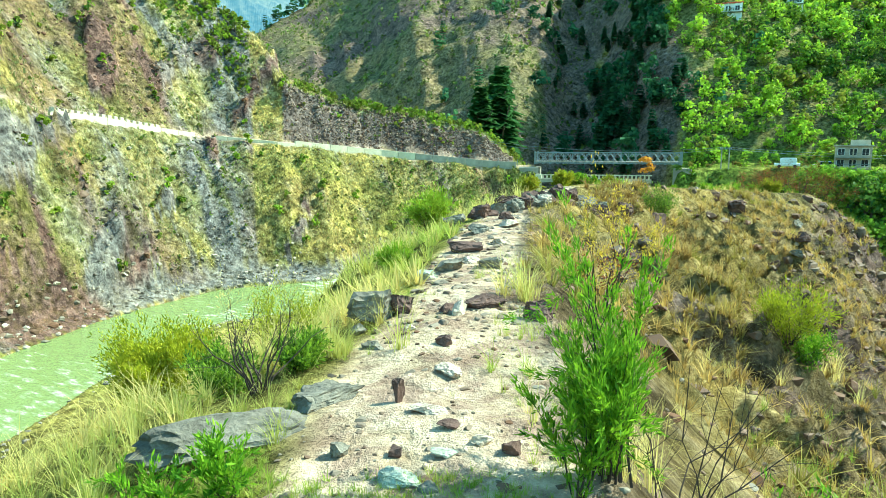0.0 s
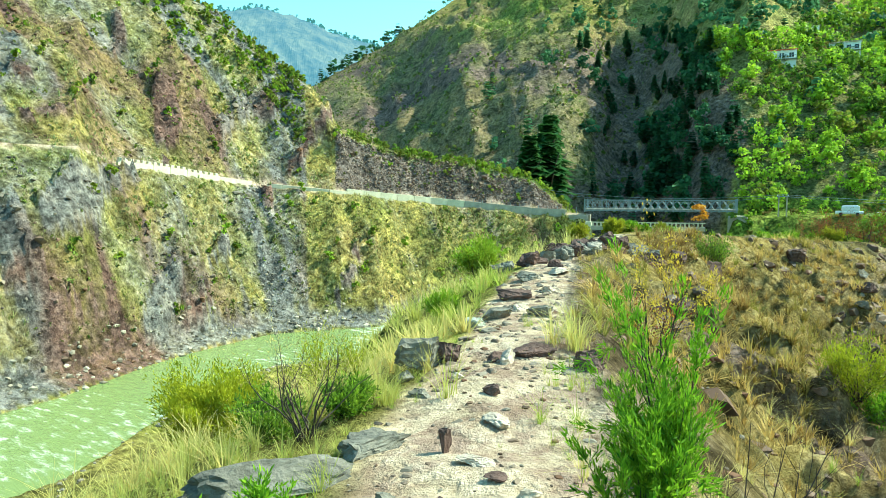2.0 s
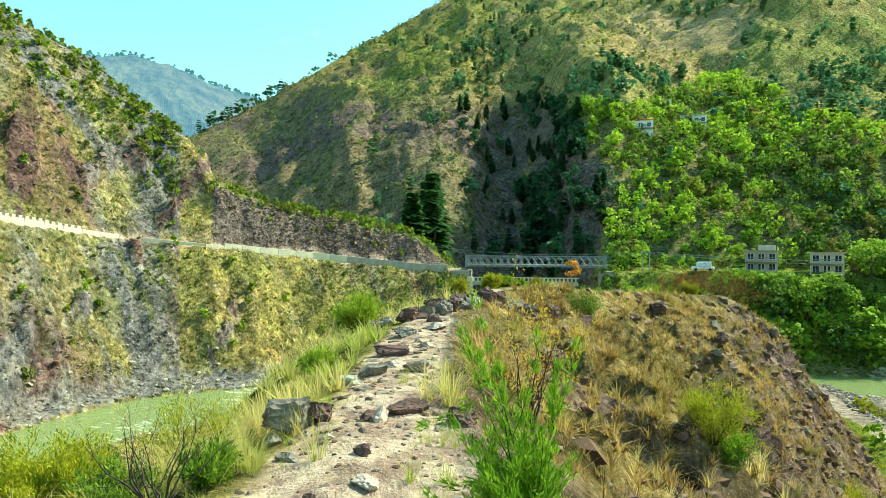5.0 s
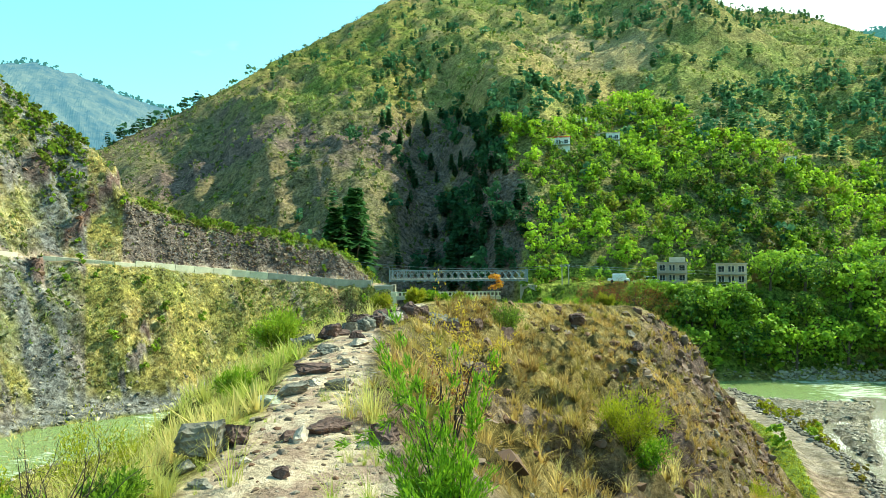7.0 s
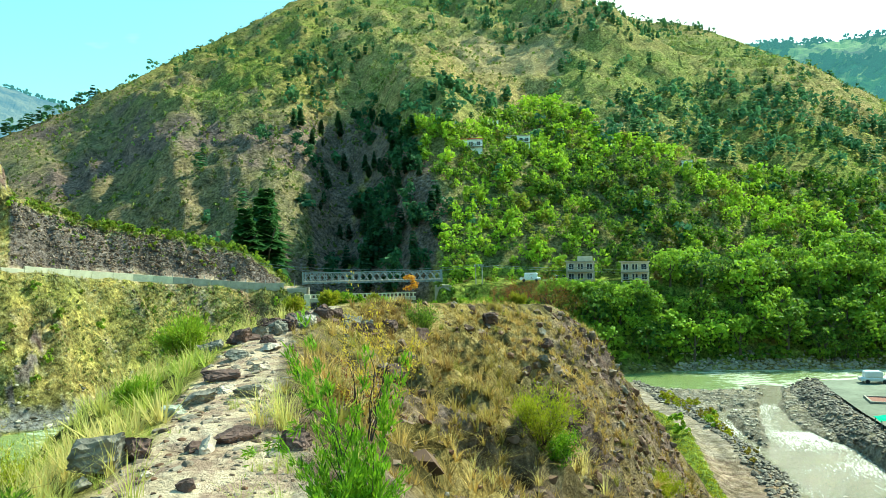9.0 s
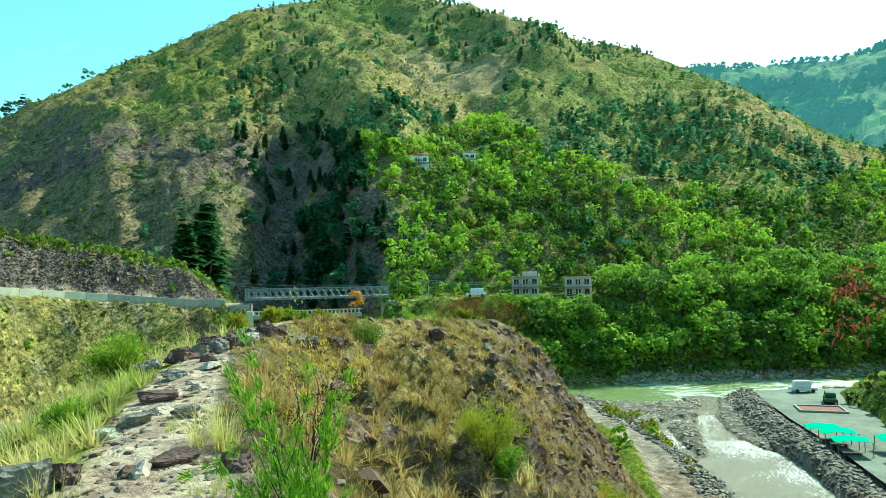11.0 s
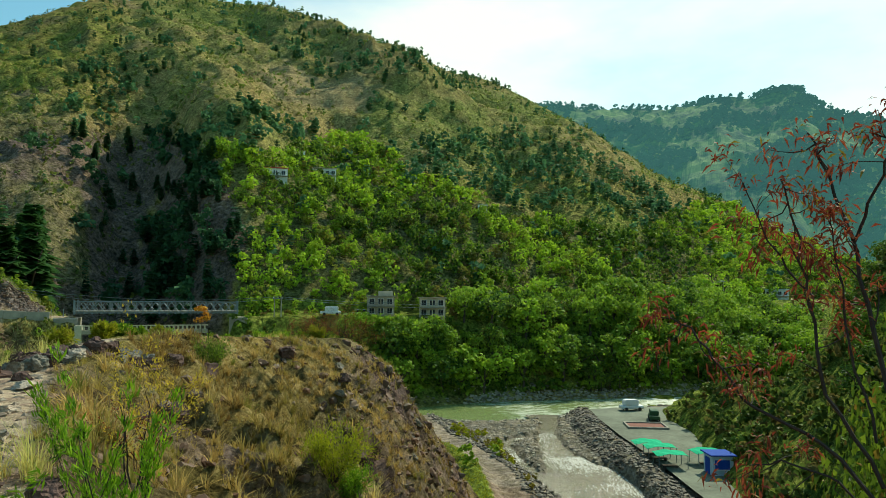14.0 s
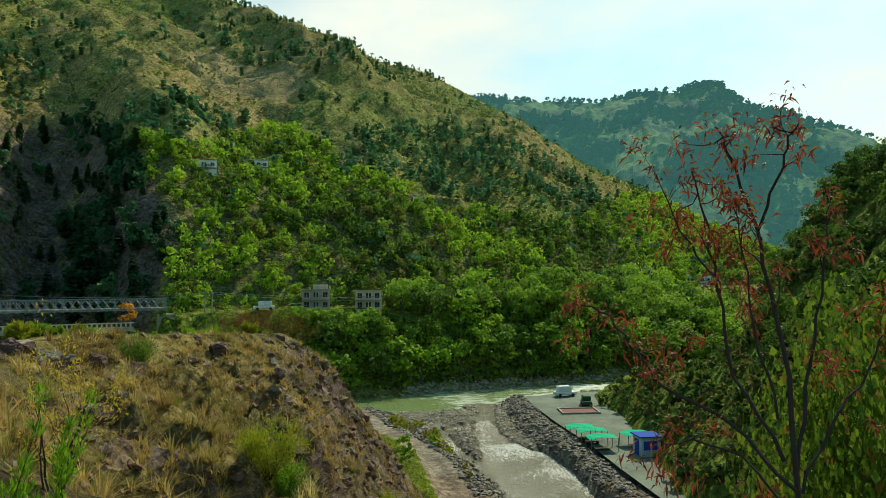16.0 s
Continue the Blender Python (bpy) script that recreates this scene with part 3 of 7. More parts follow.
def ground_height(x, y):
    x, y = np.asarray(x, float), np.asarray(y, float)
    r, b = np.hypot(x, y), np.degrees(np.arctan2(x, y))
    z = hill_height(x, y, b, r)
    flood = (r < line(NEAR_BANK, b) + 2) & (b > 25) & (b < 100)
    ds, sw, _ = along(x, y, STREAM)
    for branch in SIDE_STREAMS:
        dj, wj, _ = along(x, y, branch)
        z = np.where(flood, z - 0.75 * (1 - smooth(0.6 * wj, 1.2 * wj, dj)), z)
    z = np.where(flood, z - 0.85 * (1 - smooth(0.5 * sw, 1.05 * sw, ds)) + fbm(x, y, 2.5, 3, 53) * 0.22 + 0.5 * fbm(0.65 * x + 0.76 * y, 3 * (0.76 * x - 0.65 * y), 11, 3, 55) * (1 - smooth(sw, 1.3 * sw, ds)), z)
    z = np.where(flood, z + 1.7 * (1 - smooth(0.5, 3.4, along(x, y, BERM)[0])) * (0.8 + 0.4 * fbm(x, y, 3, 3, 54)), z)
    dt, _, ts = along(x, y, TRACK)
    z = np.where(flood, z + 0.9 * (1 - smooth(2, 6, dt)) + 0.9 * smooth(0, 3, dt) * (ts > 0) * (dt < 12), z)
    z = np.maximum(z, peak_height(x, y, b, r))
    z = np.maximum(z, np.maximum(bank_hill_height(x, y), spur_height(x, y)))
    return np.where(r > 900, np.minimum(z, 0) + 0 * r, z)


def build_ground():
    b = np.concatenate([np.arange(-180, -46, 4.0), np.arange(-44, 8, 0.25), np.arange(8, 84, 0.32), np.arange(85, 180, 4.0)])
    r = np.concatenate([[0.004], np.geomspace(0.3, 6, 70)[:-1], np.geomspace(6, 30, 130)[:-1], np.geomspace(30, 200, 190)[:-1], np.geomspace(200, 700, 120)[:-1], np.geomspace(700, 4800, 16)])
    bb, rr = np.meshgrid(b, r, indexing="ij")
    x, y = polar(bb, rr)
    x, y = x - 0.05, y - 0.08
    z = ground_height(x, y)
    nb, nr = bb.shape
    idx = np.arange(nb * nr).reshape(nb, nr)
    nxt = np.roll(idx, -1, axis=0)
    q = np.stack([idx[:, :-1], idx[:, 1:], nxt[:, 1:], nxt[:, :-1]], -1).reshape(-1, 4)[:, ::-1]
    v = np.stack([x, y, z], -1).reshape(-1, 3)
    cover = ground_cover(x.ravel(), y.ravel(), z.ravel(), bb.ravel(), rr.ravel())
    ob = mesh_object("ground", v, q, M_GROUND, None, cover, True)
    return tagged(ob, "dry grassy rocky mountain valley ground with bare earth path", "ground", "", "structure")


def ground_cover(x, y, z, b, r):
    """Red: bare trodden earth or gravel, green: green growth, blue: rock and scree."""
    sand, green, rock = np.zeros_like(x), np.full_like(x, 0.35), np.full_like(x, 0.15)
    d, _, side = along(x, y, CREST)
    near = (r < 75) & (z > WATER + 1.5)
    w = np.interp(y, (4, 8, 25), (0.80, 0.52, 0.55)) + 0.35 * fbm(x, y, 2.5, 3, 61)
    path = (1 - smooth(w * 0.7, w * 1.25, d)) * (y > -30) * (y < 26)
    sand = np.where(near, path, sand)
    green = np.where(near, np.where(side < 0, 0.62, 0.02), green)
    nose = smooth(24, 34, b)
    rock = np.where(near & (side > 0), 0.28 + 0.4 * smooth(0, 0.6, fbm(x, y, 5, 3, 62)) + 0.3 * nose, rock)
    rt, rf, rn, zc = line(ROAD, b), line(FOOT, b), line(NEAR_BANK, b), line(HILL, b, 2)
    cliff = (b < 8) & (r > rf) & (r < 200)
    streak = fbm(b * 1.6 + r * 0.40 + 2 * fbm(x, y, 30, 2, 12), r * 0.22, 3.4, 4, 63)
    rock = np.where(cliff, np.where(b > -16, 0.10, 0.5) + np.where(b > -16, 0.35, 0.6) * smooth(0.05, 0.45, streak) + 0.45 * fbm(x, y, 5, 3, 68), rock)
    rock = np.where(cliff & (z < WATER + np.where(b > -20, 2.6, 4.0)), 0.8, rock)
    green = np.where(cliff, 0.30 + 0.3 * fbm(x, y, 20, 3, 64), green)
    terrace = (b > -13.5) & (b < 6) & (r > rt + 4.5) & (r < line(HILL, b) - 1)
    rock = np.where(terrace, 0.95, rock)
    green = np.where((b > -13.5) & (b < 6) & (r >= line(HILL, b) - 1) & (r < 200), 0.95, green)
    road = (b < 8) & (r > rt) & (r < rt + 5)
    sand = np.where(road, 0.9, sand)
    peak = r > np.maximum(line(PEAK_BASE, b), 165)
    el = (z - 1.6) / np.maximum(r, 1)
    wb_, we_ = growth(x, y, z)
    wood = peak & inside(WOOD, wb_, we_)
    green = np.where(peak, 0.36 + 0.22 * smooth(8, 20, b) + 1.0 * fbm(x, y, 70, 4, 66), green)
    rock = np.where(peak, 0.02 + 0.42 * (1 - smooth(6, 16, b)) * (1 - smooth(0.2, 0.3, el)) + 0.12 * (1 - smooth(6, 16, b)) + 0.3 * smooth(0.05, 0.5, fbm(x + 12 * fbm(x, y, 40, 2, 74), y, 26, 4, 67)), rock)
    # hollow and scarp: brown rock, with shade put in as darker ground
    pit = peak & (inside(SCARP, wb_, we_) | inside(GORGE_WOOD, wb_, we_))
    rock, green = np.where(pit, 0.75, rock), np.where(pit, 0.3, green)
    brow = peak & inside(BROWN_BROW, wb_, we_)
    field = peak & inside(TERRACES, wb_, we_)
    green = np.where(brow, -0.5, np.where(field, 0.75, green))
    rock = np.where(brow | field, 0.0, rock)
    sand = np.where(peak & (b > 10) & (el > 0.19), 0.12, sand)
    sand = np.where(brow, 0.32, np.where(wood | pit, 0.0, sand))
    green = np.where(wood, 0.8, green)
    rock = np.where(wood, 0.42, rock)                      # leaf litter, darkened to paint the shade between the crowns
    shore = (b > 19) & (r > rf + 3) & (r < line(PEAK_BASE, b) + 3)
    green, rock = np.where(shore, 1.0, green), np.where(shore, 0.0, rock)
    flood = (z < WATER + 3.6) & (r < rn + 1) & (b > 30) & (spur_height(x, y) < z - 0.05)
    sand = np.where(flood, 0.16, sand)
    rock = np.where(flood, 0.7, rock)
    dt, _, ts = along(x, y, TRACK)
    patch = flood & (ts > 0) & (dt < 9) & (dt > 1.8)
    green, rock, sand = np.where(patch, 1.0, green), np.where(patch, 0.0, rock), np.where(patch, 0.0, sand)
    way = (z < WATER + 3) & (dt < 2.0)
    sand, rock, green = np.where(way, 0.42, sand), np.where(way, 0.75, rock), np.where(way, 0.5, green)
    bank = bank_hill_height(x, y) > z - 0.3
    green, rock, sand = np.where(bank, 1.0, green), np.where(bank, 0.1, rock), np.where(bank, 0.0, sand)
    red = smooth(-0.12, 0.18, fbm(x, y, 16, 3, 69))
    red = np.where(peak, 0.75, red)
    red = np.where(near, 0.8, np.where(terrace, 0.55, np.where(pit, 0.7, np.where(flood, 0.05, red))))
    hit, maroon = outcrop(x, y, z, b, r)
    hit = hit * cliff
    rock = np.where(hit > 0.02, np.maximum(rock, hit * 1.25), rock)
    red = red * (1 - hit) + maroon * hit
    return np.clip(np.c_[sand, green, rock, red], 0, 1)


ground = build_ground()

# the river bends round the spur's end: one level sheet between its banks
wb = np.arange(-60, 75, 0.5)
rows_w = []
for f in np.linspace(0, 1, 24):
    rr = line(NEAR_BANK, wb) - 2 + f * (line(FOOT, wb) - line(NEAR_BANK, wb) + 3.5)
    rows_w.append(np.stack([*polar(wb, rr), np.full_like(wb, WATER)], -1))
rows_w = np.array(rows_w)
n0, n1 = rows_w.shape[:2]
ids = np.arange(n0 * n1).reshape(n0, n1)
foamy = np.clip(0.1 + fbm(rows_w[..., 0], rows_w[..., 1], 25, 3, 71) + 0.9 * smooth(36, 45, np.broadcast_to(wb, rows_w.shape[:2])) + 0.5 * smooth(-25, -33, np.broadcast_to(wb, rows_w.shape[:2])) + 0.8 * np.exp(-((np.broadcast_to(wb, rows_w.shape[:2]) + 9) / 3.5) ** 2), 0, 1).ravel()
river = mesh_object("water_river", rows_w.reshape(-1, 3),
                    np.stack([ids[:-1, :-1], ids[:-1, 1:], ids[1:, 1:], ids[1:, :-1]], -1).reshape(-1, 4), M_WATER, None, np.c_[foamy, foamy, foamy], True)
tagged(river, "pale green rippling mountain river with white foam", "river", "", "structure")

# ---- far ranges, haze painted on as a faint glow ----
def painted_haze_material(name, dark, light, air, amount):
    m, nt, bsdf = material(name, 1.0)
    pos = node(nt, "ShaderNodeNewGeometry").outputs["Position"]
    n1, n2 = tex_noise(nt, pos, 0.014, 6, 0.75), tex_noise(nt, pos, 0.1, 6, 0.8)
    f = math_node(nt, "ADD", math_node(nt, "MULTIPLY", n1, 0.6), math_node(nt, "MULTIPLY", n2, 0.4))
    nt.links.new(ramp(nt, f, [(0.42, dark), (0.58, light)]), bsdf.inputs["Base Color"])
    # the air's colour glows from the slope itself in place of real haze
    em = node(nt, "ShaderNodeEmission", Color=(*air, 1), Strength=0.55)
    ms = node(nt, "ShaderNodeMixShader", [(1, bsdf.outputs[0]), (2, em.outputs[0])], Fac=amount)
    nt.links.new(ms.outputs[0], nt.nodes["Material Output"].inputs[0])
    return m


def far_range(name, skyline, distance, depth, seed, mat, label):
    """A distant range: its skyline as bearing and height angle, a ribbed face below it."""
    b = np.arange(skyline[0][0], skyline[-1][0], 0.14)
    el = line(skyline, b)
    rows = []
    for f in np.linspace(0, 1, 44):
        r = distance - depth * (1 - f)
        top = 1.6 + np.tan(np.radians(el)) * distance
        x, y = polar(b, r)
        z = -40 + (top + 40) * f ** 0.9
        env = math.sin(math.pi * f) ** 0.6
        z = z + env * (fbm(b * 1.0 + 9 * f, b * 0 + f * 2.5, 5, 5, seed, True) * 30 + fbm(x, y, 90, 4, seed + 3) * 16)
        z = z + fbm(x, y, 18, 3, seed + 5) * 6.5
        rows.append(np.stack([x, y, z], -1))
    rows.append(rows[-1] + (0, 60, -120))
    v = np.array(rows)
    i = np.arange(v.shape[0] * v.shape[1]).reshape(v.shape[:2])
    q = np.stack([i[:-1, :-1], i[:-1, 1:], i[1:, 1:], i[1:, :-1]], -1).reshape(-1, 4)
    ob = mesh_object(name, v.reshape(-1, 3), q, mat, None, None, False)
    return tagged(ob, label, "mountain", "", "structure")


M_FAR_L = painted_haze_material("blue_slope_painted_haze", (0.03, 0.05, 0.06), (0.26, 0.24, 0.15), (0.19, 0.46, 0.66), 0.62)
M_FAR_R = painted_haze_material("teal_wood_painted_haze", (0.006, 0.04, 0.02), (0.24, 0.34, 0.08), (0.15, 0.46, 0.52), 0.42)
M_FAR_P = painted_haze_material("far_trees_painted_haze", (0.02, 0.06, 0.03), (0.09, 0.19, 0.07), (0.15, 0.44, 0.48), 0.52)
LEFT_RANGE = ((-48, 12), (-36, 13.5), (-30, 14.2), (-23.6, 14.5), (-21.6, 14.6), (-19.5, 15.0), (-15.8, 14.25), (-13.9, 13.5), (-10.4, 12.6), (-7, 11), (0, 8), (6, 5))
RIGHT_RANGE = ((36, 14), (45.4, 16.6), (50, 16.0), (57, 15.6), (60, 16.0), (62.5, 15.9), (64, 16.2), (65.8, 16.0), (67.3, 14.5), (70.2, 13.2), (74.4, 11.4), (80, 8.5), (90, 5))
far_range("backdrop_range_left", LEFT_RANGE, 1500, 650, 91, M_FAR_L, "blue far mountain range under the sky with painted haze")
far_range("backdrop_range_right", RIGHT_RANGE, 1150, 620, 97, M_FAR_R, "teal wooded far mountain range under the sky with painted haze")

# ---- trees: leaf arrays first, then woods ----
def leaf_quads(centres, normals, size, rng, aspect=0.8):
    """Four-cornered leaf clumps about the centres, roughly facing along the normals."""
    n = len(centres)
    nn = normals + rng.normal(0, 0.55, (n, 3))
    nn /= np.linalg.norm(nn, axis=1, keepdims=True) + 1e-9
    a = np.cross(nn, rng.normal(0, 1, (n, 3)))
    a /= np.linalg.norm(a, axis=1, keepdims=True) + 1e-9
    b = np.cross(nn, a)
    s = (size * rng.uniform(0.6, 1.35, n))[:, None]
    k = aspect
    v = np.stack([centres - a * s, centres - b * s * k + nn * s * 0.25, centres + a * s, centres + b * s * k + nn * s * 0.2], 1)
    return v.reshape(-1, 3), np.arange(4 * n).reshape(-1, 4)


def broad_crown(rng, leaves, lobes=8, leaf=0.055):
    """A crown of unit height (0.15 to 1) from uneven lobes of leaf clumps."""
    cs, ns = [], []
    for _ in range(lobes):
        a, h = rng.uniform(0, 6.28), rng.uniform(0.22, 0.86)
        out = 0.36 * math.sqrt(rng.random()) * math.sqrt(max(0.05, 1 - ((h - 0.48) / 0.46) ** 2))
        c = np.array([math.cos(a) * out, math.sin(a) * out, h])
        rad = rng.uniform(0.10, 0.19)
        d = rng.normal(0, 1, (leaves // lobes, 3))
        d /= np.linalg.norm(d, axis=1, keepdims=True)
        d[:, 2] = np.where(d[:, 2] < -0.6, -d[:, 2], d[:, 2])
        cs.append(c + d * rad * rng.uniform(0.65, 1.08, (len(d), 1)) * (1, 1, 0.85))
        ns.append(d)
    return leaf_quads(np.concatenate(cs), np.concatenate(ns), leaf, rng)


def pine_crown(rng, tiers=9, per=9, width=0.2, leaf=1.0):
    """A conifer's crown of unit height: whorls of drooping boughs, ragged."""
    vs = []
    for i in range(tiers):
        h = 0.16 + 0.84 * (i + rng.uniform(0, 0.5)) / tiers
        w = width * (1.06 - h) ** 0.6 * min(1.0, 0.25 + (h - 0.1) * 3.2) * rng.uniform(0.7, 1.25)
        for j in range(per):
            a = 6.283 * (j + rng.uniform(0, 0.9)) / per
            l = w * rng.uniform(0.6, 1.15)
            o = np.array([math.cos(a), math.sin(a), 0])
            t = np.array([-o[1], o[0], 0]) * 0.055 * leaf * rng.uniform(0.7, 1.3)
            base, tip = np.array([0, 0, h]), o * l + np.array([0, 0, h - l * rng.uniform(0.05, 0.5)])
            midp = base * 0.45 + tip * 0.55 + np.array([0, 0, 0.02])
            vs += [base, midp - t, tip, midp + t + np.array([0, 0, 0.012])]
    return np.array(vs), np.arange(len(vs)).reshape(-1, 4)


def trunk_quads(height, radius, sides=5):
    a = np.arange(sides) * 2 * math.pi / sides
    ring = np.c_[np.cos(a), np.sin(a)]
    v = np.r_[np.c_[ring * radius, np.zeros(sides)], np.c_[ring * radius * 0.35, np.full(sides, height)]]
    i = np.arange(sides)
    return v, np.stack([i, (i + 1) % sides, (i + 1) % sides + sides, i + sides], -1)


def scatter(name, crowns, places, sizes, mat, label, category, rng, tint=None, trunk=True):
    """Far woods: every plant turned, sized and tinted by itself, in one mesh."""
    vs, fs, cv, base = [], [], [], 0
    for k, (p, s) in enumerate(zip(places, sizes)):
        v, f = crowns[rng.integers(len(crowns))]
        a = rng.uniform(0, 6.283)
        ca, sa = math.cos(a), math.sin(a)
        w = s * rng.uniform(0.85, 1.15)
        vs.append(np.c_[(v[:, 0] * ca - v[:, 1] * sa) * w, (v[:, 0] * sa + v[:, 1] * ca) * w, v[:, 2] * s] + p)
        fs.append(f + base)
        t = tint[k] if tint is not None else (rng.uniform(0, 1), 0, 0)
        cv.append(np.tile(t, (len(v), 1)))
        base += len(v)
    ob = mesh_object(name, np.concatenate(vs), np.concatenate(fs), mat, None, np.concatenate(cv))
    return tagged(ob, label, category, "", "stuff")


def sample(n, b0, b1, r0, r1, rng):
    b = rng.uniform(b0, b1, n)
    r = np.sqrt(rng.uniform(r0 * r0, r1 * r1, n))
    x, y = polar(b, r)
    z = ground_height(x, y)
    return b, r, x, y, z, np.degrees(np.arctan2(z - 1.6, r))


rt_ = np.random.default_rng(11)
BROAD = [broad_crown(rt_, 54, 9, 0.098) for _ in range(12)]
PINES = [pine_crown(rt_, 7, 7, 0.36, 2.2) for _ in range(4)] + [broad_crown(rt_, 36, 6, 0.13) for _ in range(4)]
FINE = [broad_crown(rt_, 104, 13, 0.072) for _ in range(10)]
FINE_PINES = [pine_crown(rt_, 13, 11, 0.32, 1.6) for _ in range(5)] + [broad_crown(rt_, 130, 9, 0.075) for _ in range(3)]


def on_peak(b, r):
    return r > line(PEAK_BASE, b) - 2


def far_woods():
    b, r, x, y, z, el = sample(26000, 14, 76, 160, 520, rt_)
    gb, ge = growth(x, y, z)
    keep = on_peak(b, r) & inside(WOOD, gb, ge) & (rt_.random(len(b)) < 0.72) & (r < line(PEAK, b))
    p = np.c_[x, y, z - 0.3][keep]
    shade_tint = inside(WOOD_PAINTED_SHADE, gb, ge)[keep]
    t = np.clip(0.50 - 0.26 * shade_tint + 1.3 * fbm(p[:, 0], p[:, 1], 38, 3, 82) + rt_.normal(0, 0.38, len(p)), 0, 1)
    brown = (rt_.random(len(p)) < 0.12) * rt_.uniform(0.2, 0.7, len(p))
    close = np.hypot(p[:, 0], p[:, 1]) < 225
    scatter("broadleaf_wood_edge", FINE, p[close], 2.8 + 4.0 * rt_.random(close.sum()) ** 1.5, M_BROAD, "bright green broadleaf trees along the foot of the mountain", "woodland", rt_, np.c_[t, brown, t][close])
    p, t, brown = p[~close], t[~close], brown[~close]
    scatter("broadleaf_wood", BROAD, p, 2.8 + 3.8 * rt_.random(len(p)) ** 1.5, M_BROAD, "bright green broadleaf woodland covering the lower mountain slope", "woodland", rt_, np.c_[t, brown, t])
    b, r, x, y, z, el = sample(17000, -16, 66, 165, 690, rt_)
    gb, ge = growth(x, y, z)
    u, clump = rt_.random(len(b)), fbm(x, y, 45, 3, 83)
    want = np.full(len(b), 0.10) * (b > -3) * np.clip(0.5 + 2.2 * clump, 0.05, 2)
    want = np.where(inside(UPPER_PINES, gb, ge), 0.7 * np.clip(0.6 + 2.4 * clump, 0.05, 2), want)
    want = np.where(inside(PINE_BELT, gb, ge), 0.62, want)
    want = np.where(inside(WOOD, gb, ge), 0.06, want)
    want = np.where((b > 22) & (b < 46) & (el > 17.8), 0.3, want)
    want = np.where(inside(SCARP, gb, ge) | inside(GORGE_WOOD, gb, ge) | inside(BROWN_BROW, gb, ge), 0.02, want)
    want = np.where(inside(TERRACES, gb, ge), 0.06, want)
    keep = on_peak(b, r) & (r < line(PEAK, b) + 6) & (u < want)
    p = np.c_[x, y, z - 0.3][keep]
    s = np.where(r[keep] > 420, rt_.uniform(3.0, 6.6, len(p)), rt_.uniform(3.5, 8.0, len(p)))
    # the pine strip beside the hollow, a few pines in it, darkened for its shade
    xd, yd = polar(rt_.uniform(2, 21, 2600), rt_.uniform(170, 420, 2600))
    zd = ground_height(xd, yd)
    gb, ge = growth(xd, yd, zd)
    kd = (zd > -6) & (rt_.random(2600) < np.where(inside(GORGE_WOOD, gb, ge), 0.5, np.where(inside(SCARP, gb, ge), 0.12, 0.0)))
    scatter("gorge_pines", FINE_PINES, np.c_[xd, yd, zd - 0.4][kd], rt_.uniform(4, 9, kd.sum()), M_PINE_PAINTED_SHADE, "dark green pines in the hollow, shade painted into the needles", "woodland", rt_)
    # the row of pines on the left skyline
    bl = np.concatenate([np.linspace(-14.5, -7.6, 26) + rt_.normal(0, 0.15, 26), [-5.2, -3.9]])
    xl, yl = polar(bl, line(PEAK, bl) - 3)
    p = np.r_[p, np.c_[xl, yl, ground_height(xl, yl) - 0.3]]
    s = np.concatenate([s, rt_.uniform(5, 10, len(bl))])
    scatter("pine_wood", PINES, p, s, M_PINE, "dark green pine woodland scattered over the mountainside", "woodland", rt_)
    # pines along the far skyline
    bf = np.concatenate([rt_.uniform(45, 76, 150), rt_.normal(65, 1.2, 50), rt_.uniform(-26, -9, 90)])
    lf = bf < 0
    rf = np.where(lf, 1498.0, 1148.0)
    ef = np.where(lf, line(LEFT_RANGE, bf), line(RIGHT_RANGE, bf))
    xf, yf = polar(bf, rf)
    pf = np.c_[xf, yf, 1.6 + rf * np.tan(np.radians(ef)) - 7]
    far_pines = [broad_crown(rt_, 26, 4, 0.16) for _ in range(5)]
    scatter("far_skyline_pines", far_pines, pf, rt_.uniform(8, 17, len(pf)), M_FAR_P, "pines along the far ridge with painted haze", "woodland", rt_)
    # woods on the slope of the right range, with the same painted haze
    bw = rt_.uniform(44, 76, 3600)
    fw = rt_.uniform(0.25, 0.99, 3600)
    rw = 1150 - 620 * (1 - fw)
    xw, yw = polar(bw, rw)
    tw = 1.6 + np.tan(np.radians(line(RIGHT_RANGE, bw))) * 1150
    zw = -40 + (tw + 40) * fw ** 0.9 + np.sin(np.pi * fw) ** 0.6 * (fbm(bw + 9 * fw, fw * 2.5, 5, 5, 97, True) * 30 + fbm(xw, yw, 90, 4, 100) * 16) + fbm(xw, yw, 18, 3, 102) * 6.5
    kw = fbm(xw, yw, 70, 3, 106) > 0.08
    scatter("far_slope_wood", [broad_crown(rt_, 12, 4, 0.24) for _ in range(6)], np.c_[xw, yw, zw - 2][kw], rt_.uniform(7, 15, kw.sum()), M_FAR_P, "teal woods on the far range with painted haze", "woodland", rt_)
    # low scrub over the open slopes
    b, r, x, y, z, el = sample(25000, -16, 62, 170, 690, rt_)
    keep = on_peak(b, r) & (r < line(PEAK, b) + 4) & (rt_.random(len(b)) < np.clip(0.6 + 0.9 * fbm(x, y, 60, 3, 85), 0, 1)) & ~inside(WOOD, *growth(x, y, z))
    p = np.c_[x, y, z - 0.25][keep]
    t = np.clip(0.3 + 0.3 * smooth(14, 26, b[keep]) + 0.8 * fbm(p[:, 0], p[:, 1], 80, 3, 86) + rt_.normal(0, 0.2, len(p)), 0, 1)
    small = [broad_crown(rt_, 8, 3, 0.27) for _ in range(8)]
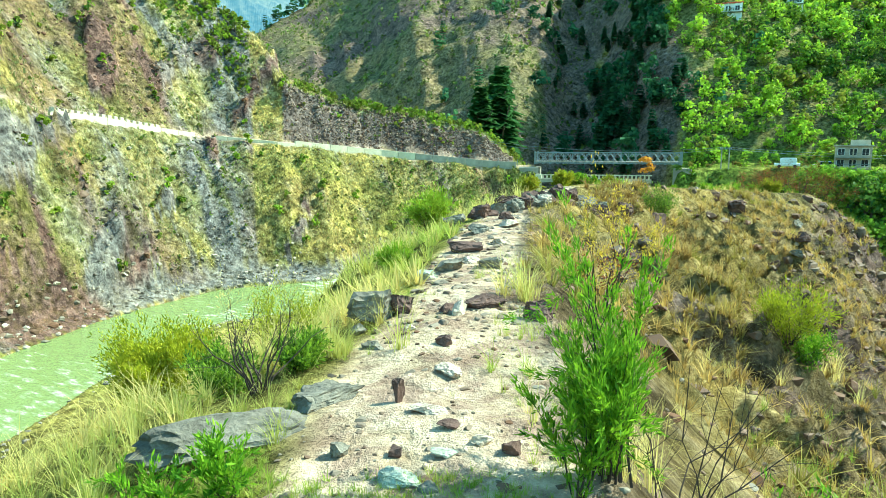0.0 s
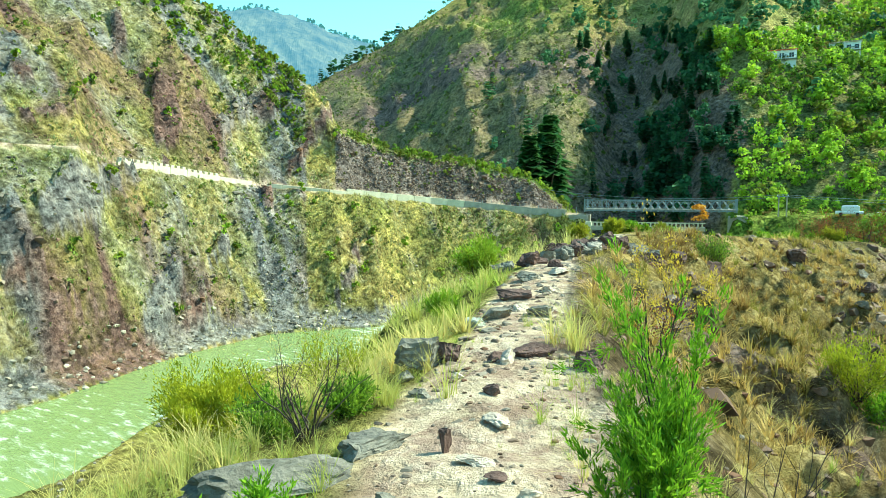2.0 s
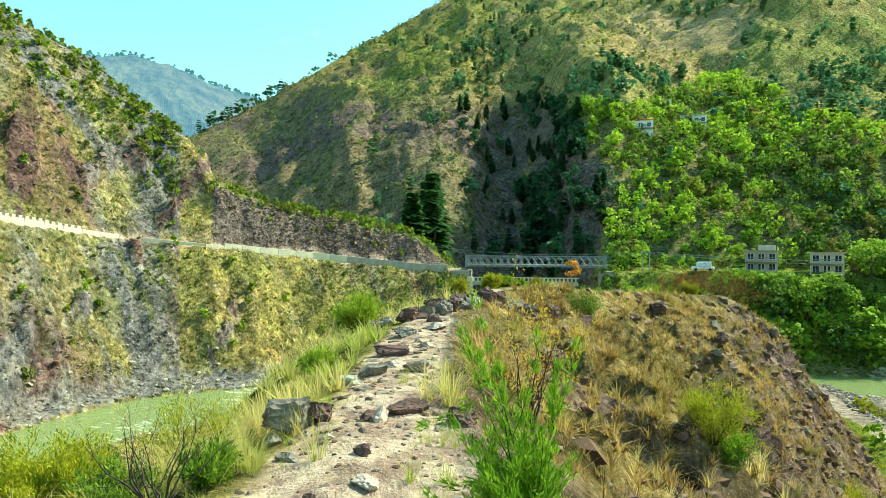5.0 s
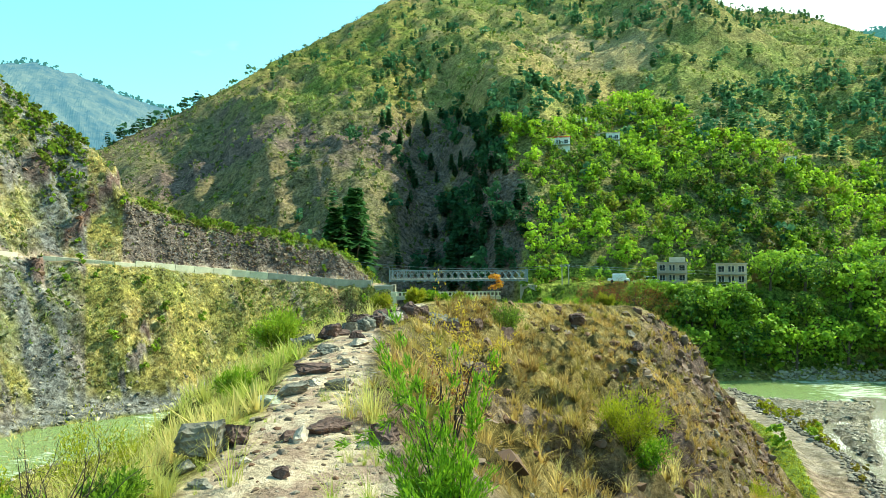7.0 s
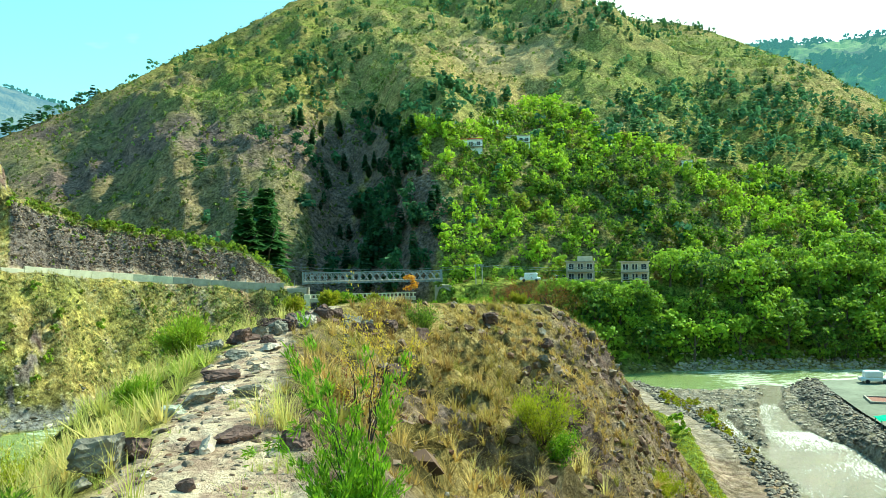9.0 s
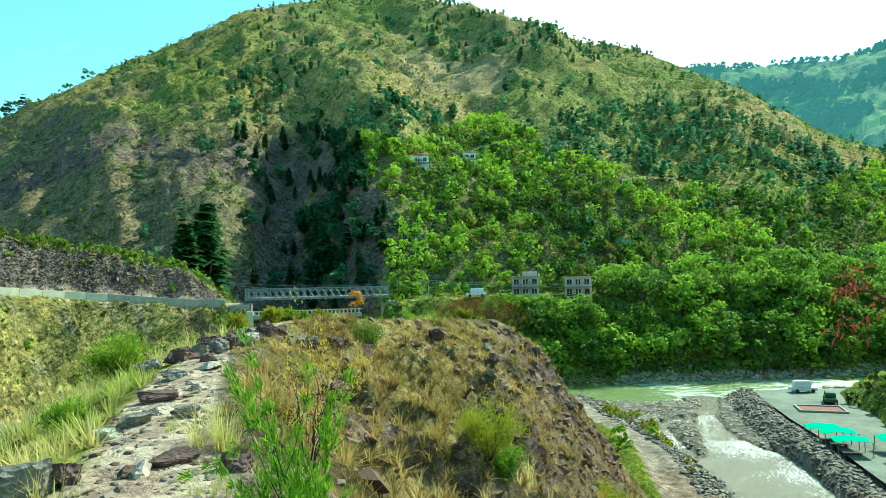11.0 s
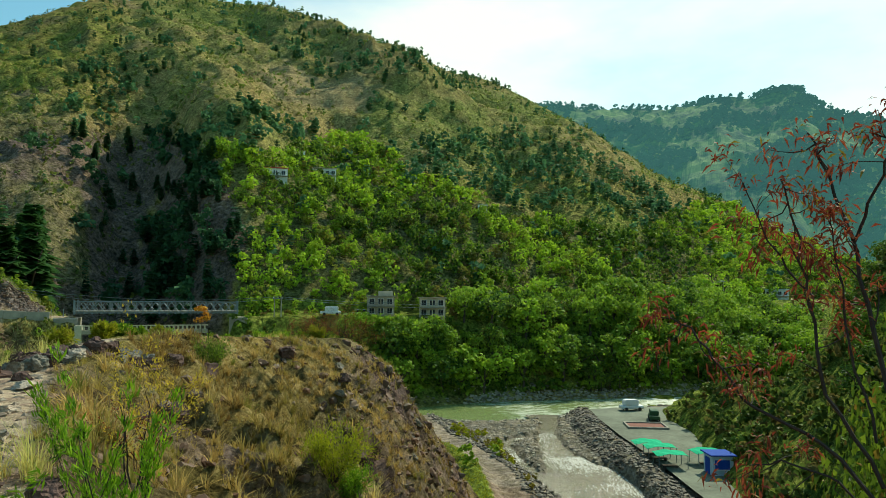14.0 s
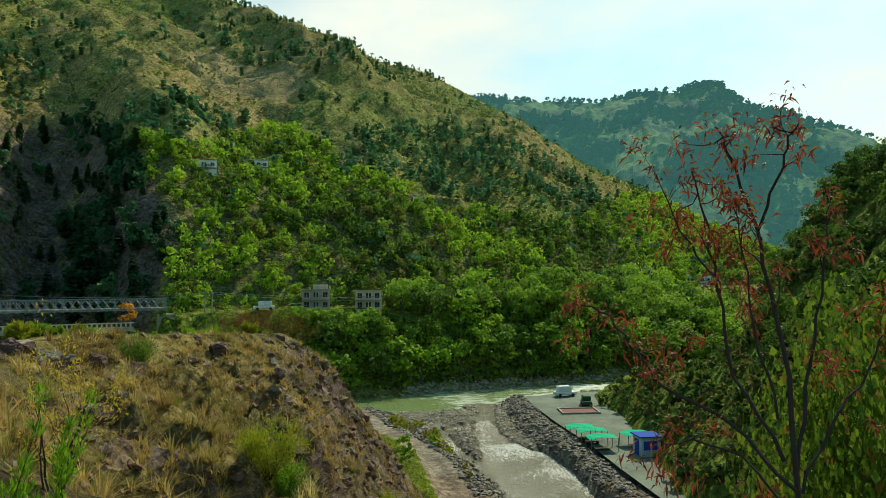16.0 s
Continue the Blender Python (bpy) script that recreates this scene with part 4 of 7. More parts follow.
    scatter("hillside_scrub", small, p, rt_.uniform(0.8, 2.7, len(p)), M_OLIVE, "low olive green scrub dotted over dry slopes", "scrub", rt_,
            np.c_[t * 0.9, rt_.uniform(0.0, 0.4, len(p)), t])


far_woods()


# ---- single trees: the wooded bank across the river, the slope by the car park ----
def tree_kind(rng, kind, leaves=None):
    """Unit tree: an Empty at its foot with trunk and crown."""
    root = empty("tree", (0, 0, -500))
    tv, tf = trunk_quads(0.62, 0.035, 7)
    tv[7:, :2] += rng.uniform(-0.05, 0.05, 2)
    limbs_v, limbs_f, base = [tv], [tf], len(tv)
    for _ in range(4):
        lv, lf = trunk_quads(0.4, 0.016, 5)
        m = np.array((Matrix.Rotation(rng.uniform(0, 6.28), 3, "Z") @ Matrix.Rotation(rng.uniform(0.4, 0.9), 3, "X")))
        limbs_v.append(lv @ m.T + (0, 0, rng.uniform(0.25, 0.45)))
        limbs_f.append(lf + base)
        base += len(lv)
    mesh_object("trunk", np.concatenate(limbs_v), np.concatenate(limbs_f), M_BARK, root)
    v, f = broad_crown(rng, 560, 26, 0.038) if kind == "broad" else pine_crown(rng, 18, 16, 0.36, 1.5)
    mesh_object("crown", v, f, leaves or M_TREE, root, np.full((len(v), 3), 0.6) * (1, 0, 0))
    return root


def plant_trees(kinds, places, sizes, label, group, rng):
    for p, s in zip(places, sizes):
        k = kinds[rng.integers(len(kinds))]
        ob = copy_thing(k, pose(*p, 0, 0, rng.uniform(0, 360)))
        w = s * rng.uniform(0.9, 1.25)
        ob.scale = (w, w, s)
        tagged(ob, label, "tree", group)


rb_ = np.random.default_rng(23)
KINDS = [tree_kind(rb_, "broad") for _ in range(7)]
b_, r_, x_, y_, z_, e_ = sample(2600, 30.5, 66, 140, 240, rb_)
f_ = (r_ - line(FOOT, b_) - 3) / (line(ROAD, b_) - line(FOOT, b_))
ok = (f_ > 0) & (f_ < 1.02) & ~((b_ < 38.5) & (z_ > -9.5)) & (z_ > WATER + 1.5)
chosen = []
for i in np.argsort(r_):
    if ok[i] and all((x_[i] - x_[j]) ** 2 + (y_[i] - y_[j]) ** 2 > 4.0 ** 2 for j in chosen):
        chosen.append(i)
chosen = chosen[:340]
plant_trees(KINDS, np.c_[x_, y_, z_ - 0.3][chosen], rb_.uniform(6.0, 11.0, len(chosen)), "leafy green broadleaf tree on the steep river bank", "trees on the far bank", rb_)
# small trees that stand before the two houses
hb_ = np.concatenate([np.linspace(28.8, 39, 34), rb_.uniform(28.8, 39, 16)])
hx_, hy_ = polar(hb_, rb_.uniform(147.5, 152.3, 50))
hz_ = ground_height(hx_, hy_)
plant_trees(KINDS, np.c_[hx_, hy_, hz_ - 0.3], np.clip(-1.2 - hz_ + rb_.uniform(-0.9, 0.6, 50), 2.2, 6.5), "small leafy tree on the bank before the houses", "trees before the houses", rb_)
# low bushes that close the bank from the road down to the water
b_, r_, x_, y_, z_, e_ = sample(4200, 19.5, 66, 139, 230, rb_)
f_ = (r_ - line(FOOT, b_) - 2.5) / (line(ROAD, b_) - line(FOOT, b_))
ok = (f_ > 0) & (f_ < 1.3) & ~((abs(b_ - 34) < 3.6) & (r_ > 153)) & ~((b_ < 38) & (r_ > line(ROAD, b_) - 0.5) & (r_ < line(ROAD, b_) + 4))
p_ = np.c_[x_, y_, z_ - 0.2][ok]
LOW = [broad_crown(rb_, 30, 5, 0.155) for _ in range(8)]
scatter("bank_scrub", LOW, p_, np.where(b_[ok] < 29, rb_.uniform(1.0, 2.2, len(p_)), rb_.uniform(1.6, 3.9, len(p_))), M_BROAD,
        "dense green bushes covering the steep river bank", "bushes", rb_, np.c_[rb_.uniform(0, 0.8, len(p_)), (rb_.random(len(p_)) < 0.08) * 0.7, np.zeros(len(p_))])
# the slope beyond the car park
bx = rb_.uniform(55, 135, 900)
by = rb_.uniform(5, 72, 900)
bd = (bx - 38) * 0.68 - (by - 9) * 0.733
bz = ground_height(bx, by)
chosen = []
for i in range(900):
    if bd[i] > 2.5 and bd[i] < 45 and bz[i] > -18.5 and abs(math.degrees(math.atan2(bx[i], by[i])) - 76) < 7.5:
        if all((bx[i] - bx[j]) ** 2 + (by[i] - by[j]) ** 2 > 2.9 ** 2 for j in chosen):
            chosen.append(i)
chosen = chosen[:150]
# these trees take the leaves darkened for the slope's shade
DARK = [tree_kind(rb_, "broad", M_TREE_SHADE) for _ in range(3)]
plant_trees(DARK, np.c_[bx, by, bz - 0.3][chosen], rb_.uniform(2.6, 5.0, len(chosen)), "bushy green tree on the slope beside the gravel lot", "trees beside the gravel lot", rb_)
TALL = [tree_kind(rb_, "pine", M_TALL_PINE) for _ in range(3)]
bp = rb_.normal(4.4, 0.6, 13)
xp, yp = polar(bp, rb_.uniform(176, 200, 13))
plant_trees(TALL, np.c_[xp, yp, ground_height(xp, yp) - 0.5], rb_.uniform(13, 24, 13), "tall dark green pine beside the gorge", "pines beside the gorge", rb_)
kb = (bd > 0.5) & (bd < 40) & (bz > -19.2) & (rb_.random(900) < 0.75)
kp = np.c_[bx, by, bz - 0.2][kb]
kk = np.r_[kp, kp + rb_.normal(0, 1.2, kp.shape) * (1, 1, 0), kp + rb_.normal(0, 1.2, kp.shape) * (1, 1, 0)]
kk[:, 2] = ground_height(kk[:, 0], kk[:, 1]) - 0.2
scatter("knoll_scrub", [broad_crown(rb_, 18, 4, 0.19) for _ in range(6)], kk, rb_.uniform(1.2, 2.6, len(kk)), M_OLIVE, "dark brownish green scrub on the knoll beside the gravel lot", "bushes", rb_,
        np.c_[rb_.uniform(0, 0.5, len(kk)), (rb_.random(len(kk)) < 0.3) * 0.6, np.zeros(len(kk))])
for k in KINDS + TALL + DARK:
    for c in list(k.children):
        bpy.data.objects.remove(c)
    bpy.data.objects.remove(k)


# ---- loose cover: grass, stones, scrub ----
def tuft(rng, blades, lean=0.5, width=0.03, joints=2):
    """A unit tuft: bent tapering blades from one root."""
    vs, fs, n = [], [], 0
    for _ in range(blades):
        a, l, h = rng.uniform(0, 6.283), abs(rng.normal(0, lean)) + 0.05, rng.uniform(0.55, 1.0)
        o = np.array([math.cos(a), math.sin(a), 0])
        side = np.array([-o[1], o[0], 0]) * width * rng.uniform(0.6, 1.3)
        root = o * rng.uniform(0, 0.12) + rng.normal(0, 0.03, 3) * (1, 1, 0)
        for j in range(joints + 1):
            t = j / joints
            c = root + o * l * t ** 2 * h + np.array([0, 0, h * (t - 0.25 * l * t * t)])
            w = 1 - 0.85 * t
            vs += [c - side * w, c + side * w]
            if j:
                fs.append((n + 2 * j - 2, n + 2 * j - 1, n + 2 * j + 1, n + 2 * j))
        n += 2 * (joints + 1)
    return np.array(vs), np.array(fs)


def rock_shape(rng, detail=0, flat=0.7):
    """An angular stone of about unit size: a ball cut by a few planes."""
    bm = bmesh.new()
    bmesh.ops.create_icosphere(bm, subdivisions=detail + 1, radius=0.5)
    v = np.array([p.co for p in bm.verts])
    f = np.array([[p.index for p in q.verts] for q in bm.faces])
    bm.free()
    for _ in range(7 + 3 * detail):
        d = rng.normal(0, 1, 3)
        d /= np.linalg.norm(d)
        k = rng.uniform(0.20, 0.38)
        over = np.maximum(v @ d - k, 0)
        v = v - over[:, None] * d
    v = v * (1 + rng.normal(0, 0.05, (len(v), 1)))
    v *= np.array([rng.uniform(0.9, 1.3), rng.uniform(0.7, 1.05), rng.uniform(flat * 0.8, flat * 1.2)])
    return v, f


rs_ = np.random.default_rng(31)
TUFT_FAR = [tuft(rs_, 8, 0.45, 0.09, 1) for _ in range(8)]
TUFT_STRAW = [tuft(rs_, 12, 1.0, 0.045, 2) for _ in range(8)]
TUSSOCK = [tuft(rs_, 34, 1.15, 0.02, 3) for _ in range(6)]
TUFT_MID = [tuft(rs_, 14, 0.6, 0.035, 1) for _ in range(8)]
TUFT_NEAR = [tuft(rs_, 32, 0.6, 0.014, 3) for _ in range(8)]
STONES = [rock_shape(rs_, 0) for _ in range(14)]
CHIPS = [rock_shape(rs_, 1, 0.6) for _ in range(12)]
CRAGS = [rock_shape(rs_, 1, 0.9) for _ in range(8)]
M_STONES = foliage("mixed_stones", (0.06, 0.048, 0.04), (0.32, 0.27, 0.20), 0.0, dead=(0.14, 0.07, 0.038))
M_RIVER_STONES = foliage("river_cobbles", (0.10, 0.085, 0.06), (0.60, 0.52, 0.38), 0.0, dead=(0.07, 0.058, 0.045))


def slope_cover(x, y):
    b, r = np.degrees(np.arctan2(x, y)), np.hypot(x, y)
    return ground_cover(x, y, ground_height(x, y), b, r)


def cliff_cover():
    n = 23000
    b = rs_.uniform(-44, 8, n)
    lo, hi = line(FOOT, b) + 2, line(HILL, b) + 8
    r = lo + (hi - lo) * rs_.random(n)
    x, y = polar(b, r)
    z = ground_height(x, y)
    c = ground_cover(x, y, z, b, r)
    off_road = (r < line(ROAD, b) - 0.6) | (r > line(ROAD, b) + 5)
    rocky = c[:, 2] + rs_.normal(0, 0.18, n)
    g = off_road & (rocky < 0.55) & (z > WATER + 4) & (rs_.random(n) < 0.7)
    p = np.c_[x, y, z - 0.1][g]
    t = np.clip(np.where(b[g] > -16, 0.85, 0.40) + 0.7 * fbm(p[:, 0], p[:, 1], 14, 3, 101) + rs_.normal(0, 0.15, len(p)), 0, 1)
    green = np.clip(np.where(b[g] < -14, 0.5, 0.1) + 1.2 * fbm(p[:, 0], p[:, 1], 25, 3, 102), 0, 0.9)
    scatter("cliff_grass", TUFT_FAR, p, rs_.uniform(0.3, 0.95, len(p)), M_CLIFF_GRASS, "dry yellow green grass tufts on the steep slope", "grass", rs_, np.c_[t, green, t])
    s = off_road & (rocky > 0.5) & (rs_.random(n) < 0.4)
    p = np.c_[x, y, z][s]
    size = np.where(rs_.random(len(p)) < 0.04, rs_.uniform(1.0, 2.0, len(p)), rs_.uniform(0.2, 0.8, len(p)))
    scatter("cliff_stones", STONES, p, size, M_STONES, "broken grey and maroon stones on the steep slope", "stones", rs_,
            np.c_[rs_.random(len(p)), c[s][:, 3] * rs_.uniform(0.6, 1, len(p)), np.zeros(len(p))])
    # rubble that makes up the terrace wall above the road
    n = 2300
    b = rs_.uniform(-13.5, 6, n)
    lo, hi = line(ROAD, b) + 5, line(HILL, b) - 0.5
    r = lo + (hi - lo) * rs_.random(n)
    x, y = polar(b, r)
    scatter("terrace_rubble", STONES, np.c_[x, y, ground_height(x, y)], rs_.uniform(0.25, 0.8, n), M_STONES, "piled brown and grey rubble above the road", "stones", rs_,
            np.c_[rs_.random(n), rs_.uniform(0.1, 0.8, n), np.zeros(n)])
    # small dark bushes dotted over the whole slope
    n = 4200
    b = rs_.uniform(-44, 5, n)
    lo, hi = line(FOOT, b) + 5, line(HILL, b) + 4
    r = lo + (hi - lo) * rs_.random(n)
    x, y = polar(b, r)
    k = ((r < line(ROAD, b) - 0.8) | (r > line(ROAD, b) + 5.6)) & (rs_.random(n) < 0.55 + 1.2 * fbm(x, y, 9, 3, 105))
    p = np.c_[x, y, ground_height(x, y) - 0.1][k]
    scatter("cliff_dots", [broad_crown(rs_, 10, 3, 0.26) for _ in range(8)], p, rs_.uniform(0.25, 0.9, len(p)), M_OLIVE, "small dark olive bushes dotted over the steep slope", "scrub", rs_,
            np.c_[rs_.uniform(0, 0.8, len(p)), rs_.uniform(0, 0.4, len(p)), np.zeros(len(p))])
    # dark green scrub on the upper slope and dotted below
    n = 4600
    b = rs_.uniform(-44, 7, n)
    lo, hi = line(FOOT, b) + 6, line(HILL, b) + 6
    r = lo + (hi - lo) * rs_.random(n)
    x, y = polar(b, r)
    crest = (b < -16) & (r > line(HILL, b) - 16 + 6 * fbm(x, y, 12, 2, 104)) & (b > -36)
    top = (b > -13) & (r > line(HILL, b) - 1) & (rs_.random(n) < 0.4)
    k = (crest | top | (rs_.random(n) < 0.05)) & ((r < line(ROAD, b) - 1) | (r > line(ROAD, b) + 6))
    p = np.c_[x, y, ground_height(x, y) - 0.2][k]
    small = [broad_crown(rs_, 24, 4, 0.17) for _ in range(6)]
    scatter("cliff_scrub", small, p, rs_.uniform(0.9, 2.5, len(p)), M_BROAD, "green scrub bushes on the upper slope", "scrub", rs_,
            np.c_[rs_.uniform(0.0, 0.7, len(p)), rs_.uniform(0, 0.4, len(p)), np.zeros(len(p))])


def spur_cover():
    n = 42000
    b = rs_.uniform(-50, 80, n)
    r = 1.6 * (62 / 1.6) ** rs_.random(n)
    x, y = polar(b, r)
    z = ground_height(x, y)
    d, zc, side = along(x, y, CREST)
    on = (z > WATER + 2.5) & (r < 66) & (bank_hill_height(x, y) < z - 0.5)
    path = (d < np.interp(y, (4, 8, 25), (0.85, 0.55, 0.55)) + 0.3 * fbm(x, y, 2.5, 3, 61)) & (y < 26.5)
    patch = fbm(x, y, 2.2, 3, 111)
    want = np.where(side < 0, 0.30, 0.55 + 0.6 * np.clip(fbm(x, y, 5, 3, 112), -0.5, 1)) * np.where(b > 26, 0.8, 1)
    g = on & ~path & (rs_.random(n) < want * (0.5 + patch)) & (r > 2.1)
    p = np.c_[x, y, z - 0.03][g]
    rr, left = r[g], side[g] < 0
    t = np.clip(0.55 + 0.6 * fbm(p[:, 0], p[:, 1], 5, 3, 113) + rs_.normal(0, 0.15, len(p)), 0, 1)
    green = np.clip(np.where(left, np.interp(rr, (3.5, 6), (0.55, 0.3)), 0.10) + 0.9 * fbm(p[:, 0], p[:, 1], 3.5, 3, 114), 0, 0.95)
    hgt = np.where(left, rs_.uniform(0.18, 0.5, len(p)) * np.interp(rr, (3.2, 6), (0.45, 1)), rs_.uniform(0.10, 0.28, len(p))) * np.where(rr > 12, 1.2, 1)
    for name, crowns, k, mt in (("near_grass", TUFT_NEAR, rr < 7.5, M_GRASS), ("slope_grass", TUFT_MID, (rr >= 7.5) & left, M_GRASS), ("straw_tufts", TUFT_MID, (rr >= 7.5) & ~left, M_STRAW)):
        k2 = k & (rs_.random(len(p)) < np.where(left, 0.42, 0.12) if name == "near_grass" else True)
        scatter(name, crowns, p[k2], hgt[k2], mt, "dry and green grass tufts along the ridge", "grass", rs_, np.c_[t, green, t][k2])
    # the steep river side: tufts down to the stony shore
    lb, lr = rs_.uniform(-50, -8, 2000), np.sqrt(rs_.uniform(7 ** 2, 46 ** 2, 2000))
    lx, ly = polar(lb, lr)
    lz = ground_height(lx, ly)
    q = np.c_[lx, ly, lz - 0.05][lz > WATER + 1.6]
    scatter("river_side_grass", TUFT_MID, q, rs_.uniform(0.25, 0.55, len(q)), M_GRASS, "yellow and green grass on the steep river side", "grass", rs_,
            np.c_[rs_.uniform(0.3, 1, len(q)), rs_.uniform(0, 0.8, len(q)), np.zeros(len(q))])
    # the hollow and the nose: dense straw tufts and rubble
    m = 14000
    hb, hr = rs_.uniform(7, 43, m), np.sqrt(rs_.uniform(8 ** 2, 58 ** 2, m))
    hx, hy = polar(hb, hr)
    hz = ground_height(hx, hy)
    hd, _, hs = along(hx, hy, CREST)
    clump = fbm(hx, hy, 3.5, 3, 116)
    ok = (hz > WATER + 2) & (hs > 0) & (hd > 0.9) & (spur_height(hx, hy) > hz - 0.05)
    gk = ok & (rs_.random(m) < np.clip(0.5 + 2.0 * clump, 0.05, 1) * np.where(hb > 27, 0.65, 1))
    q = np.c_[hx, hy, hz - 0.05][gk]
    tt = np.clip(0.5 + 0.9 * fbm(q[:, 0], q[:, 1], 6, 3, 117) + rs_.normal(0, 0.2, len(q)), 0, 1)
    scatter("hollow_grass", TUFT_STRAW, q, rs_.uniform(0.2, 0.6, len(q)), M_STRAW, "straw coloured grass tufts in the rocky hollow", "grass", rs_,
            np.c_[tt, np.clip(0.12 + 0.9 * fbm(q[:, 0], q[:, 1], 4, 3, 118), 0, 0.8), tt])
    tk = ok & (rs_.random(m) < 0.11 * np.clip(0.7 + 1.6 * fbm(hx, hy, 5, 3, 120), 0, 2)) & (hr > 9)
    q = np.c_[hx, hy, hz - 0.04][tk]
    scatter("slope_tussocks", TUSSOCK, q, rs_.uniform(0.3, 0.75, len(q)), M_STRAW, "drooping straw tussocks on the brown slope", "grass", rs_,
            np.c_[rs_.uniform(0.2, 0.9, len(q)), (rs_.random(len(q)) < 0.35) * rs_.uniform(0.3, 0.9, len(q)), np.zeros(len(q))])
    rk = ok & ~gk & (rs_.random(m) < 0.22)
    q = np.c_[hx, hy, hz - 0.04][rk]
    scatter("hollow_rubble", STONES, q, 0.12 + 0.65 * rs_.random(len(q)) ** 3 + 0.2 * (hb[rk] > 26) * rs_.random(len(q)), M_STONES, "dark reddish rubble in the rocky hollow", "stones", rs_,
            np.c_[rs_.uniform(0, 0.8, len(q)), np.clip(0.75 + rs_.normal(0, 0.3, len(q)), 0, 1), np.zeros(len(q))])
    # bedrock that breaks through the slope in dark ledges
    m = 2600
    hb, hr = rs_.uniform(10, 42, m), np.sqrt(rs_.uniform(9 ** 2, 56 ** 2, m))
    hx, hy = polar(hb, hr)
    hz = ground_height(hx, hy)
    hd, _, hs = along(hx, hy, CREST)
    ck = (hz > WATER + 2) & (hs > 0) & (hd > 1.2) & (spur_height(hx, hy) > hz - 0.05) & (rs_.random(m) < 0.06 + 0.9 * np.clip(fbm(hx, hy, 6, 3, 119), 0, 1) + 0.25 * (hb > 29))
    q = np.c_[hx, hy, hz - 0.15][ck]
    scatter("hollow_crags", CRAGS, q, (0.010 * hr[ck] + 0.12) * rs_.uniform(0.5, 1.7, len(q)), M_STONES, "dark maroon bedrock ledges in the hollow", "crags", rs_,
            np.c_[rs_.uniform(0, 0.45, len(q)), np.clip(0.8 + rs_.normal(0, 0.2, len(q)), 0, 1), np.zeros(len(q))])
    wk = on & (r > 2.2) & (r < 9) & (np.abs(d - np.interp(r, (2.5, 5), (0.35, 0.7))) < 0.35) & (patch > -0.05) & (rs_.random(n) < np.interp(r, (3.2, 5), (0.5, 0.16)))
    q = np.c_[x, y, z - 0.01][wk]
    scatter("path_weeds", TUFT_MID, q, rs_.uniform(0.03, 0.10, len(q)), M_GRASS, "short green weeds along the trodden path", "weeds", rs_,
            np.c_[rs_.uniform(0.3, 0.9, len(q)), rs_.uniform(0.45, 0.95, len(q)), np.zeros(len(q))])
    # a mat of short weeds where the ridge is less trodden
    mx, my = rs_.uniform(-1.3, 0.75, 2400), rs_.uniform(2.1, 4.3, 2400)
    thin = fbm(mx, my, 0.7, 3, 121) + 0.9 * np.abs(mx + 0.12) - 0.5 * (my - 2.6)
    q = np.c_[mx, my, ground_height(mx, my) - 0.01][(thin > 0.12 + 0.3 * rs_.random(2400)) & (np.hypot(mx, my) > 2.2)]
    scatter("weed_mat", TUFT_MID, q, rs_.uniform(0.03, 0.085, len(q)), M_GRASS, "short green weeds matted over the bare ridge", "weeds", rs_,
            np.c_[rs_.uniform(0.2, 0.8, len(q)), rs_.uniform(0.55, 0.95, len(q)), np.zeros(len(q))])
    s = on & (side > 0) & ~path & (rs_.random(n) < (0.03 + 0.4 * np.clip(fbm(x, y, 4, 3, 115), 0, 1) + 0.16 * smooth(26, 34, b)) * np.interp(r, (8, 14), (0.35, 1)))
    s |= on & path & (rs_.random(n) < np.interp(r, (4.5, 7), (0.09, 0.42)))
    s &= r > 2.2
    p = np.c_[x, y, z + 0.005][s]
    size = np.minimum(0.03 + 0.15 * rs_.random(len(p)) ** 3 + 0.011 * r[s] * (0.4 + rs_.random(len(p)) ** 2), 0.75) * np.where(path[s], np.interp(r[s], (4.5, 8), (0.5, 0.95)), 1.0)
    red = np.where(path[s], 0.35, 0.6)
    p[:, 2] -= 0.12 * size
    at_hand = r[s] < 8.5
    tint = np.c_[rs_.uniform(0.3, 1, len(p)), np.clip(red + rs_.normal(0, 0.3, len(p)), 0, 1), np.zeros(len(p))]
    scatter("path_stones", CHIPS, p[at_hand], size[at_hand], M_STONES, "angular grey and reddish stones strewn along the ridge path", "stones", rs_, tint[at_hand])
    p, size, tint = p[~at_hand], size[~at_hand], tint[~at_hand]
    scatter("ridge_stones", STONES, p, size, M_STONES, "loose grey and reddish stones on the ridge", "stones", rs_, tint)


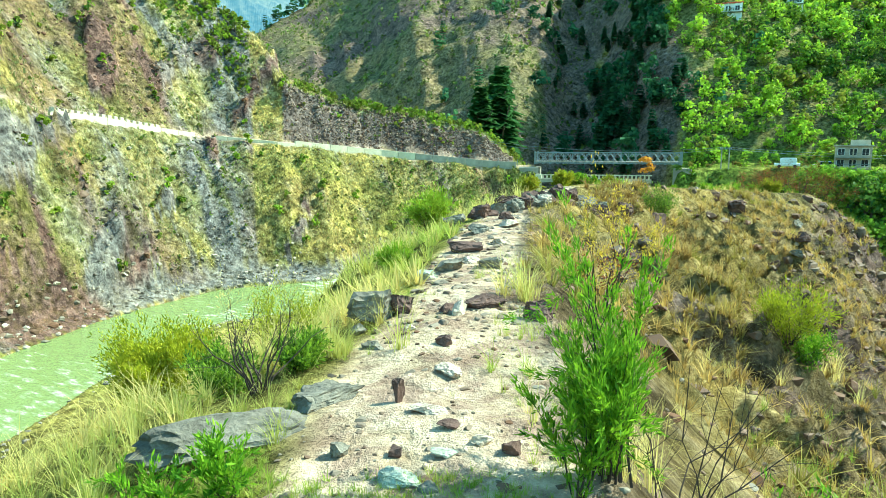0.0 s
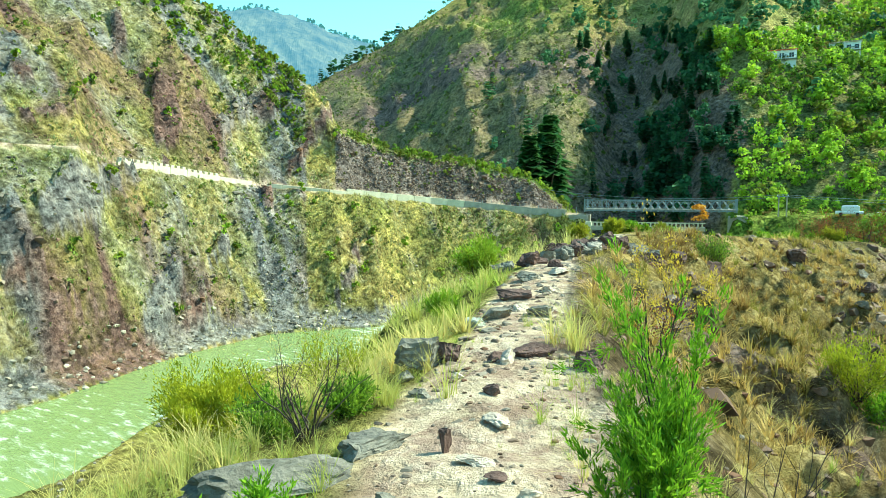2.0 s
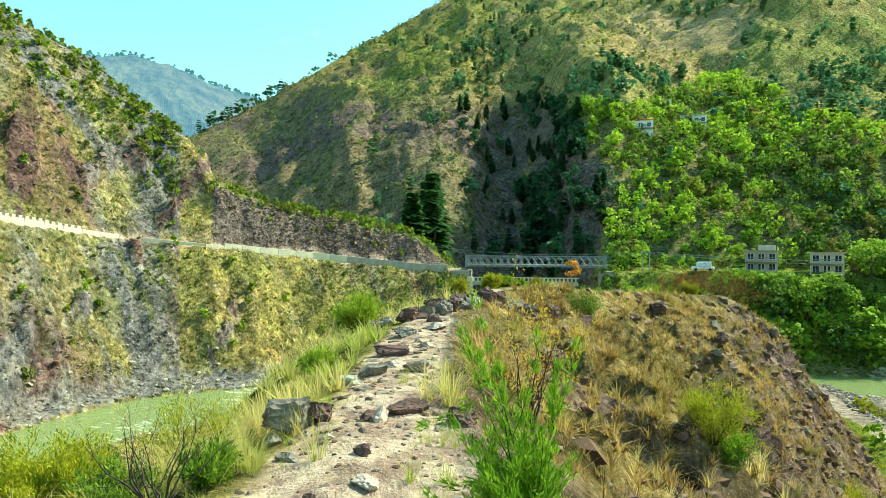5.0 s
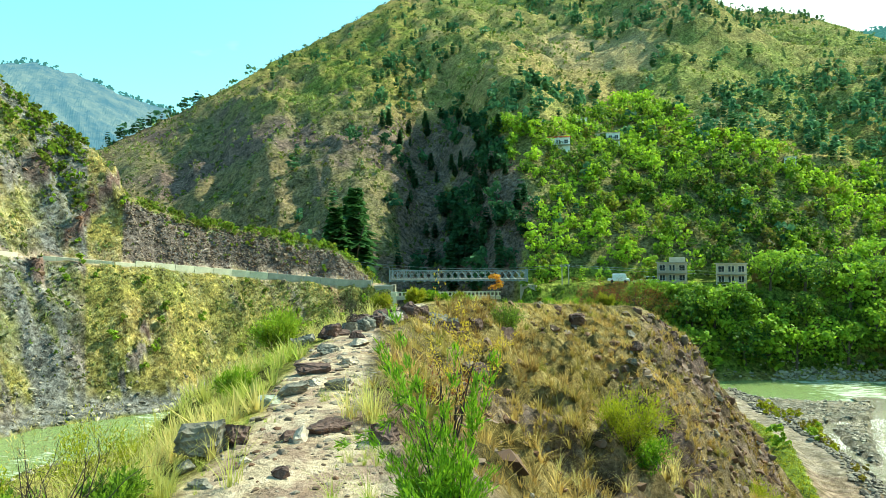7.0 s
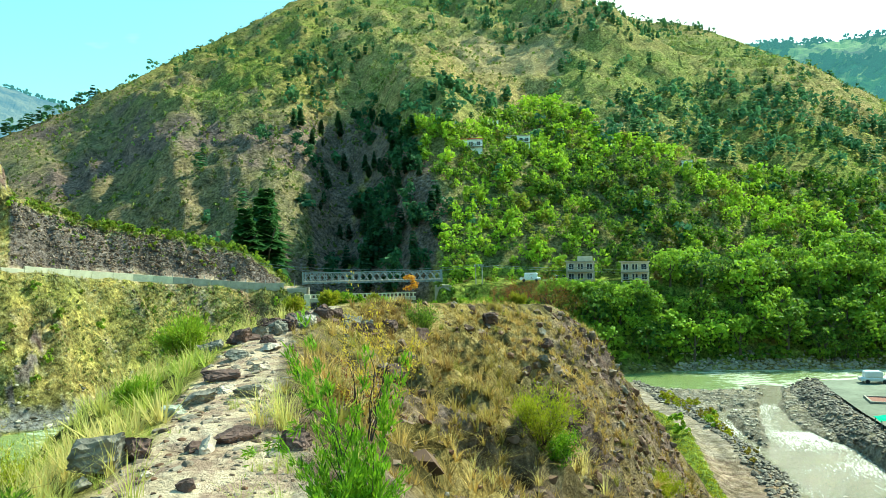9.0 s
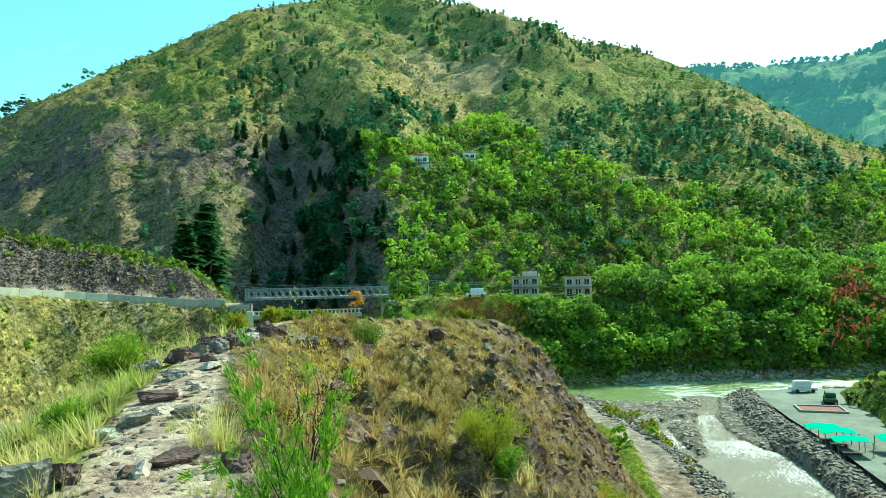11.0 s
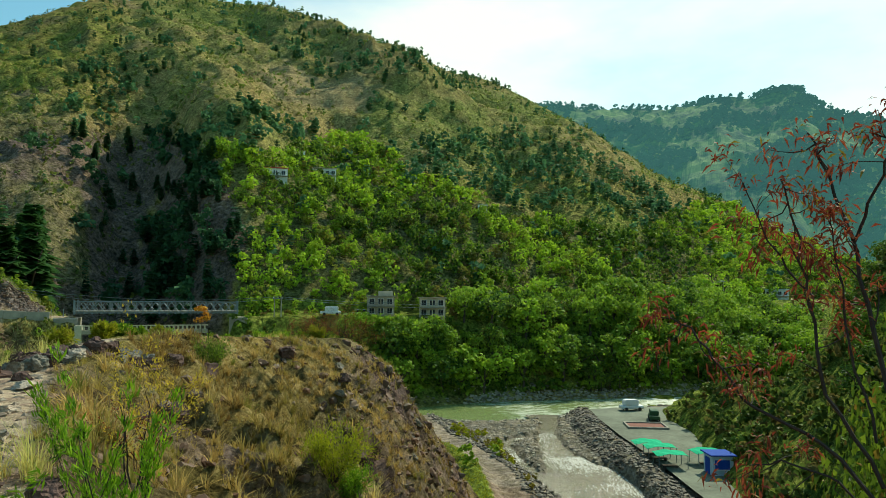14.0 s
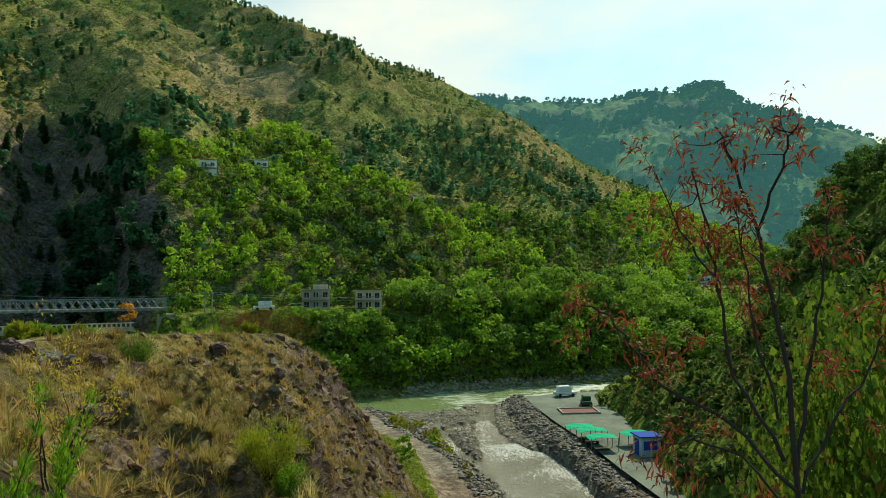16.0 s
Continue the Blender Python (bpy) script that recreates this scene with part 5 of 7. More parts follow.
def river_cover():
    n = 16000
    b = rs_.uniform(33, 64, n)
    r = 60 + (line(NEAR_BANK, b) - 60) * rs_.random(n) ** 0.8
    x, y = polar(b, r)
    z = ground_height(x, y)
    db, _, bs = along(x, y, BERM)
    ds, sw, _ = along(x, y, STREAM)
    dt, _, ts = along(x, y, TRACK)
    low = (z < WATER + 3.5)
    heap = low & (db < 3.3)
    side_bank = low & (ts < 0) & (dt > 2.0) & (dt < 6.5)
    bed = low & (bs > 0) & (dt > 2.4) & (ts < 0) & ~heap & (rs_.random(n) < 0.5) & ((ds > sw * 0.9) | (rs_.random(n) < 0.35))
    heap |= side_bank & (rs_.random(n) < 0.7)
    k = heap | bed
    p = np.c_[x, y, z][k]
    size = np.where(heap[k], rs_.uniform(0.35, 1.0, len(p)), 0.2 + 0.7 * rs_.random(len(p)) ** 3)
    scatter("river_stones", STONES, p, size, M_RIVER_STONES, "pale grey river cobbles and boulders", "stones", rs_,
            np.c_[rs_.random(len(p)), np.where(heap[k], rs_.uniform(0.5, 1, len(p)), 0.25 * rs_.random(len(p))), np.zeros(len(p))])
    # stones along both shores of the river
    n = 2200
    b = rs_.uniform(-42, 66, n)
    far = rs_.random(n) < 0.8
    r = np.where(far, line(FOOT, b) + rs_.uniform(-1.2, 6, n), line(NEAR_BANK, b) + rs_.uniform(-3, 1.5, n))
    x, y = polar(b, r)
    p = np.c_[x, y, ground_height(x, y)]
    scatter("shore_stones", STONES, p, 0.2 + 1.1 * rs_.random(n) ** 2.5, M_RIVER_STONES, "grey stones along the river shore", "stones", rs_,
            np.c_[rs_.random(n), rs_.random(n) * 0.7, np.zeros(n)])

    n = 1100
    b = rs_.uniform(39, 58, n)
    x, y = polar(b, line(FOOT, b) + rs_.uniform(-0.6, 4.5, n))
    scatter("far_shore_boulders", STONES, np.c_[x, y, ground_height(x, y)], 0.3 + 1.0 * rs_.random(n) ** 2, M_RIVER_STONES, "pale boulders along the far shore", "stones", rs_,
            np.c_[rs_.uniform(0.3, 1, n), rs_.random(n) * 0.4, np.zeros(n)])


cliff_cover()
spur_cover()
river_cover()

# the side stream and its branches in their gravel bed
def stream_sheet(course, name, label, lift):
    pts = np.array(course, float)
    tt = np.linspace(0, len(pts) - 1, 90)
    cx, cy = np.interp(tt, range(len(pts)), pts[:, 0]), np.interp(tt, range(len(pts)), pts[:, 1])
    tx, ty = np.gradient(cx), np.gradient(cy)
    ln = np.hypot(tx, ty)
    wv = []
    for f in np.linspace(-1, 1, 11):
        w = np.interp(tt, range(len(pts)), pts[:, 2]) * 1.25 * f
        wx, wy = cx + ty / ln * w, cy - tx / ln * w
        wv.append(np.stack([wx, wy, np.full_like(wx, WATER + lift) + fbm(wx, wy, 1.5, 3, 122) * 0.12], -1))
    wv = np.array(wv)
    wi = np.arange(wv.shape[0] * wv.shape[1]).reshape(wv.shape[:2])
    foam = np.clip(0.6 + 0.9 * fbm(wv[..., 0], wv[..., 1], 7, 3, 123), 0, 1).ravel()
    ob = mesh_object(name, wv.reshape(-1, 3), np.stack([wi[:-1, :-1], wi[:-1, 1:], wi[1:, 1:], wi[1:, :-1]], -1).reshape(-1, 4), M_STREAM, None, np.c_[foam, foam, foam], True)
    return tagged(ob, label, "stream", "", "structure")


stream_sheet(STREAM, "water_stream", "shallow white water stream over gravel", 0.42)
for course_ in SIDE_STREAMS:
    stream_sheet(course_, "water_stream_branch", "thin foaming branch of the stream between gravel bars", 0.435)


def flat_cover():
    """Short grass and low scrub on the flat between the spur and the gravel."""
    n = 6000
    b, r = rs_.uniform(34, 45, n), rs_.uniform(58, 112, n)
    x, y = polar(b, r)
    z = ground_height(x, y)
    dt, _, ts = along(x, y, TRACK)
    low = (z < WATER + 4.2) & (z > WATER + 0.8) & (spur_height(x, y) < z - 0.05)
    g = low & (ts > 0) & (dt > 2.0) & (dt < 10)
    p = np.c_[x, y, z - 0.03][g]
    scatter("flat_grass", TUFT_FAR, p, rs_.uniform(0.15, 0.35, len(p)), M_BUSH, "short bright green grass beside the earth track", "grass", rs_,
            np.c_[rs_.uniform(0.4, 1, len(p)), np.zeros(len(p)), np.zeros(len(p))])
    g = low & (ts < 0) & (dt > 2.2) & (dt < 8.5) & (dt > 2.2 + 2.5 * rs_.random(n)) & (rs_.random(n) < 0.06 + 0.4 * fbm(x, y, 6, 2, 125))
    p = np.c_[x, y, z - 0.05][g]
    low_bush = [broad_crown(rs_, 40, 4, 0.14) for _ in range(5)]
    scatter("track_scrub", low_bush, p, rs_.uniform(0.4, 1.3, len(p)), M_BUSH, "low olive scrub among boulders beside the track", "scrub", rs_,
            np.c_[rs_.uniform(0.3, 1, len(p)), (rs_.random(len(p)) < 0.35) * 0.6, np.zeros(len(p))])
    for _ in range(9):
        bx, by = polar(rs_.uniform(38.5, 42), rs_.uniform(80, 98))
        if along(np.array([bx]), np.array([by]), TRACK)[0][0] > 2.2:
            v, f = broad_crown(rs_, 90, 6, 0.11)
            ob = mesh_object("green_bush", v * rs_.uniform(1.2, 2.6), f, M_BROAD, None, np.full((len(v), 3), 0.6) * (1, 0, 1))
            ob.location = (float(bx), float(by), float(ground_height(bx, by)) - 0.2)
            tagged(ob, "yellow green bush beside the earth track", "bush")


flat_cover()

# ---- built things ----
def gz(x, y):
    return float(ground_height(x, y))


def at_bearing(b, r):
    x, y = polar(b, r)
    return float(x), float(y)


def bridge():
    a, b = Vector((*at_bearing(7.95, 150.5), 0)), Vector((*at_bearing(19.7, 149.5), 0))
    length = (b - a).length
    turn = math.degrees(math.atan2((b - a).y, (b - a).x))
    root = empty("bailey_bridge", (a.x, a.y, -1.75), turn)
    tagged(root, "long grey steel truss road bridge across the gorge", "bridge")
    n = 10
    w, h = length / n, 2.55
    shapes = [("chord", box(0, -0.09, h - 0.21, w, 0.09, h - 0.03))]
    for x in (0.09, w / 2, w - 0.09):
        shapes.append(("upright", box(x - 0.045, -0.05, 0.2, x + 0.045, 0.05, h - 0.2)))
    for k in range(2):
        x0 = k * w / 2
        xm, x1 = x0 + w / 4, x0 + w / 2
        for p, q in (((x0, h / 2), (xm, h - 0.2)), ((xm, h - 0.2), (x1, h / 2)), ((x0, h / 2), (xm, 0.2)), ((xm, 0.2), (x1, h / 2))):
            shapes.append(("diagonal", rod((p[0], 0, p[1]), (q[0], 0, q[1]), 0.055, None, 4)))
    panel = part("truss_panel", box(0, -0.09, 0.03, w, 0.09, 0.21), M_STEEL, root)
    pieces = []
    for name, bm in shapes:
        me = bpy.data.meshes.new(name)
        bm.to_mesh(me)
        bm.free()
        me.materials.append(M_STEEL)
        pieces.append((name, me))
    for side in (0.0, 4.6):
        for i in range(n):
            o = panel if not (side or i) else new("truss_panel", panel.data)
            o.parent = root
            o.location = (i * w, side, 0)
            for name, me in pieces:
                new(name, me).parent = o
    part("deck", box(-0.5, 0.25, 0.35, length + 0.5, 4.35, 0.55), M_CONCRETE, root, "grey bridge deck")
    for i in range(n * 2 + 1):
        o = part("transom", box(-0.12, -0.3, -0.1, 0.12, 4.9, 0.3), M_STEEL, root)
        o.location.x = i * w / 2
    for x in (-0.2, length + 0.2):
        for y in (0, 4.6):
            part("end_post", box(x - 0.14, y - 0.14, -0.2, x + 0.14, y + 0.14, h + 0.15), M_STEEL, root)
    # bearing piers of stone at both ends
    for name, b0, b1, z1, lab in (("bridge_abutment", 6.6, 8.2, -2.6, "pale concrete bridge abutment beside the gorge"), ("bridge_abutment", 19.2, 20.6, -2.6, "dark stone bridge abutment beside the gorge")):
        p, q = Vector((*at_bearing(b0, 151), 0)), Vector((*at_bearing(b1, 150.5), 0))
        t = math.degrees(math.atan2((q - p).y, (q - p).x))
        o = bm_object(name, box(0, -1.2, -12, (q - p).length, 6, 0, 0.08), M_CONCRETE)
        o.matrix_world = pose(p.x, p.y, z1, 0, 0, t)
        tagged(o, lab, "abutment")
    # the old span below, with its row of balusters
    a2, b2 = Vector((*at_bearing(8.1, 146), 0)), Vector((*at_bearing(17.5, 146), 0))
    l2 = (b2 - a2).length
    old = empty("old_bridge", (a2.x, a2.y, -4.9), math.degrees(math.atan2((b2 - a2).y, (b2 - a2).x)))
    tagged(old, "low old concrete bridge with pale balusters below the truss", "bridge")
    part("beam", box(0, 0, -0.8, l2, 2.5, 0.0, 0.04), M_CONCRETE, old)
    part("rail", box(0, 0.0, 0.75, l2, 0.25, 0.95), M_PALE, old)
    post = part("baluster", box(-0.16, 0.02, 0, 0.16, 0.22, 0.75), M_PALE, old)
    for i in range(int(l2 / 0.85)):
        o = post if not i else new("baluster", post.data)
        o.parent, o.location = old, (0.4 + i * 0.85, 0, 0)
    part("pier", box(-0.4, -0.1, -9, 0.9, 2.6, 0.9, 0.05), M_PALE, old, "pale end pier")


def road_wall():
    """The parapet and retaining wall along the road on the left slope, in cast lengths."""
    root = empty("parapet_wall", (0, 0, 0))
    tagged(root, "pale weathered roadside parapet wall along the mountain road", "wall")
    bs = np.concatenate([np.arange(-30.4, -14, 1.25), np.arange(-14, 7.0, 1.45)])
    rng = np.random.default_rng(5)
    for k, (b0, b1) in enumerate(zip(bs[:-1], bs[1:])):
        p, q = Vector((*at_bearing(b0, line(ROAD, b0) - 0.1), float(line(ROAD, b0, 2)))), Vector((*at_bearing(b1, line(ROAD, b1) - 0.1), float(line(ROAD, b1, 2))))
        if -20.1 < (b0 + b1) / 2 < -19.0 or rng.random() < 0.03:
            continue
        d = q - p
        down = -2.2 if b0 < -25.4 else (-0.6 if b0 < -14 else -0.9)
        up = 0.55 if b0 < -25.4 else 0.35 + 0.5 * (b0 > -14)
        bm = box(0.02, -0.25, down, d.length - 0.02, 0.25, up, 0.03)
        if b0 < -24:
            for j in range(3):
                add_box(bm, j * d.length / 3 + 0.15, -0.2, up, j * d.length / 3 + d.length / 3 - 0.35, 0.2, up + 0.45, 0.03)
        o = part("wall_section", bm, M_PALE if b0 < -3 else M_CONCRETE, root)
        o.matrix_local = Matrix.Translation(p) @ Euler((0, -math.asin(d.z / d.length), math.atan2(d.y, d.x))).to_matrix().to_4x4()
    # mesh fence posts nearer the bridge
    for b0 in np.arange(-4, 7.6, 0.8):
        x, y = at_bearing(b0, float(line(ROAD, b0)) + 0.2)
        z = float(line(ROAD, b0, 2))
        part("fence_post", rod((x, y, z), (x, y, z + 1.5), 0.06), M_STEEL, root)


def house(b0, b1, r, z0, storeys, wall_mat, label, roof_mat, shed=False):
    p, q = Vector((*at_bearing(b0, r), 0)), Vector((*at_bearing(b1, r), 0))
    w = (q - p).length
    root = empty("house", (p.x, p.y, z0), math.degrees(math.atan2((q - p).y, (q - p).x)))
    tagged(root, label, "house")
    h, dp = (2.2 if storeys > 1 else 2.5), 5.5
    part("wall", box(0, 0, -3.0, w, dp, storeys * h, 0.03), wall_mat, root)
    part("roof", box(-0.35, -0.5, storeys * h, w + 0.35, dp + 0.3, storeys * h + 0.22, 0.03), roof_mat, root)
    for s in range(storeys):
        part("floor_slab", box(-0.12, -1.1, s * h - 0.12, w + 0.12, 0.0, s * h + 0.08, 0.02), M_CONCRETE, root)
        n = max(2, int(w / 1.9))
        for i in range(n):
            cx = (i + 0.5) * w / n
            fr = part("window", box(cx - 0.65, -0.07, s * h + 0.45, cx + 0.65, 0.05, s * h + 1.8, 0.02), M_WHITE, root)
            for sx in (-0.26, 0.26):
                part("pane", box(cx + sx * 1.15 - 0.27, -0.085, s * h + 0.52, cx + sx * 1.15 + 0.27, -0.06, s * h + 1.73), M_GLASS, fr)
        for x in (0.1, w / 2, w - 0.1):
            part("pillar", box(x - 0.12, -1.05, s * h, x + 0.12, -0.82, s * h + h - 0.1), wall_mat, root)
        part("railing", box(0.1, -1.05, s * h + 0.85, w - 0.1, -0.98, s * h + 0.95), M_STEEL, root)
    if shed:
        part("roof_hut", box(w * 0.4, 1, storeys * h + 0.2, w * 0.95, 4, storeys * h + 1.3, 0.03), M_CREAM, root, "cream hut on the flat roof")
    return root


def pole(b, r, h, label, twin=False):
    x, y = at_bearing(b, r)
    z = gz(x, y)
    root = empty("utility_pole", (x, y, z - 0.2))
    tagged(root, label, "utility pole")
    for dx in ((-0.8, 0.8) if twin else (0,)):
        part("post", rod((dx, 0, 0), (dx, 0, h), 0.14, 0.10, 8), M_CONCRETE, root)
    part("crossarm", box(-1.2, -0.07, h - 0.5, 1.2, 0.07, h - 0.32), M_STEEL, root)
    for dx in (-1.1, 0, 1.1):
        part("insulator", rod((dx, 0, h - 0.32), (dx, 0, h - 0.1), 0.05), M_WHITE, root)
    return Vector((x, y, z + h - 0.25))


def cable(a, b, sag, label):
    cu = bpy.data.curves.new("power_cable", "CURVE")
    cu.dimensions, cu.bevel_depth, cu.bevel_resolution = "3D", 0.035, 1
    sp = cu.splines.new("POLY")
    sp.points.add(24)
    for i in range(25):
        t = i / 24
        p = a.lerp(b, t) - Vector((0, 0, sag * 4 * t * (1 - t)))
        sp.points[i].co = (*p, 1)
    cu.materials.append(M_STEEL)
    return tagged(new("power_cable", cu), label, "cable", "power cables over the gorge")


def vehicle(x, y, z, turn, paint, length, label, tall=0.0, name="car", category="car"):
    root = empty(name, (x, y, z), turn)
    tagged(root, label, category)
    w = 1.7
    bm = box(0, 0, 0.35, length, w, 0.95, 0.1)
    part("body", bm, paint, root)
    bm = box(length * 0.22, 0.1, 0.93, length * 0.86, w - 0.1, 1.5 + tall, 0.14)
    part("cabin", bm, paint if tall else M_GLASS, root)
    part("roof", box(length * 0.28, 0.15, 1.48 + tall, length * 0.8, w - 0.15, 1.55 + tall, 0.03), paint, root)
    for fx in (0.2, 0.8):
        for y0 in (0.0, w):
            part("wheel", rod((length * fx, y0 - 0.1, 0.33), (length * fx, y0 + 0.1, 0.33), 0.33, None, 14), M_RUBBER, root)
    return root


def canopy(x, y, turn, label):
    z = gz(x, y)
    root = empty("canopy", (x, y, z), turn)
    tagged(root, label, "canopy", "canopies on the gravel lot")
    bm = bmesh.new()
    bmesh.ops.create_grid(bm, x_segments=8, y_segments=6, size=0.5, matrix=Matrix.Translation((0, 0, 2.2)) @ Matrix.Diagonal((4.0, 2.8, 1, 1)))
    for v in bm.verts:
        v.co.z += 0.25 - 0.06 * v.co.x ** 2 + 0.05 * math.sin(v.co.x * 3 + v.co.y * 2)
    bmesh.ops.solidify(bm, geom=bm.faces[:], thickness=0.03)
    part("sheet", bm, M_TARP, root, "turquoise green sheet")
    for px in (-1.8, 1.8):
        for py in (-1.25, 1.25):
            part("pole", rod((px, py, 0), (px, py, 2.3), 0.05), M_STEEL, root)
    part("table", box(-0.9, -0.5, 0.68, 0.9, 0.5, 0.75), M_BARK, root)
    for px in (-0.75, 0.75):
        part("table_leg", box(px - 0.06, -0.4, 0, px + 0.06, 0.4, 0.68), M_BARK, root)


def kiosk():
    x, y = 77.0, 45.6
    root = empty("kiosk", (x, y, gz(x, y) - 0.05), -36)
    tagged(root, "small blue and white roadside kiosk on the gravel lot", "kiosk")
    part("wall", box(-1.3, -1.3, 0, 1.3, 1.3, 2.5, 0.03), M_PALEBLUE, root, "pale blue side walls")
    part("door", box(-1.36, -0.6, 0.05, -1.3, 0.7, 2.1), M_BLUE, root, "deep blue door")
    part("shutter", box(-1.0, -1.37, 0.9, 0.8, -1.3, 2.0, 0.01), M_BLUE, root, "blue shutter")
    part("roof", box(-1.6, -1.7, 2.5, 1.6, 1.6, 2.66, 0.03), M_BLUE, root, "blue roof slab")
    part("sill", box(-1.1, -1.5, 0.82, 0.9, -1.3, 0.9), M_WHITE, root)


def gravel_lot():
    """The levelled lot between the stone bank and the wooded slope."""
    ring = [(99, 86.5), (93.5, 77.5), (85.5, 67), (77.5, 55.5), (68.5, 44), (59.5, 32), (70, 32), (82, 42), (96, 54), (108, 66), (119, 78), (108, 84.5)]
    bm = bmesh.new()
    bm.faces.new([bm.verts.new((x, y, -19.45)) for x, y in ring])
    bmesh.ops.recalc_face_normals(bm, faces=bm.faces)
    for f in bm.faces:
        if f.normal.z < 0:
            f.normal_flip()
    lot = bm_object("pavement_gravel_lot", bm, M_LOT)
    tagged(lot, "level damp grey gravel car park beside the stream", "car park", "", "structure")
    # a sunken red-brown pool floor with a pale rim
    root = empty("basin", (95.2, 69.4, -19.4), -42)
    tagged(root, "shallow red brown basin with a low concrete rim", "basin")
    part("floor", box(-3.0, -2.2, -0.05, 3.0, 2.2, 0.06), M_REDEARTH, root)
    for x0, y0, x1, y1 in ((-3.3, -2.5, 3.3, -2.2), (-3.3, 2.2, 3.3, 2.5), (-3.3, -2.2, -3.0, 2.2), (3.0, -2.2, 3.3, 2.2)):
        part("rim", box(x0, y0, -0.05, x1, y1, 0.25, 0.03), M_CONCRETE, root)


bridge()
road_wall()
house(30.5, 32.8, 155, -2.3, 2, M_GREY, "two storey grey house with balconies above the wooded bank", M_CONCRETE, True)
house(35.0, 37.2, 157, -2.6, 2, M_CREAM, "two storey cream house with dark windows above the wooded bank", M_GREY)
for b0_, b1_, el_, roof_, lab_ in ((21.5, 23.5, 10.0, M_REDROOF, "small white hillside house with a red painted roof"), (25.6, 27.6, 10.2, M_GREY, "low pale hillside house among green trees"),
                                   (23.9, 24.9, 11.6, M_PALE, "small pale hillside hut above the terraces"), (63.0, 64.6, 0.2, M_PALEBLUE, "pale blue roofed house in the far side valley"),
                                   (40.0, 40.8, 7.3, M_PALE, "small pale hut in the bright woodland")):
    rr_ = np.linspace(170, 420, 400)
    bx_, by_ = polar((b0_ + b1_) / 2, rr_)
    i_ = int(np.argmin(np.abs(np.degrees(np.arctan2(ground_height(bx_, by_) - 1.6, rr_)) - el_)))
    house(b0_, b1_, float(rr_[i_]), gz(bx_[i_], by_[i_]) + 1.0, 1, M_WHITE, lab_, roof_)
top_r = pole(23.0, 152, 4.6, "twin concrete utility pole at the bridge end", True)
top_l = Vector((*at_bearing(3.2, 160), 3.6))
top_f = pole(60.0, 240, 8.0, "tall concrete utility pole in the far trees")
for dz_, sag_ in ((0, 1.6), (-0.35, 2.1)):
    off = Vector((0, 0, dz_))
    cable(top_l + off, top_r + off, sag_, "thin grey power cable across the gorge")
    cable(top_r + off, top_f + off, 3.0 + sag_, "thin grey power cable over the wooded bank")
cx_, cy_ = at_bearing(29.1, 153.5)
vehicle(cx_, cy_, gz(cx_, cy_), -28, M_WHITE, 4.0, "white parked car on the road above the bank")
cx_, cy_ = at_bearing(26.5, 153.5)
vehicle(cx_, cy_, gz(cx_, cy_), -28, M_WHITE, 4.8, "white lorry with a red cab roof on the road", 0.5, "lorry", "lorry")
gravel_lot()
kiosk()
canopy(78.3, 56.8, -38, "turquoise green sheet canopy over a table")
canopy(76.9, 53.9, -38, "turquoise green sheet canopy over a table")
canopy(75.0, 51.0, -38, "turquoise green sheet canopy over a table")
canopy(80.4, 49.2, -30, "crumpled turquoise green canopy behind the kiosk")
vehicle(100.4, 70.2, -19.44, 40, M_JEEP, 4.2, "dark green jeep parked beside the wooded slope", 0.2, "jeep", "jeep")
vehicle(109.0, 80.6, -19.44, 150, M_WHITE, 4.4, "white van parked at the far end of the gravel lot", 0.5, "van", "van")


def far_road():
    """The bend of the road with its striped parapet in the far side valley."""
    root = empty("road_parapet", (0, 0, 0))
    tagged(root, "pale striped parapet of the far valley road", "parapet")
    for i in range(26):
        t = i / 26
        b = 56.8 + 4.5 * t
        r = 262 - 10 * t
        x, y = at_bearing(b, r)
        z = 1.6 + r * math.tan(radians(-0.75 + 1.65 * t ** 1.5))
        part("block", box(x - 0.32, y - 0.3, z - 0.6 - 2 * (1 - t), x + 0.32, y + 0.3, z + 0.5), M_PALE, root)


far_road()

# ---- the ridge at hand: rocks ----
rn_ = np.random.default_rng(47)


def rock(x, y, width, depth, height, mat, label, turn=0.0, sink=0.25, name="rock"):
    """One bedded stone, angular, of the given size."""
    v, f = rock_shape(rn_, 3 if width > 0.2 else 2, 1.0)
    v = v / (v.max(0) - v.min(0))
    a = radians(turn)
    v = v * (width, depth, height)
    n = np.array([noise.noise(Vector(p * 4 / max(width, 0.2))) + 0.6 * noise.noise(Vector(p * 11 / max(width, 0.2))) + 0.4 * noise.noise(Vector(p * 25 / max(width, 0.2))) for p in v])
    step = np.array([abs(noise.noise(Vector((p[0] * 3, p[1] * 3, p[2] * 9)) / max(width, 0.2))) for p in v])
    v = v * (1 + 0.10 * n[:, None] - 0.16 * step[:, None])
    v = np.c_[v[:, 0] * math.cos(a) - v[:, 1] * math.sin(a), v[:, 0] * math.sin(a) + v[:, 1] * math.cos(a), v[:, 2]]
    ob = mesh_object(name, v, f, mat)
    ob.location = (x, y, gz(x, y) + height * (0.5 - sink))
    return tagged(ob, label, "rock", "rocks on the ridge path")


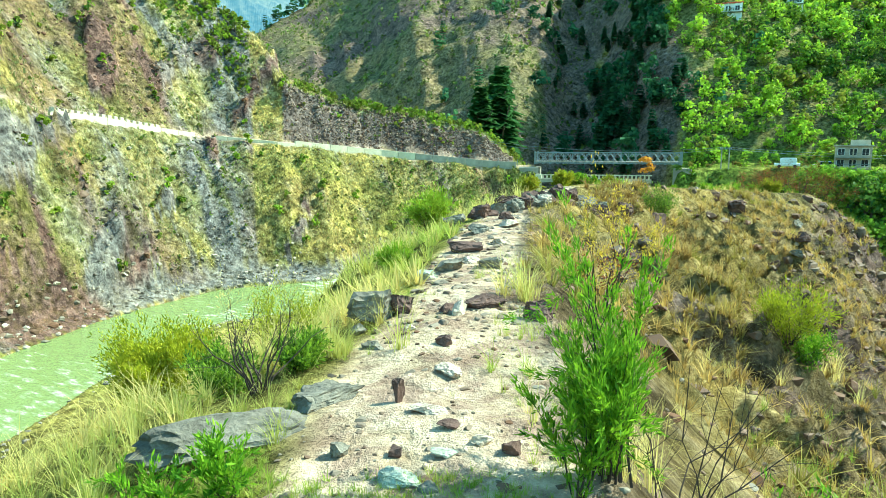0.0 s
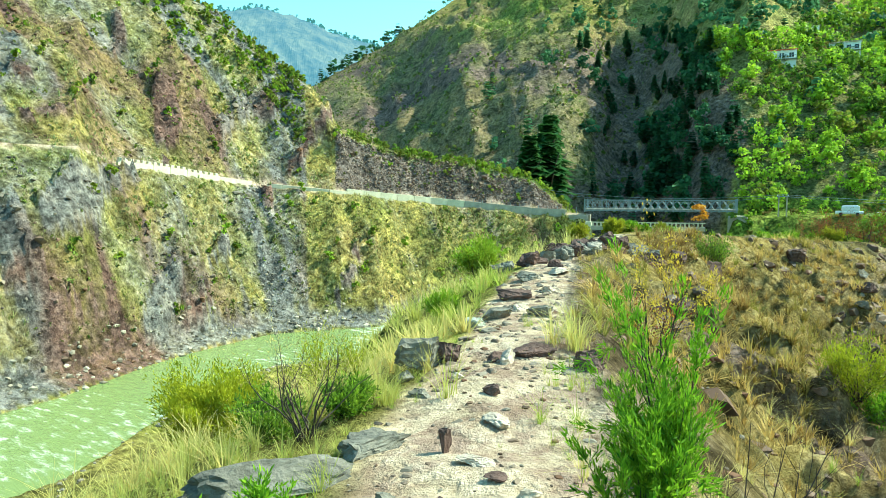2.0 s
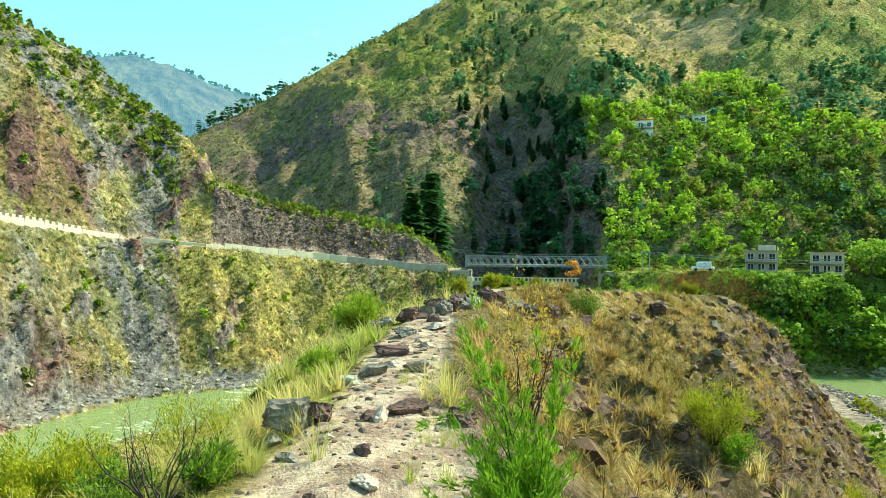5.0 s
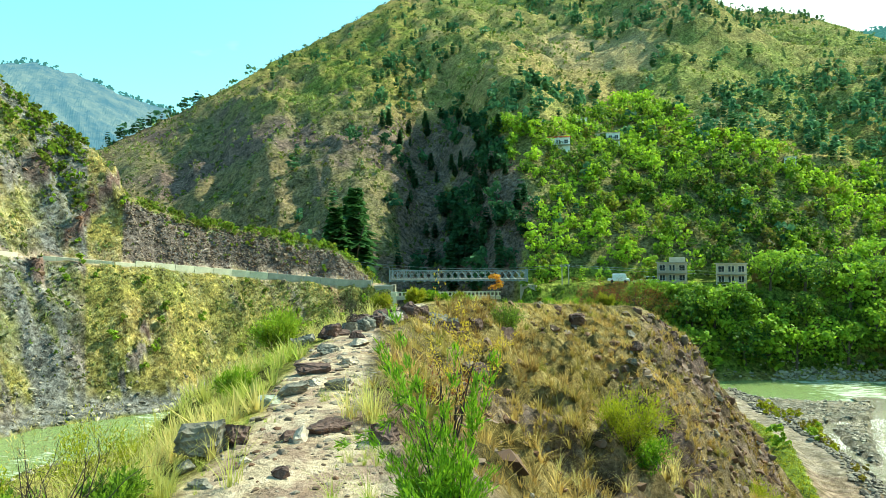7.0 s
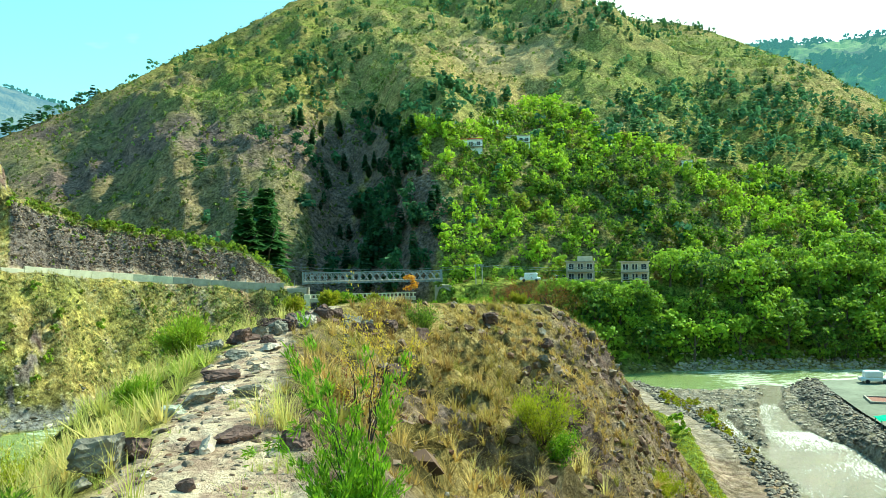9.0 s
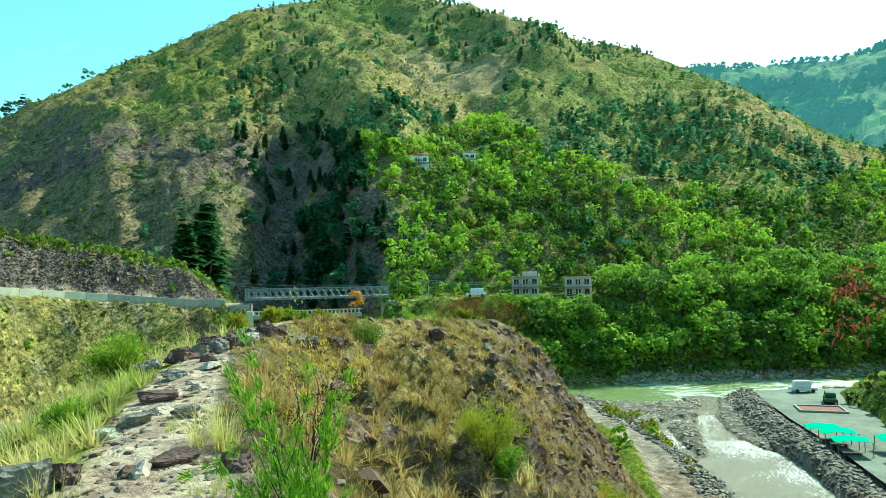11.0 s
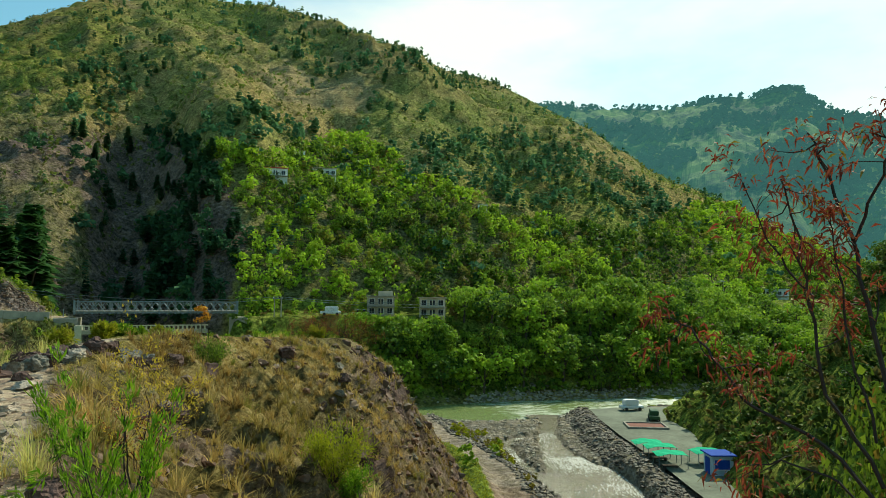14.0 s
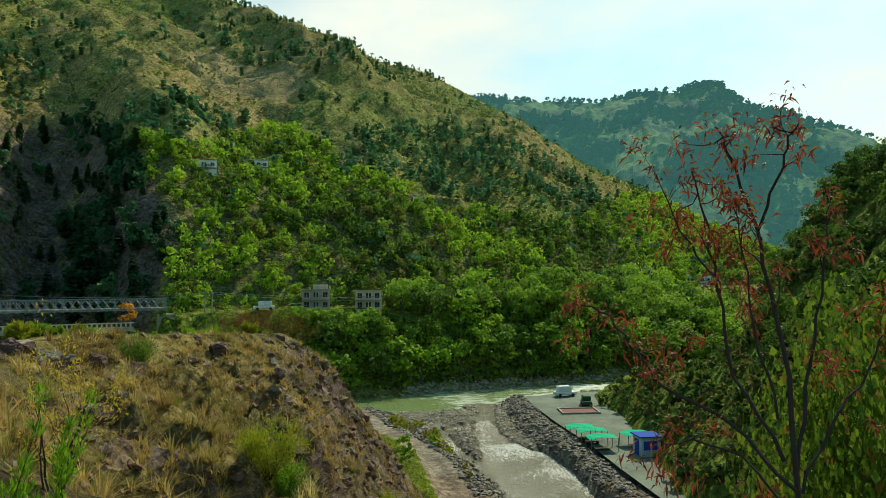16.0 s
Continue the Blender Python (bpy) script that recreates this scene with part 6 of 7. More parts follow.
rock(-0.68, 6.45, 0.58, 0.42, 0.40, M_ROCK, "large grey boulder beside the path edge", 20, 0.2, "boulder")
rock(-0.42, 6.55, 0.34, 0.36, 0.28, M_ROCK_RED, "cracked maroon boulder leaning on a grey one", 50, 0.2, "boulder")
rock(-0.82, 6.16, 0.18, 0.16, 0.15, M_ROCK, "small rounded grey rock in the grass")
rock(0.40, 6.72, 0.52, 0.34, 0.17, M_ROCK_RED, "flat reddish slab on the path", -8)
rock(0.88, 6.05, 0.30, 0.28, 0.24, M_ROCK_RED, "square maroon rock beside a dry tuft", 10)
rock(0.16, 6.28, 0.19, 0.18, 0.19, M_ROCK_SAND, "pale split rock on the path", 30)
rock(0.05, 6.40, 0.16, 0.16, 0.12, M_ROCK_RED, "small maroon rock on the path")
rock(0.02, 5.22, 0.15, 0.13, 0.10, M_ROCK_RED, "small dark red rock on the bare path")
rock(0.07, 4.55, 0.22, 0.34, 0.08, M_ROCK_SAND, "pale flat slab bedded in the path", 12, 0.45)
rock(-0.29, 4.05, 0.09, 0.08, 0.21, M_ROCK_RED, "upright pointed brown stone on the path", 15, 0.12)
rock(-0.07, 3.80, 0.29, 0.13, 0.07, M_ROCK_SAND, "long pale stone lying on the path", -14)
rock(0.04, 3.54, 0.15, 0.10, 0.05, M_ROCK_RED, "flat dark red stone on the path")
rock(0.37, 3.25, 0.11, 0.10, 0.10, M_ROCK_RED, "dark maroon stone under the green shrub")
rock(-0.55, 3.27, 0.11, 0.12, 0.13, M_ROCK, "pale grey stone with a dark side")
rock(-0.24, 3.24, 0.08, 0.08, 0.09, M_ROCK_RED, "small brown stone on the path")
rock(-0.24, 2.97, 0.23, 0.15, 0.09, M_ROCK_GREEN, "pale green flat stone on the path", -5)
rock(0.01, 3.22, 0.17, 0.12, 0.06, M_ROCK_GREEN, "pale green flat stone on the path", 25)
rock(-0.07, 2.88, 0.11, 0.10, 0.07, M_ROCK, "dark grey stone at the path edge")
rock(0.21, 3.36, 0.14, 0.11, 0.07, M_ROCK_SAND, "pale sandy stone on the path")
rock(-0.58, 5.38, 0.24, 0.22, 0.09, M_ROCK, "flat grey rock bedded in the path", 0, 0.4)
rock(-0.30, 5.75, 0.14, 0.12, 0.07, M_ROCK_SAND, "pale sandy stone on the path")
rock(0.10, 8.72, 0.46, 0.36, 0.24, M_ROCK, "rounded grey rock on the rocky crest", 10)
rock(-0.19, 8.30, 0.32, 0.26, 0.18, M_ROCK_GREEN, "pale green rock on the rocky crest", 30)
rock(0.64, 8.76, 0.38, 0.30, 0.22, M_ROCK, "rounded grey rock on the rocky crest", -15)
rock(0.35, 9.35, 0.30, 0.26, 0.16, M_ROCK_SAND, "pale rock on the rocky crest", 40)
rock(0.40, 10.55, 0.62, 0.42, 0.24, M_ROCK_RED, "maroon ledge of rock across the path", 12)
rock(0.95, 10.9, 0.32, 0.28, 0.16, M_ROCK_SAND, "pale rock on the rocky crest", 12)
rock(0.72, 12.4, 0.50, 0.40, 0.20, M_ROCK, "grey brown rock on the rocky crest", 33)
rock(1.38, 13.5, 0.50, 0.42, 0.20, M_ROCK_SAND, "pale brown rock on the rocky crest", 70)
rock(1.05, 15.6, 0.85, 0.50, 0.34, M_ROCK_RED, "long dark maroon boulder on the crest", 5, 0.2, "boulder")
rock(1.43, 14.8, 0.40, 0.36, 0.22, M_ROCK_RED, "dark maroon rock on the crest", 40)
rock(1.75, 16.8, 0.66, 0.50, 0.46, M_ROCK_RED, "dark maroon boulder on the crest", 25, 0.2, "boulder")
rock(1.60, 17.6, 0.55, 0.50, 0.50, M_ROCK_RED, "dark maroon boulder on the crest", 75, 0.2, "boulder")
rock(2.15, 17.4, 0.45, 0.42, 0.40, M_ROCK, "grey brown boulder on the crest", 75, 0.2, "boulder")
rock(2.50, 18.9, 0.60, 0.50, 0.48, M_ROCK_RED, "dark maroon boulder on the crest", 15, 0.2, "boulder")
rock(2.85, 18.4, 0.48, 0.44, 0.34, M_ROCK_SAND, "pale brown boulder on the crest", 15, 0.2, "boulder")
rock(3.55, 20.7, 0.80, 0.60, 0.62, M_ROCK_RED, "tall dark boulder at the end of the crest", 60, 0.2, "boulder")
rock(4.05, 20.8, 0.55, 0.50, 0.44, M_ROCK_RED, "dark maroon boulder at the end of the crest", 10, 0.2, "boulder")
rock(4.75, 21.4, 0.55, 0.50, 0.36, M_ROCK, "grey boulder at the end of the crest", 10, 0.2, "boulder")
rock(-1.12, 3.72, 1.20, 0.38, 0.30, M_ROCK, "long weathered grey slab in the grass", 33, 0.36, "slab")
rock(-0.72, 4.20, 0.50, 0.30, 0.18, M_ROCK, "weathered grey slab end in the grass", 40, 0.35, "slab")
rock(4.6, 16.2, 0.7, 0.6, 0.6, M_ROCK_RED, "dark maroon outcrop on the slope", 10, 0.35, "outcrop")
rock(3.4, 13.8, 0.5, 0.45, 0.4, M_ROCK_RED, "dark maroon outcrop on the slope", 50, 0.35, "outcrop")
rock(8.2, 25.6, 1.5, 0.9, 0.9, M_ROCK_RED, "dark maroon outcrop below the crest", 20, 0.35, "outcrop")
rock(6.6, 24.4, 1.0, 0.7, 0.7, M_ROCK_RED, "dark maroon outcrop below the crest", 60, 0.35, "outcrop")
rock(14.8, 33.0, 1.6, 1.0, 1.0, M_ROCK_RED, "dark maroon outcrop below the crest", 30, 0.35, "outcrop")
for k_ in range(22):                                       # dark boulders crowded along the far crest
    t_ = rn_.uniform(0, 1)
    w_ = rn_.uniform(0.3, 0.75)
    rock(0.9 + 4.6 * t_ + rn_.normal(0, 0.25), 15.2 + 7.6 * t_ + rn_.normal(0, 0.4), w_, w_ * 0.8, w_ * 0.7, M_ROCK_RED if rn_.random() < 0.7 else M_ROCK, "dark weathered boulder on the crest", rn_.uniform(0, 180), 0.2, "boulder")
for k_ in range(34):                                       # rubble that tumbles down the spur's nose
    px_, py_ = polar(rn_.uniform(27, 40), rn_.uniform(26, 52))
    w_ = rn_.uniform(0.4, 1.1)
    rock(float(px_), float(py_), w_, w_ * 0.8, w_ * 0.75, M_ROCK_RED if rn_.random() < 0.65 else M_ROCK, "dark weathered rock on the steep rubble slope", rn_.uniform(0, 180), 0.5, "outcrop")


# ---- plants ----
def tubes(segs, sides=4):
    """Thin tapering branch pieces from (a, b, ra, rb)."""
    vs, fs, n = [], [], 0
    ang = np.arange(sides) * 2 * math.pi / sides
    for a, b, ra, rb in segs:
        d = (b - a) / (np.linalg.norm(b - a) + 1e-9)
        u = np.cross(d, (0.3, 0.5, 0.81))
        u /= np.linalg.norm(u) + 1e-9
        w = np.cross(d, u)
        ring = np.outer(np.cos(ang), u) + np.outer(np.sin(ang), w)
        vs += [a + ring * ra, b + ring * rb]
        i = np.arange(sides)
        fs.append(np.stack([i, (i + 1) % sides, (i + 1) % sides + sides, i + sides], -1) + n)
        n += 2 * sides
    return np.concatenate(vs), np.concatenate(fs)


def blades(anchors, ways, length, width, rng, droop=0.0):
    """Narrow pointed leaves from the anchors along the ways."""
    n = len(anchors)
    w = ways / (np.linalg.norm(ways, axis=1, keepdims=True) + 1e-9)
    s = np.cross(w, rng.normal(0, 1, (n, 3)))
    s /= np.linalg.norm(s, axis=1, keepdims=True) + 1e-9
    l = (length * rng.uniform(0.6, 1.25, n))[:, None]
    mid = anchors + w * l * 0.5
    tip = anchors + w * l - np.array([0, 0, 1]) * l * droop
    v = np.stack([anchors, mid - s * l * width, tip, mid + s * l * width], 1)
    return v.reshape(-1, 3), np.arange(4 * n).reshape(-1, 4)


def grow(rng, start, way, length, radius, levels, fork=3, wander=0.25, lift=0.15, steps=5):
    """A wandering branch with side branches: segments, and leaf places with their ways."""
    segs, leaves = [], []
    p, d = np.array(start, float), np.array(way, float)
    d /= np.linalg.norm(d)
    for i in range(steps):
        q = p + d * length / steps
        r0, r1 = radius * (1 - 0.75 * i / steps), radius * (1 - 0.75 * (i + 1) / steps)
        segs.append((p, q, r0, r1))
        leaves.append((q, d.copy(), levels))
        if levels and i >= 1:
            for _ in range(fork if i < steps - 1 else fork + 1):
                if rng.random() < 0.75:
                    e = d + rng.normal(0, 0.55, 3)
                    s2, l2 = grow(rng, q, e, length * rng.uniform(0.3, 0.55), r1 * 0.6, levels - 1, fork, wander, lift, max(3, steps - 1))
                    segs += s2
                    leaves += l2
        d = d + rng.normal(0, wander, 3) + (0, 0, lift)
        d /= np.linalg.norm(d)
        p = q
    return segs, leaves


def shrub(name, x, y, stems, height, lean, leaf_mat, leaf_len, leaf_wid, per, label, rng, radius=0.008, levels=1, droop=0.0, low=0.15, tint=(0.5, 0.0), category="shrub",
          fork=2, jitter=0.03, sink=0.0, wander=0.25):
    root = empty(name, (x, y, gz(x, y) - 0.02 - sink))
    tagged(root, label, category)
    segs, leaves = [], []
    for _ in range(stems):
        a = rng.uniform(0, 6.283)
        o = np.array([math.cos(a), math.sin(a), 0]) * rng.uniform(0.02, 0.09) * height
        w = np.array([math.cos(a) * lean, math.sin(a) * lean, 1.0]) + rng.normal(0, 0.08, 3)
        s, l = grow(rng, o, w, height * rng.uniform(0.7, 1.05), radius, levels, fork, wander)
        if math.hypot(x, y) < 12 and stems < 20:
            v, f = tubes(s)
            mesh_object("stem", v, f, M_TWIG, root)
        else:
            segs += s
        leaves += l
    if segs:
        v, f = tubes(segs, 3)
        mesh_object("branchwork", v, f, M_TWIG, root)
    at = np.array([p for p, d, k in leaves if p[2] > low * height])
    way = np.array([d for p, d, k in leaves if p[2] > low * height])
    if per and len(at):
        k = np.repeat(np.arange(len(at)), per)
        an = at[k] - way[k] * rng.uniform(0, 0.12, (len(k), 1)) * height * 0.5 + rng.normal(0, jitter * height, (len(k), 3))
        lw = way[k] * 1.1 + rng.normal(0, 0.5, (len(k), 3)) + (0, 0, 0.35 - droop)
        v, f = blades(an, lw, leaf_len, leaf_wid, rng, droop)
        plant = np.clip(tint[0] + rng.normal(0, 0.25, len(k)), 0, 1)
        cov = np.repeat(np.c_[plant, np.clip(tint[1] + rng.normal(0, 0.15, len(k)), 0, 1) * (tint[1] > 0), plant], 4, axis=0)
        mesh_object("foliage", v, f, leaf_mat, root, cov)
    return root


rp_ = np.random.default_rng(59)
shrub("green_shrub", 0.80, 2.95, 14, 0.62, 0.22, M_SHRUB, 0.047, 0.085, 22, "upright bright green shrub with narrow leaves beside the path", rp_, 0.007, 1, low=0.12, jitter=0.02, wander=0.16)
shrub("green_shrub", 0.90, 2.98, 3, 1.08, 0.05, M_SHRUB, 0.048, 0.09, 32, "tall bright green shoot rising from the shrub", np.random.default_rng(61), 0.009, 1, low=0.2, jitter=0.012, wander=0.10)
shrub("green_shrub", 0.62, 2.80, 7, 0.45, 0.30, M_SHRUB, 0.052, 0.10, 9, "low bright green shrub at the path edge", rp_, 0.006, 1, low=0.1, jitter=0.02)
shrub("bare_shrub", 1.12, 2.95, 9, 0.95, 0.42, M_BUSH, 0.03, 0.14, 0, "bare dark twigs beside the green shrub", rp_, 0.005, 1)
shrub("green_shrub", 1.72, 2.55, 9, 0.80, 0.2, M_SHRUB, 0.045, 0.12, 9, "upright green shrub on the steep edge", rp_, 0.007, 1, low=0.1, jitter=0.02)
shrub("green_shrub", -1.02, 2.95, 8, 0.27, 0.6, M_SHRUB, 0.045, 0.13, 6, "low fresh green shrub in the grass", rp_, 0.005, 1, low=0.1)
shrub("green_shrub", -1.35, 2.85, 6, 0.27, 0.5, M_SHRUB, 0.045, 0.13, 6, "low fresh green shrub in the grass", rp_, 0.005, 1, low=0.1)
shrub("bare_shrub", -1.34, 4.62, 13, 0.72, 0.34, M_GRASS, 0.03, 0.1, 1, "bare dark branched shrub in tall grass", rp_, 0.008, 2, low=0.5, fork=1)
shrub("yellow_bush", -2.75, 6.1, 34, 0.72, 0.6, M_BUSH, 0.042, 0.16, 34, "round yellow green bush above the river", rp_, 0.007, 1, low=0.1, tint=(0.65, 0.0), jitter=0.05, category="bush")
shrub("yellow_bush", -1.62, 6.5, 18, 0.55, 0.6, M_BUSH, 0.04, 0.12, 6, "yellow green bush behind the bare shrub", rp_, 0.006, 1, low=0.1, tint=(0.6, 0.0), jitter=0.05, category="bush")
shrub("green_mat", -1.75, 4.95, 26, 0.32, 0.9, M_BROAD, 0.05, 0.13, 6, "dense dark green herbs in the grass", rp_, 0.004, 1, low=0.05, tint=(0.25, 0.0), jitter=0.09, category="herb")
shrub("green_mat", -1.15, 5.05, 20, 0.26, 0.9, M_BROAD, 0.05, 0.13, 6, "dense dark green herbs below the bare shrub", rp_, 0.004, 1, low=0.05, tint=(0.3, 0.0), jitter=0.09, category="herb")
shrub("green_bush", -0.35, 16.4, 26, 0.85, 0.55, M_SHRUB, 0.12, 0.10, 6, "fresh green bush in yellow grass beside the crest", rp_, 0.008, 1, low=0.05, tint=(0.5, 0.3), jitter=0.07, category="bush")
shrub("green_bush", -0.75, 9.9, 16, 0.34, 0.6, M_SHRUB, 0.07, 0.10, 6, "low fresh green clump beside the crest", rp_, 0.006, 1, low=0.05, tint=(0.5, 0.2), jitter=0.07, category="bush")
shrub("yellow_sapling", 2.0, 8.05, 6, 1.2, 0.2, M_YELLOW, 0.04, 0.18, 4, "thin branched sapling with sparse yellow leaves", rp_, 0.012, 2, low=0.3, tint=(1.0, 0.0), jitter=0.02, category="sapling", fork=1)
shrub("withered_shrub", 2.3, 9.4, 9, 0.8, 0.5, M_RED, 0.04, 0.14, 3, "withered reddish shrub on the slope", rp_, 0.008, 1, low=0.2, jitter=0.04)
shrub("dark_bush", 8.9, 27.2, 18, 1.1, 0.5, M_BROAD, 0.10, 0.13, 6, "dark green bush below the crest", rp_, 0.01, 1, low=0.1, tint=(0.1, 0.0), jitter=0.06, category="bush")
shrub("green_bush", 7.9, 14.6, 26, 1.15, 0.7, M_BUSH, 0.11, 0.10, 6, "green bush with yellow tips in the hollow", rp_, 0.01, 1, low=0.05, tint=(0.35, 0.0), jitter=0.07, category="bush")
shrub("green_bush", 8.4, 14.4, 14, 0.75, 0.7, M_SHRUB, 0.10, 0.13, 6, "bright green bush in the hollow", rp_, 0.01, 1, low=0.05, tint=(0.4, 0.0), jitter=0.07, category="bush")
shrub("yellow_bush", 23.6, 30.2, 20, 1.4, 0.6, M_BUSH, 0.16, 0.12, 6, "yellow green bush at the foot of the nose", rp_, 0.012, 1, low=0.05, tint=(0.5, 0.0), jitter=0.07, category="bush")
for k_ in range(30):                                       # the green fringe behind the crest
    b_c = rp_.uniform(6.0, 29.5)
    r_c = float(np.interp(b_c, (5, 9.6, 12.7, 23.5, 28.3, 31), (20, 26.5, 31, 42, 48, 51))) + rp_.uniform(-0.3, 1.8)
    xc, yc = at_bearing(b_c, r_c)
    tall = 0.5 if b_c < 22 else 0.8
    shrub("green_bush", xc, yc, 12, tall * rp_.uniform(0.7, 1.15), 0.6, M_SHRUB if rp_.random() < 0.7 else M_BUSH, 0.16, 0.13, 5, "fresh green bush along the top of the spur", rp_, 0.012, 1,
          low=0.02, tint=(rp_.uniform(0.2, 0.8), 0.15), jitter=0.08, category="bush")
for b_c, r_c, h_c in ((28.4, 47.5, 2.3), (27.0, 46.5, 1.8), (29.6, 48.5, 2.2), (25.0, 45.5, 1.5)):
    xc, yc = at_bearing(b_c, r_c)
    shrub("brown_thicket", xc, yc, 16, h_c, 0.7, M_RED, 0.10, 0.12, 2, "bare reddish brown thicket on the spur's top", rp_, 0.02, 2, low=0.3, tint=(0.4, 0.2), jitter=0.04, category="thicket", fork=1)


def autumn_tree():
    """A slender tree before the bridge: leaning trunk and an orange crown on top."""
    x, y = at_bearing(17.0, 145.5)
    z = gz(x, y)
    h = -3.3 - z
    root = empty("autumn_tree", (x, y, z - 0.3))
    tagged(root, "slender tree with a small orange crown beside the bridge", "tree")
    segs, _l = grow(rp_, (0, 0, 0), (0, 0, 1), h + 2.0, 0.11, 0, 1, 0.03, 0.2, 8)
    v, f = tubes(segs, 6)
    mesh_object("trunk", v, f, M_BARK, root)
    v, f = broad_crown(rp_, 420, 14, 0.05)
    v = v * (4.6, 4.6, 4.4) + (0, 0, h - 0.6)
    t = np.repeat(rp_.random(len(f)), 4)
    mesh_object("crown", v, f, M_AUTUMN, root, np.c_[t, 0 * t, t])


autumn_tree()


def tall_grass(x, y, n, spread, height, tint, label):
    """A stand of tall arching grass."""
    vs, fs, cv, base = [], [], [], 0
    for _ in range(n):
        v, f = tuft(rp_, 26, 0.75, 0.008, 4)
        px, py = x + rp_.normal(0, spread), y + rp_.normal(0, spread)
        s = height * rp_.uniform(0.6, 1.15)
        vs.append(v * s + (px, py, gz(px, py) - 0.02))
        fs.append(f + base)
        base += len(v)
        t = np.clip(rp_.normal(tint[0], 0.15), 0, 1)
        cv.append(np.tile((t, np.clip(rp_.normal(tint[1], 0.15), 0, 0.9), t), (len(v), 1)))
    ob = mesh_object("tall_grass", np.concatenate(vs), np.concatenate(fs), M_GRASS, None, np.concatenate(cv))
    return tagged(ob, label, "grass", "tall grass along the ridge")


tall_grass(-2.45, 4.4, 14, 0.32, 0.5, (0.8, 0.1), "tall dry yellow grass on the river side")
tall_grass(-1.9, 3.7, 9, 0.3, 0.45, (0.7, 0.3), "arching dry grass on the river side")
tall_grass(-1.15, 5.6, 14, 0.3, 0.55, (0.7, 0.4), "tall yellow green grass beside the path")
tall_grass(-1.3, 6.9, 12, 0.35, 0.6, (0.7, 0.45), "tall yellow green grass beside the boulder")
tall_grass(0.95, 7.15, 9, 0.16, 0.62, (0.75, 0.25), "dry arching tussock beside the path")
tall_grass(0.55, 4.7, 5, 0.14, 0.28, (0.6, 0.6), "short green and dry tuft beside the path")
for gx_, gy_, gh_ in ((0.66, 5.4, 0.26), (0.72, 6.0, 0.22), (0.60, 4.2, 0.22), (-0.62, 6.05, 0.2), (-0.80, 5.2, 0.24), (-0.55, 7.6, 0.3), (0.5, 8.0, 0.25)):
    tall_grass(gx_, gy_, 4, 0.10, gh_, (0.6, 0.6), "small green and yellow tuft at the path edge")
tall_grass(0.62, 3.7, 5, 0.12, 0.28, (0.8, 0.3), "short dry tuft beside the path")
tall_grass(1.6, 3.6, 10, 0.3, 0.5, (0.9, 0.05), "dry straw grass under the shrub")
tall_grass(-0.9, 12.5, 22, 0.5, 0.6, (0.85, 0.2), "tall yellow grass along the crest")
tall_grass(-0.6, 17.5, 26, 0.8, 0.8, (0.85, 0.25), "tall yellow grass along the crest")
tall_grass(0.8, 21.5, 22, 0.8, 0.8, (0.8, 0.35), "tall yellow green grass along the crest")
tall_grass(6.6, 9.6, 46, 1.1, 0.42, (0.8, 0.95), "bright green grass at the bottom of the hollow")
tall_grass(9.6, 15.6, 12, 0.6, 0.9, (1.0, 0.0), "pale feathery grass in the hollow")
tall_grass(6.2, 13.4, 12, 0.8, 0.7, (0.95, 0.05), "pale feathery grass in the hollow")


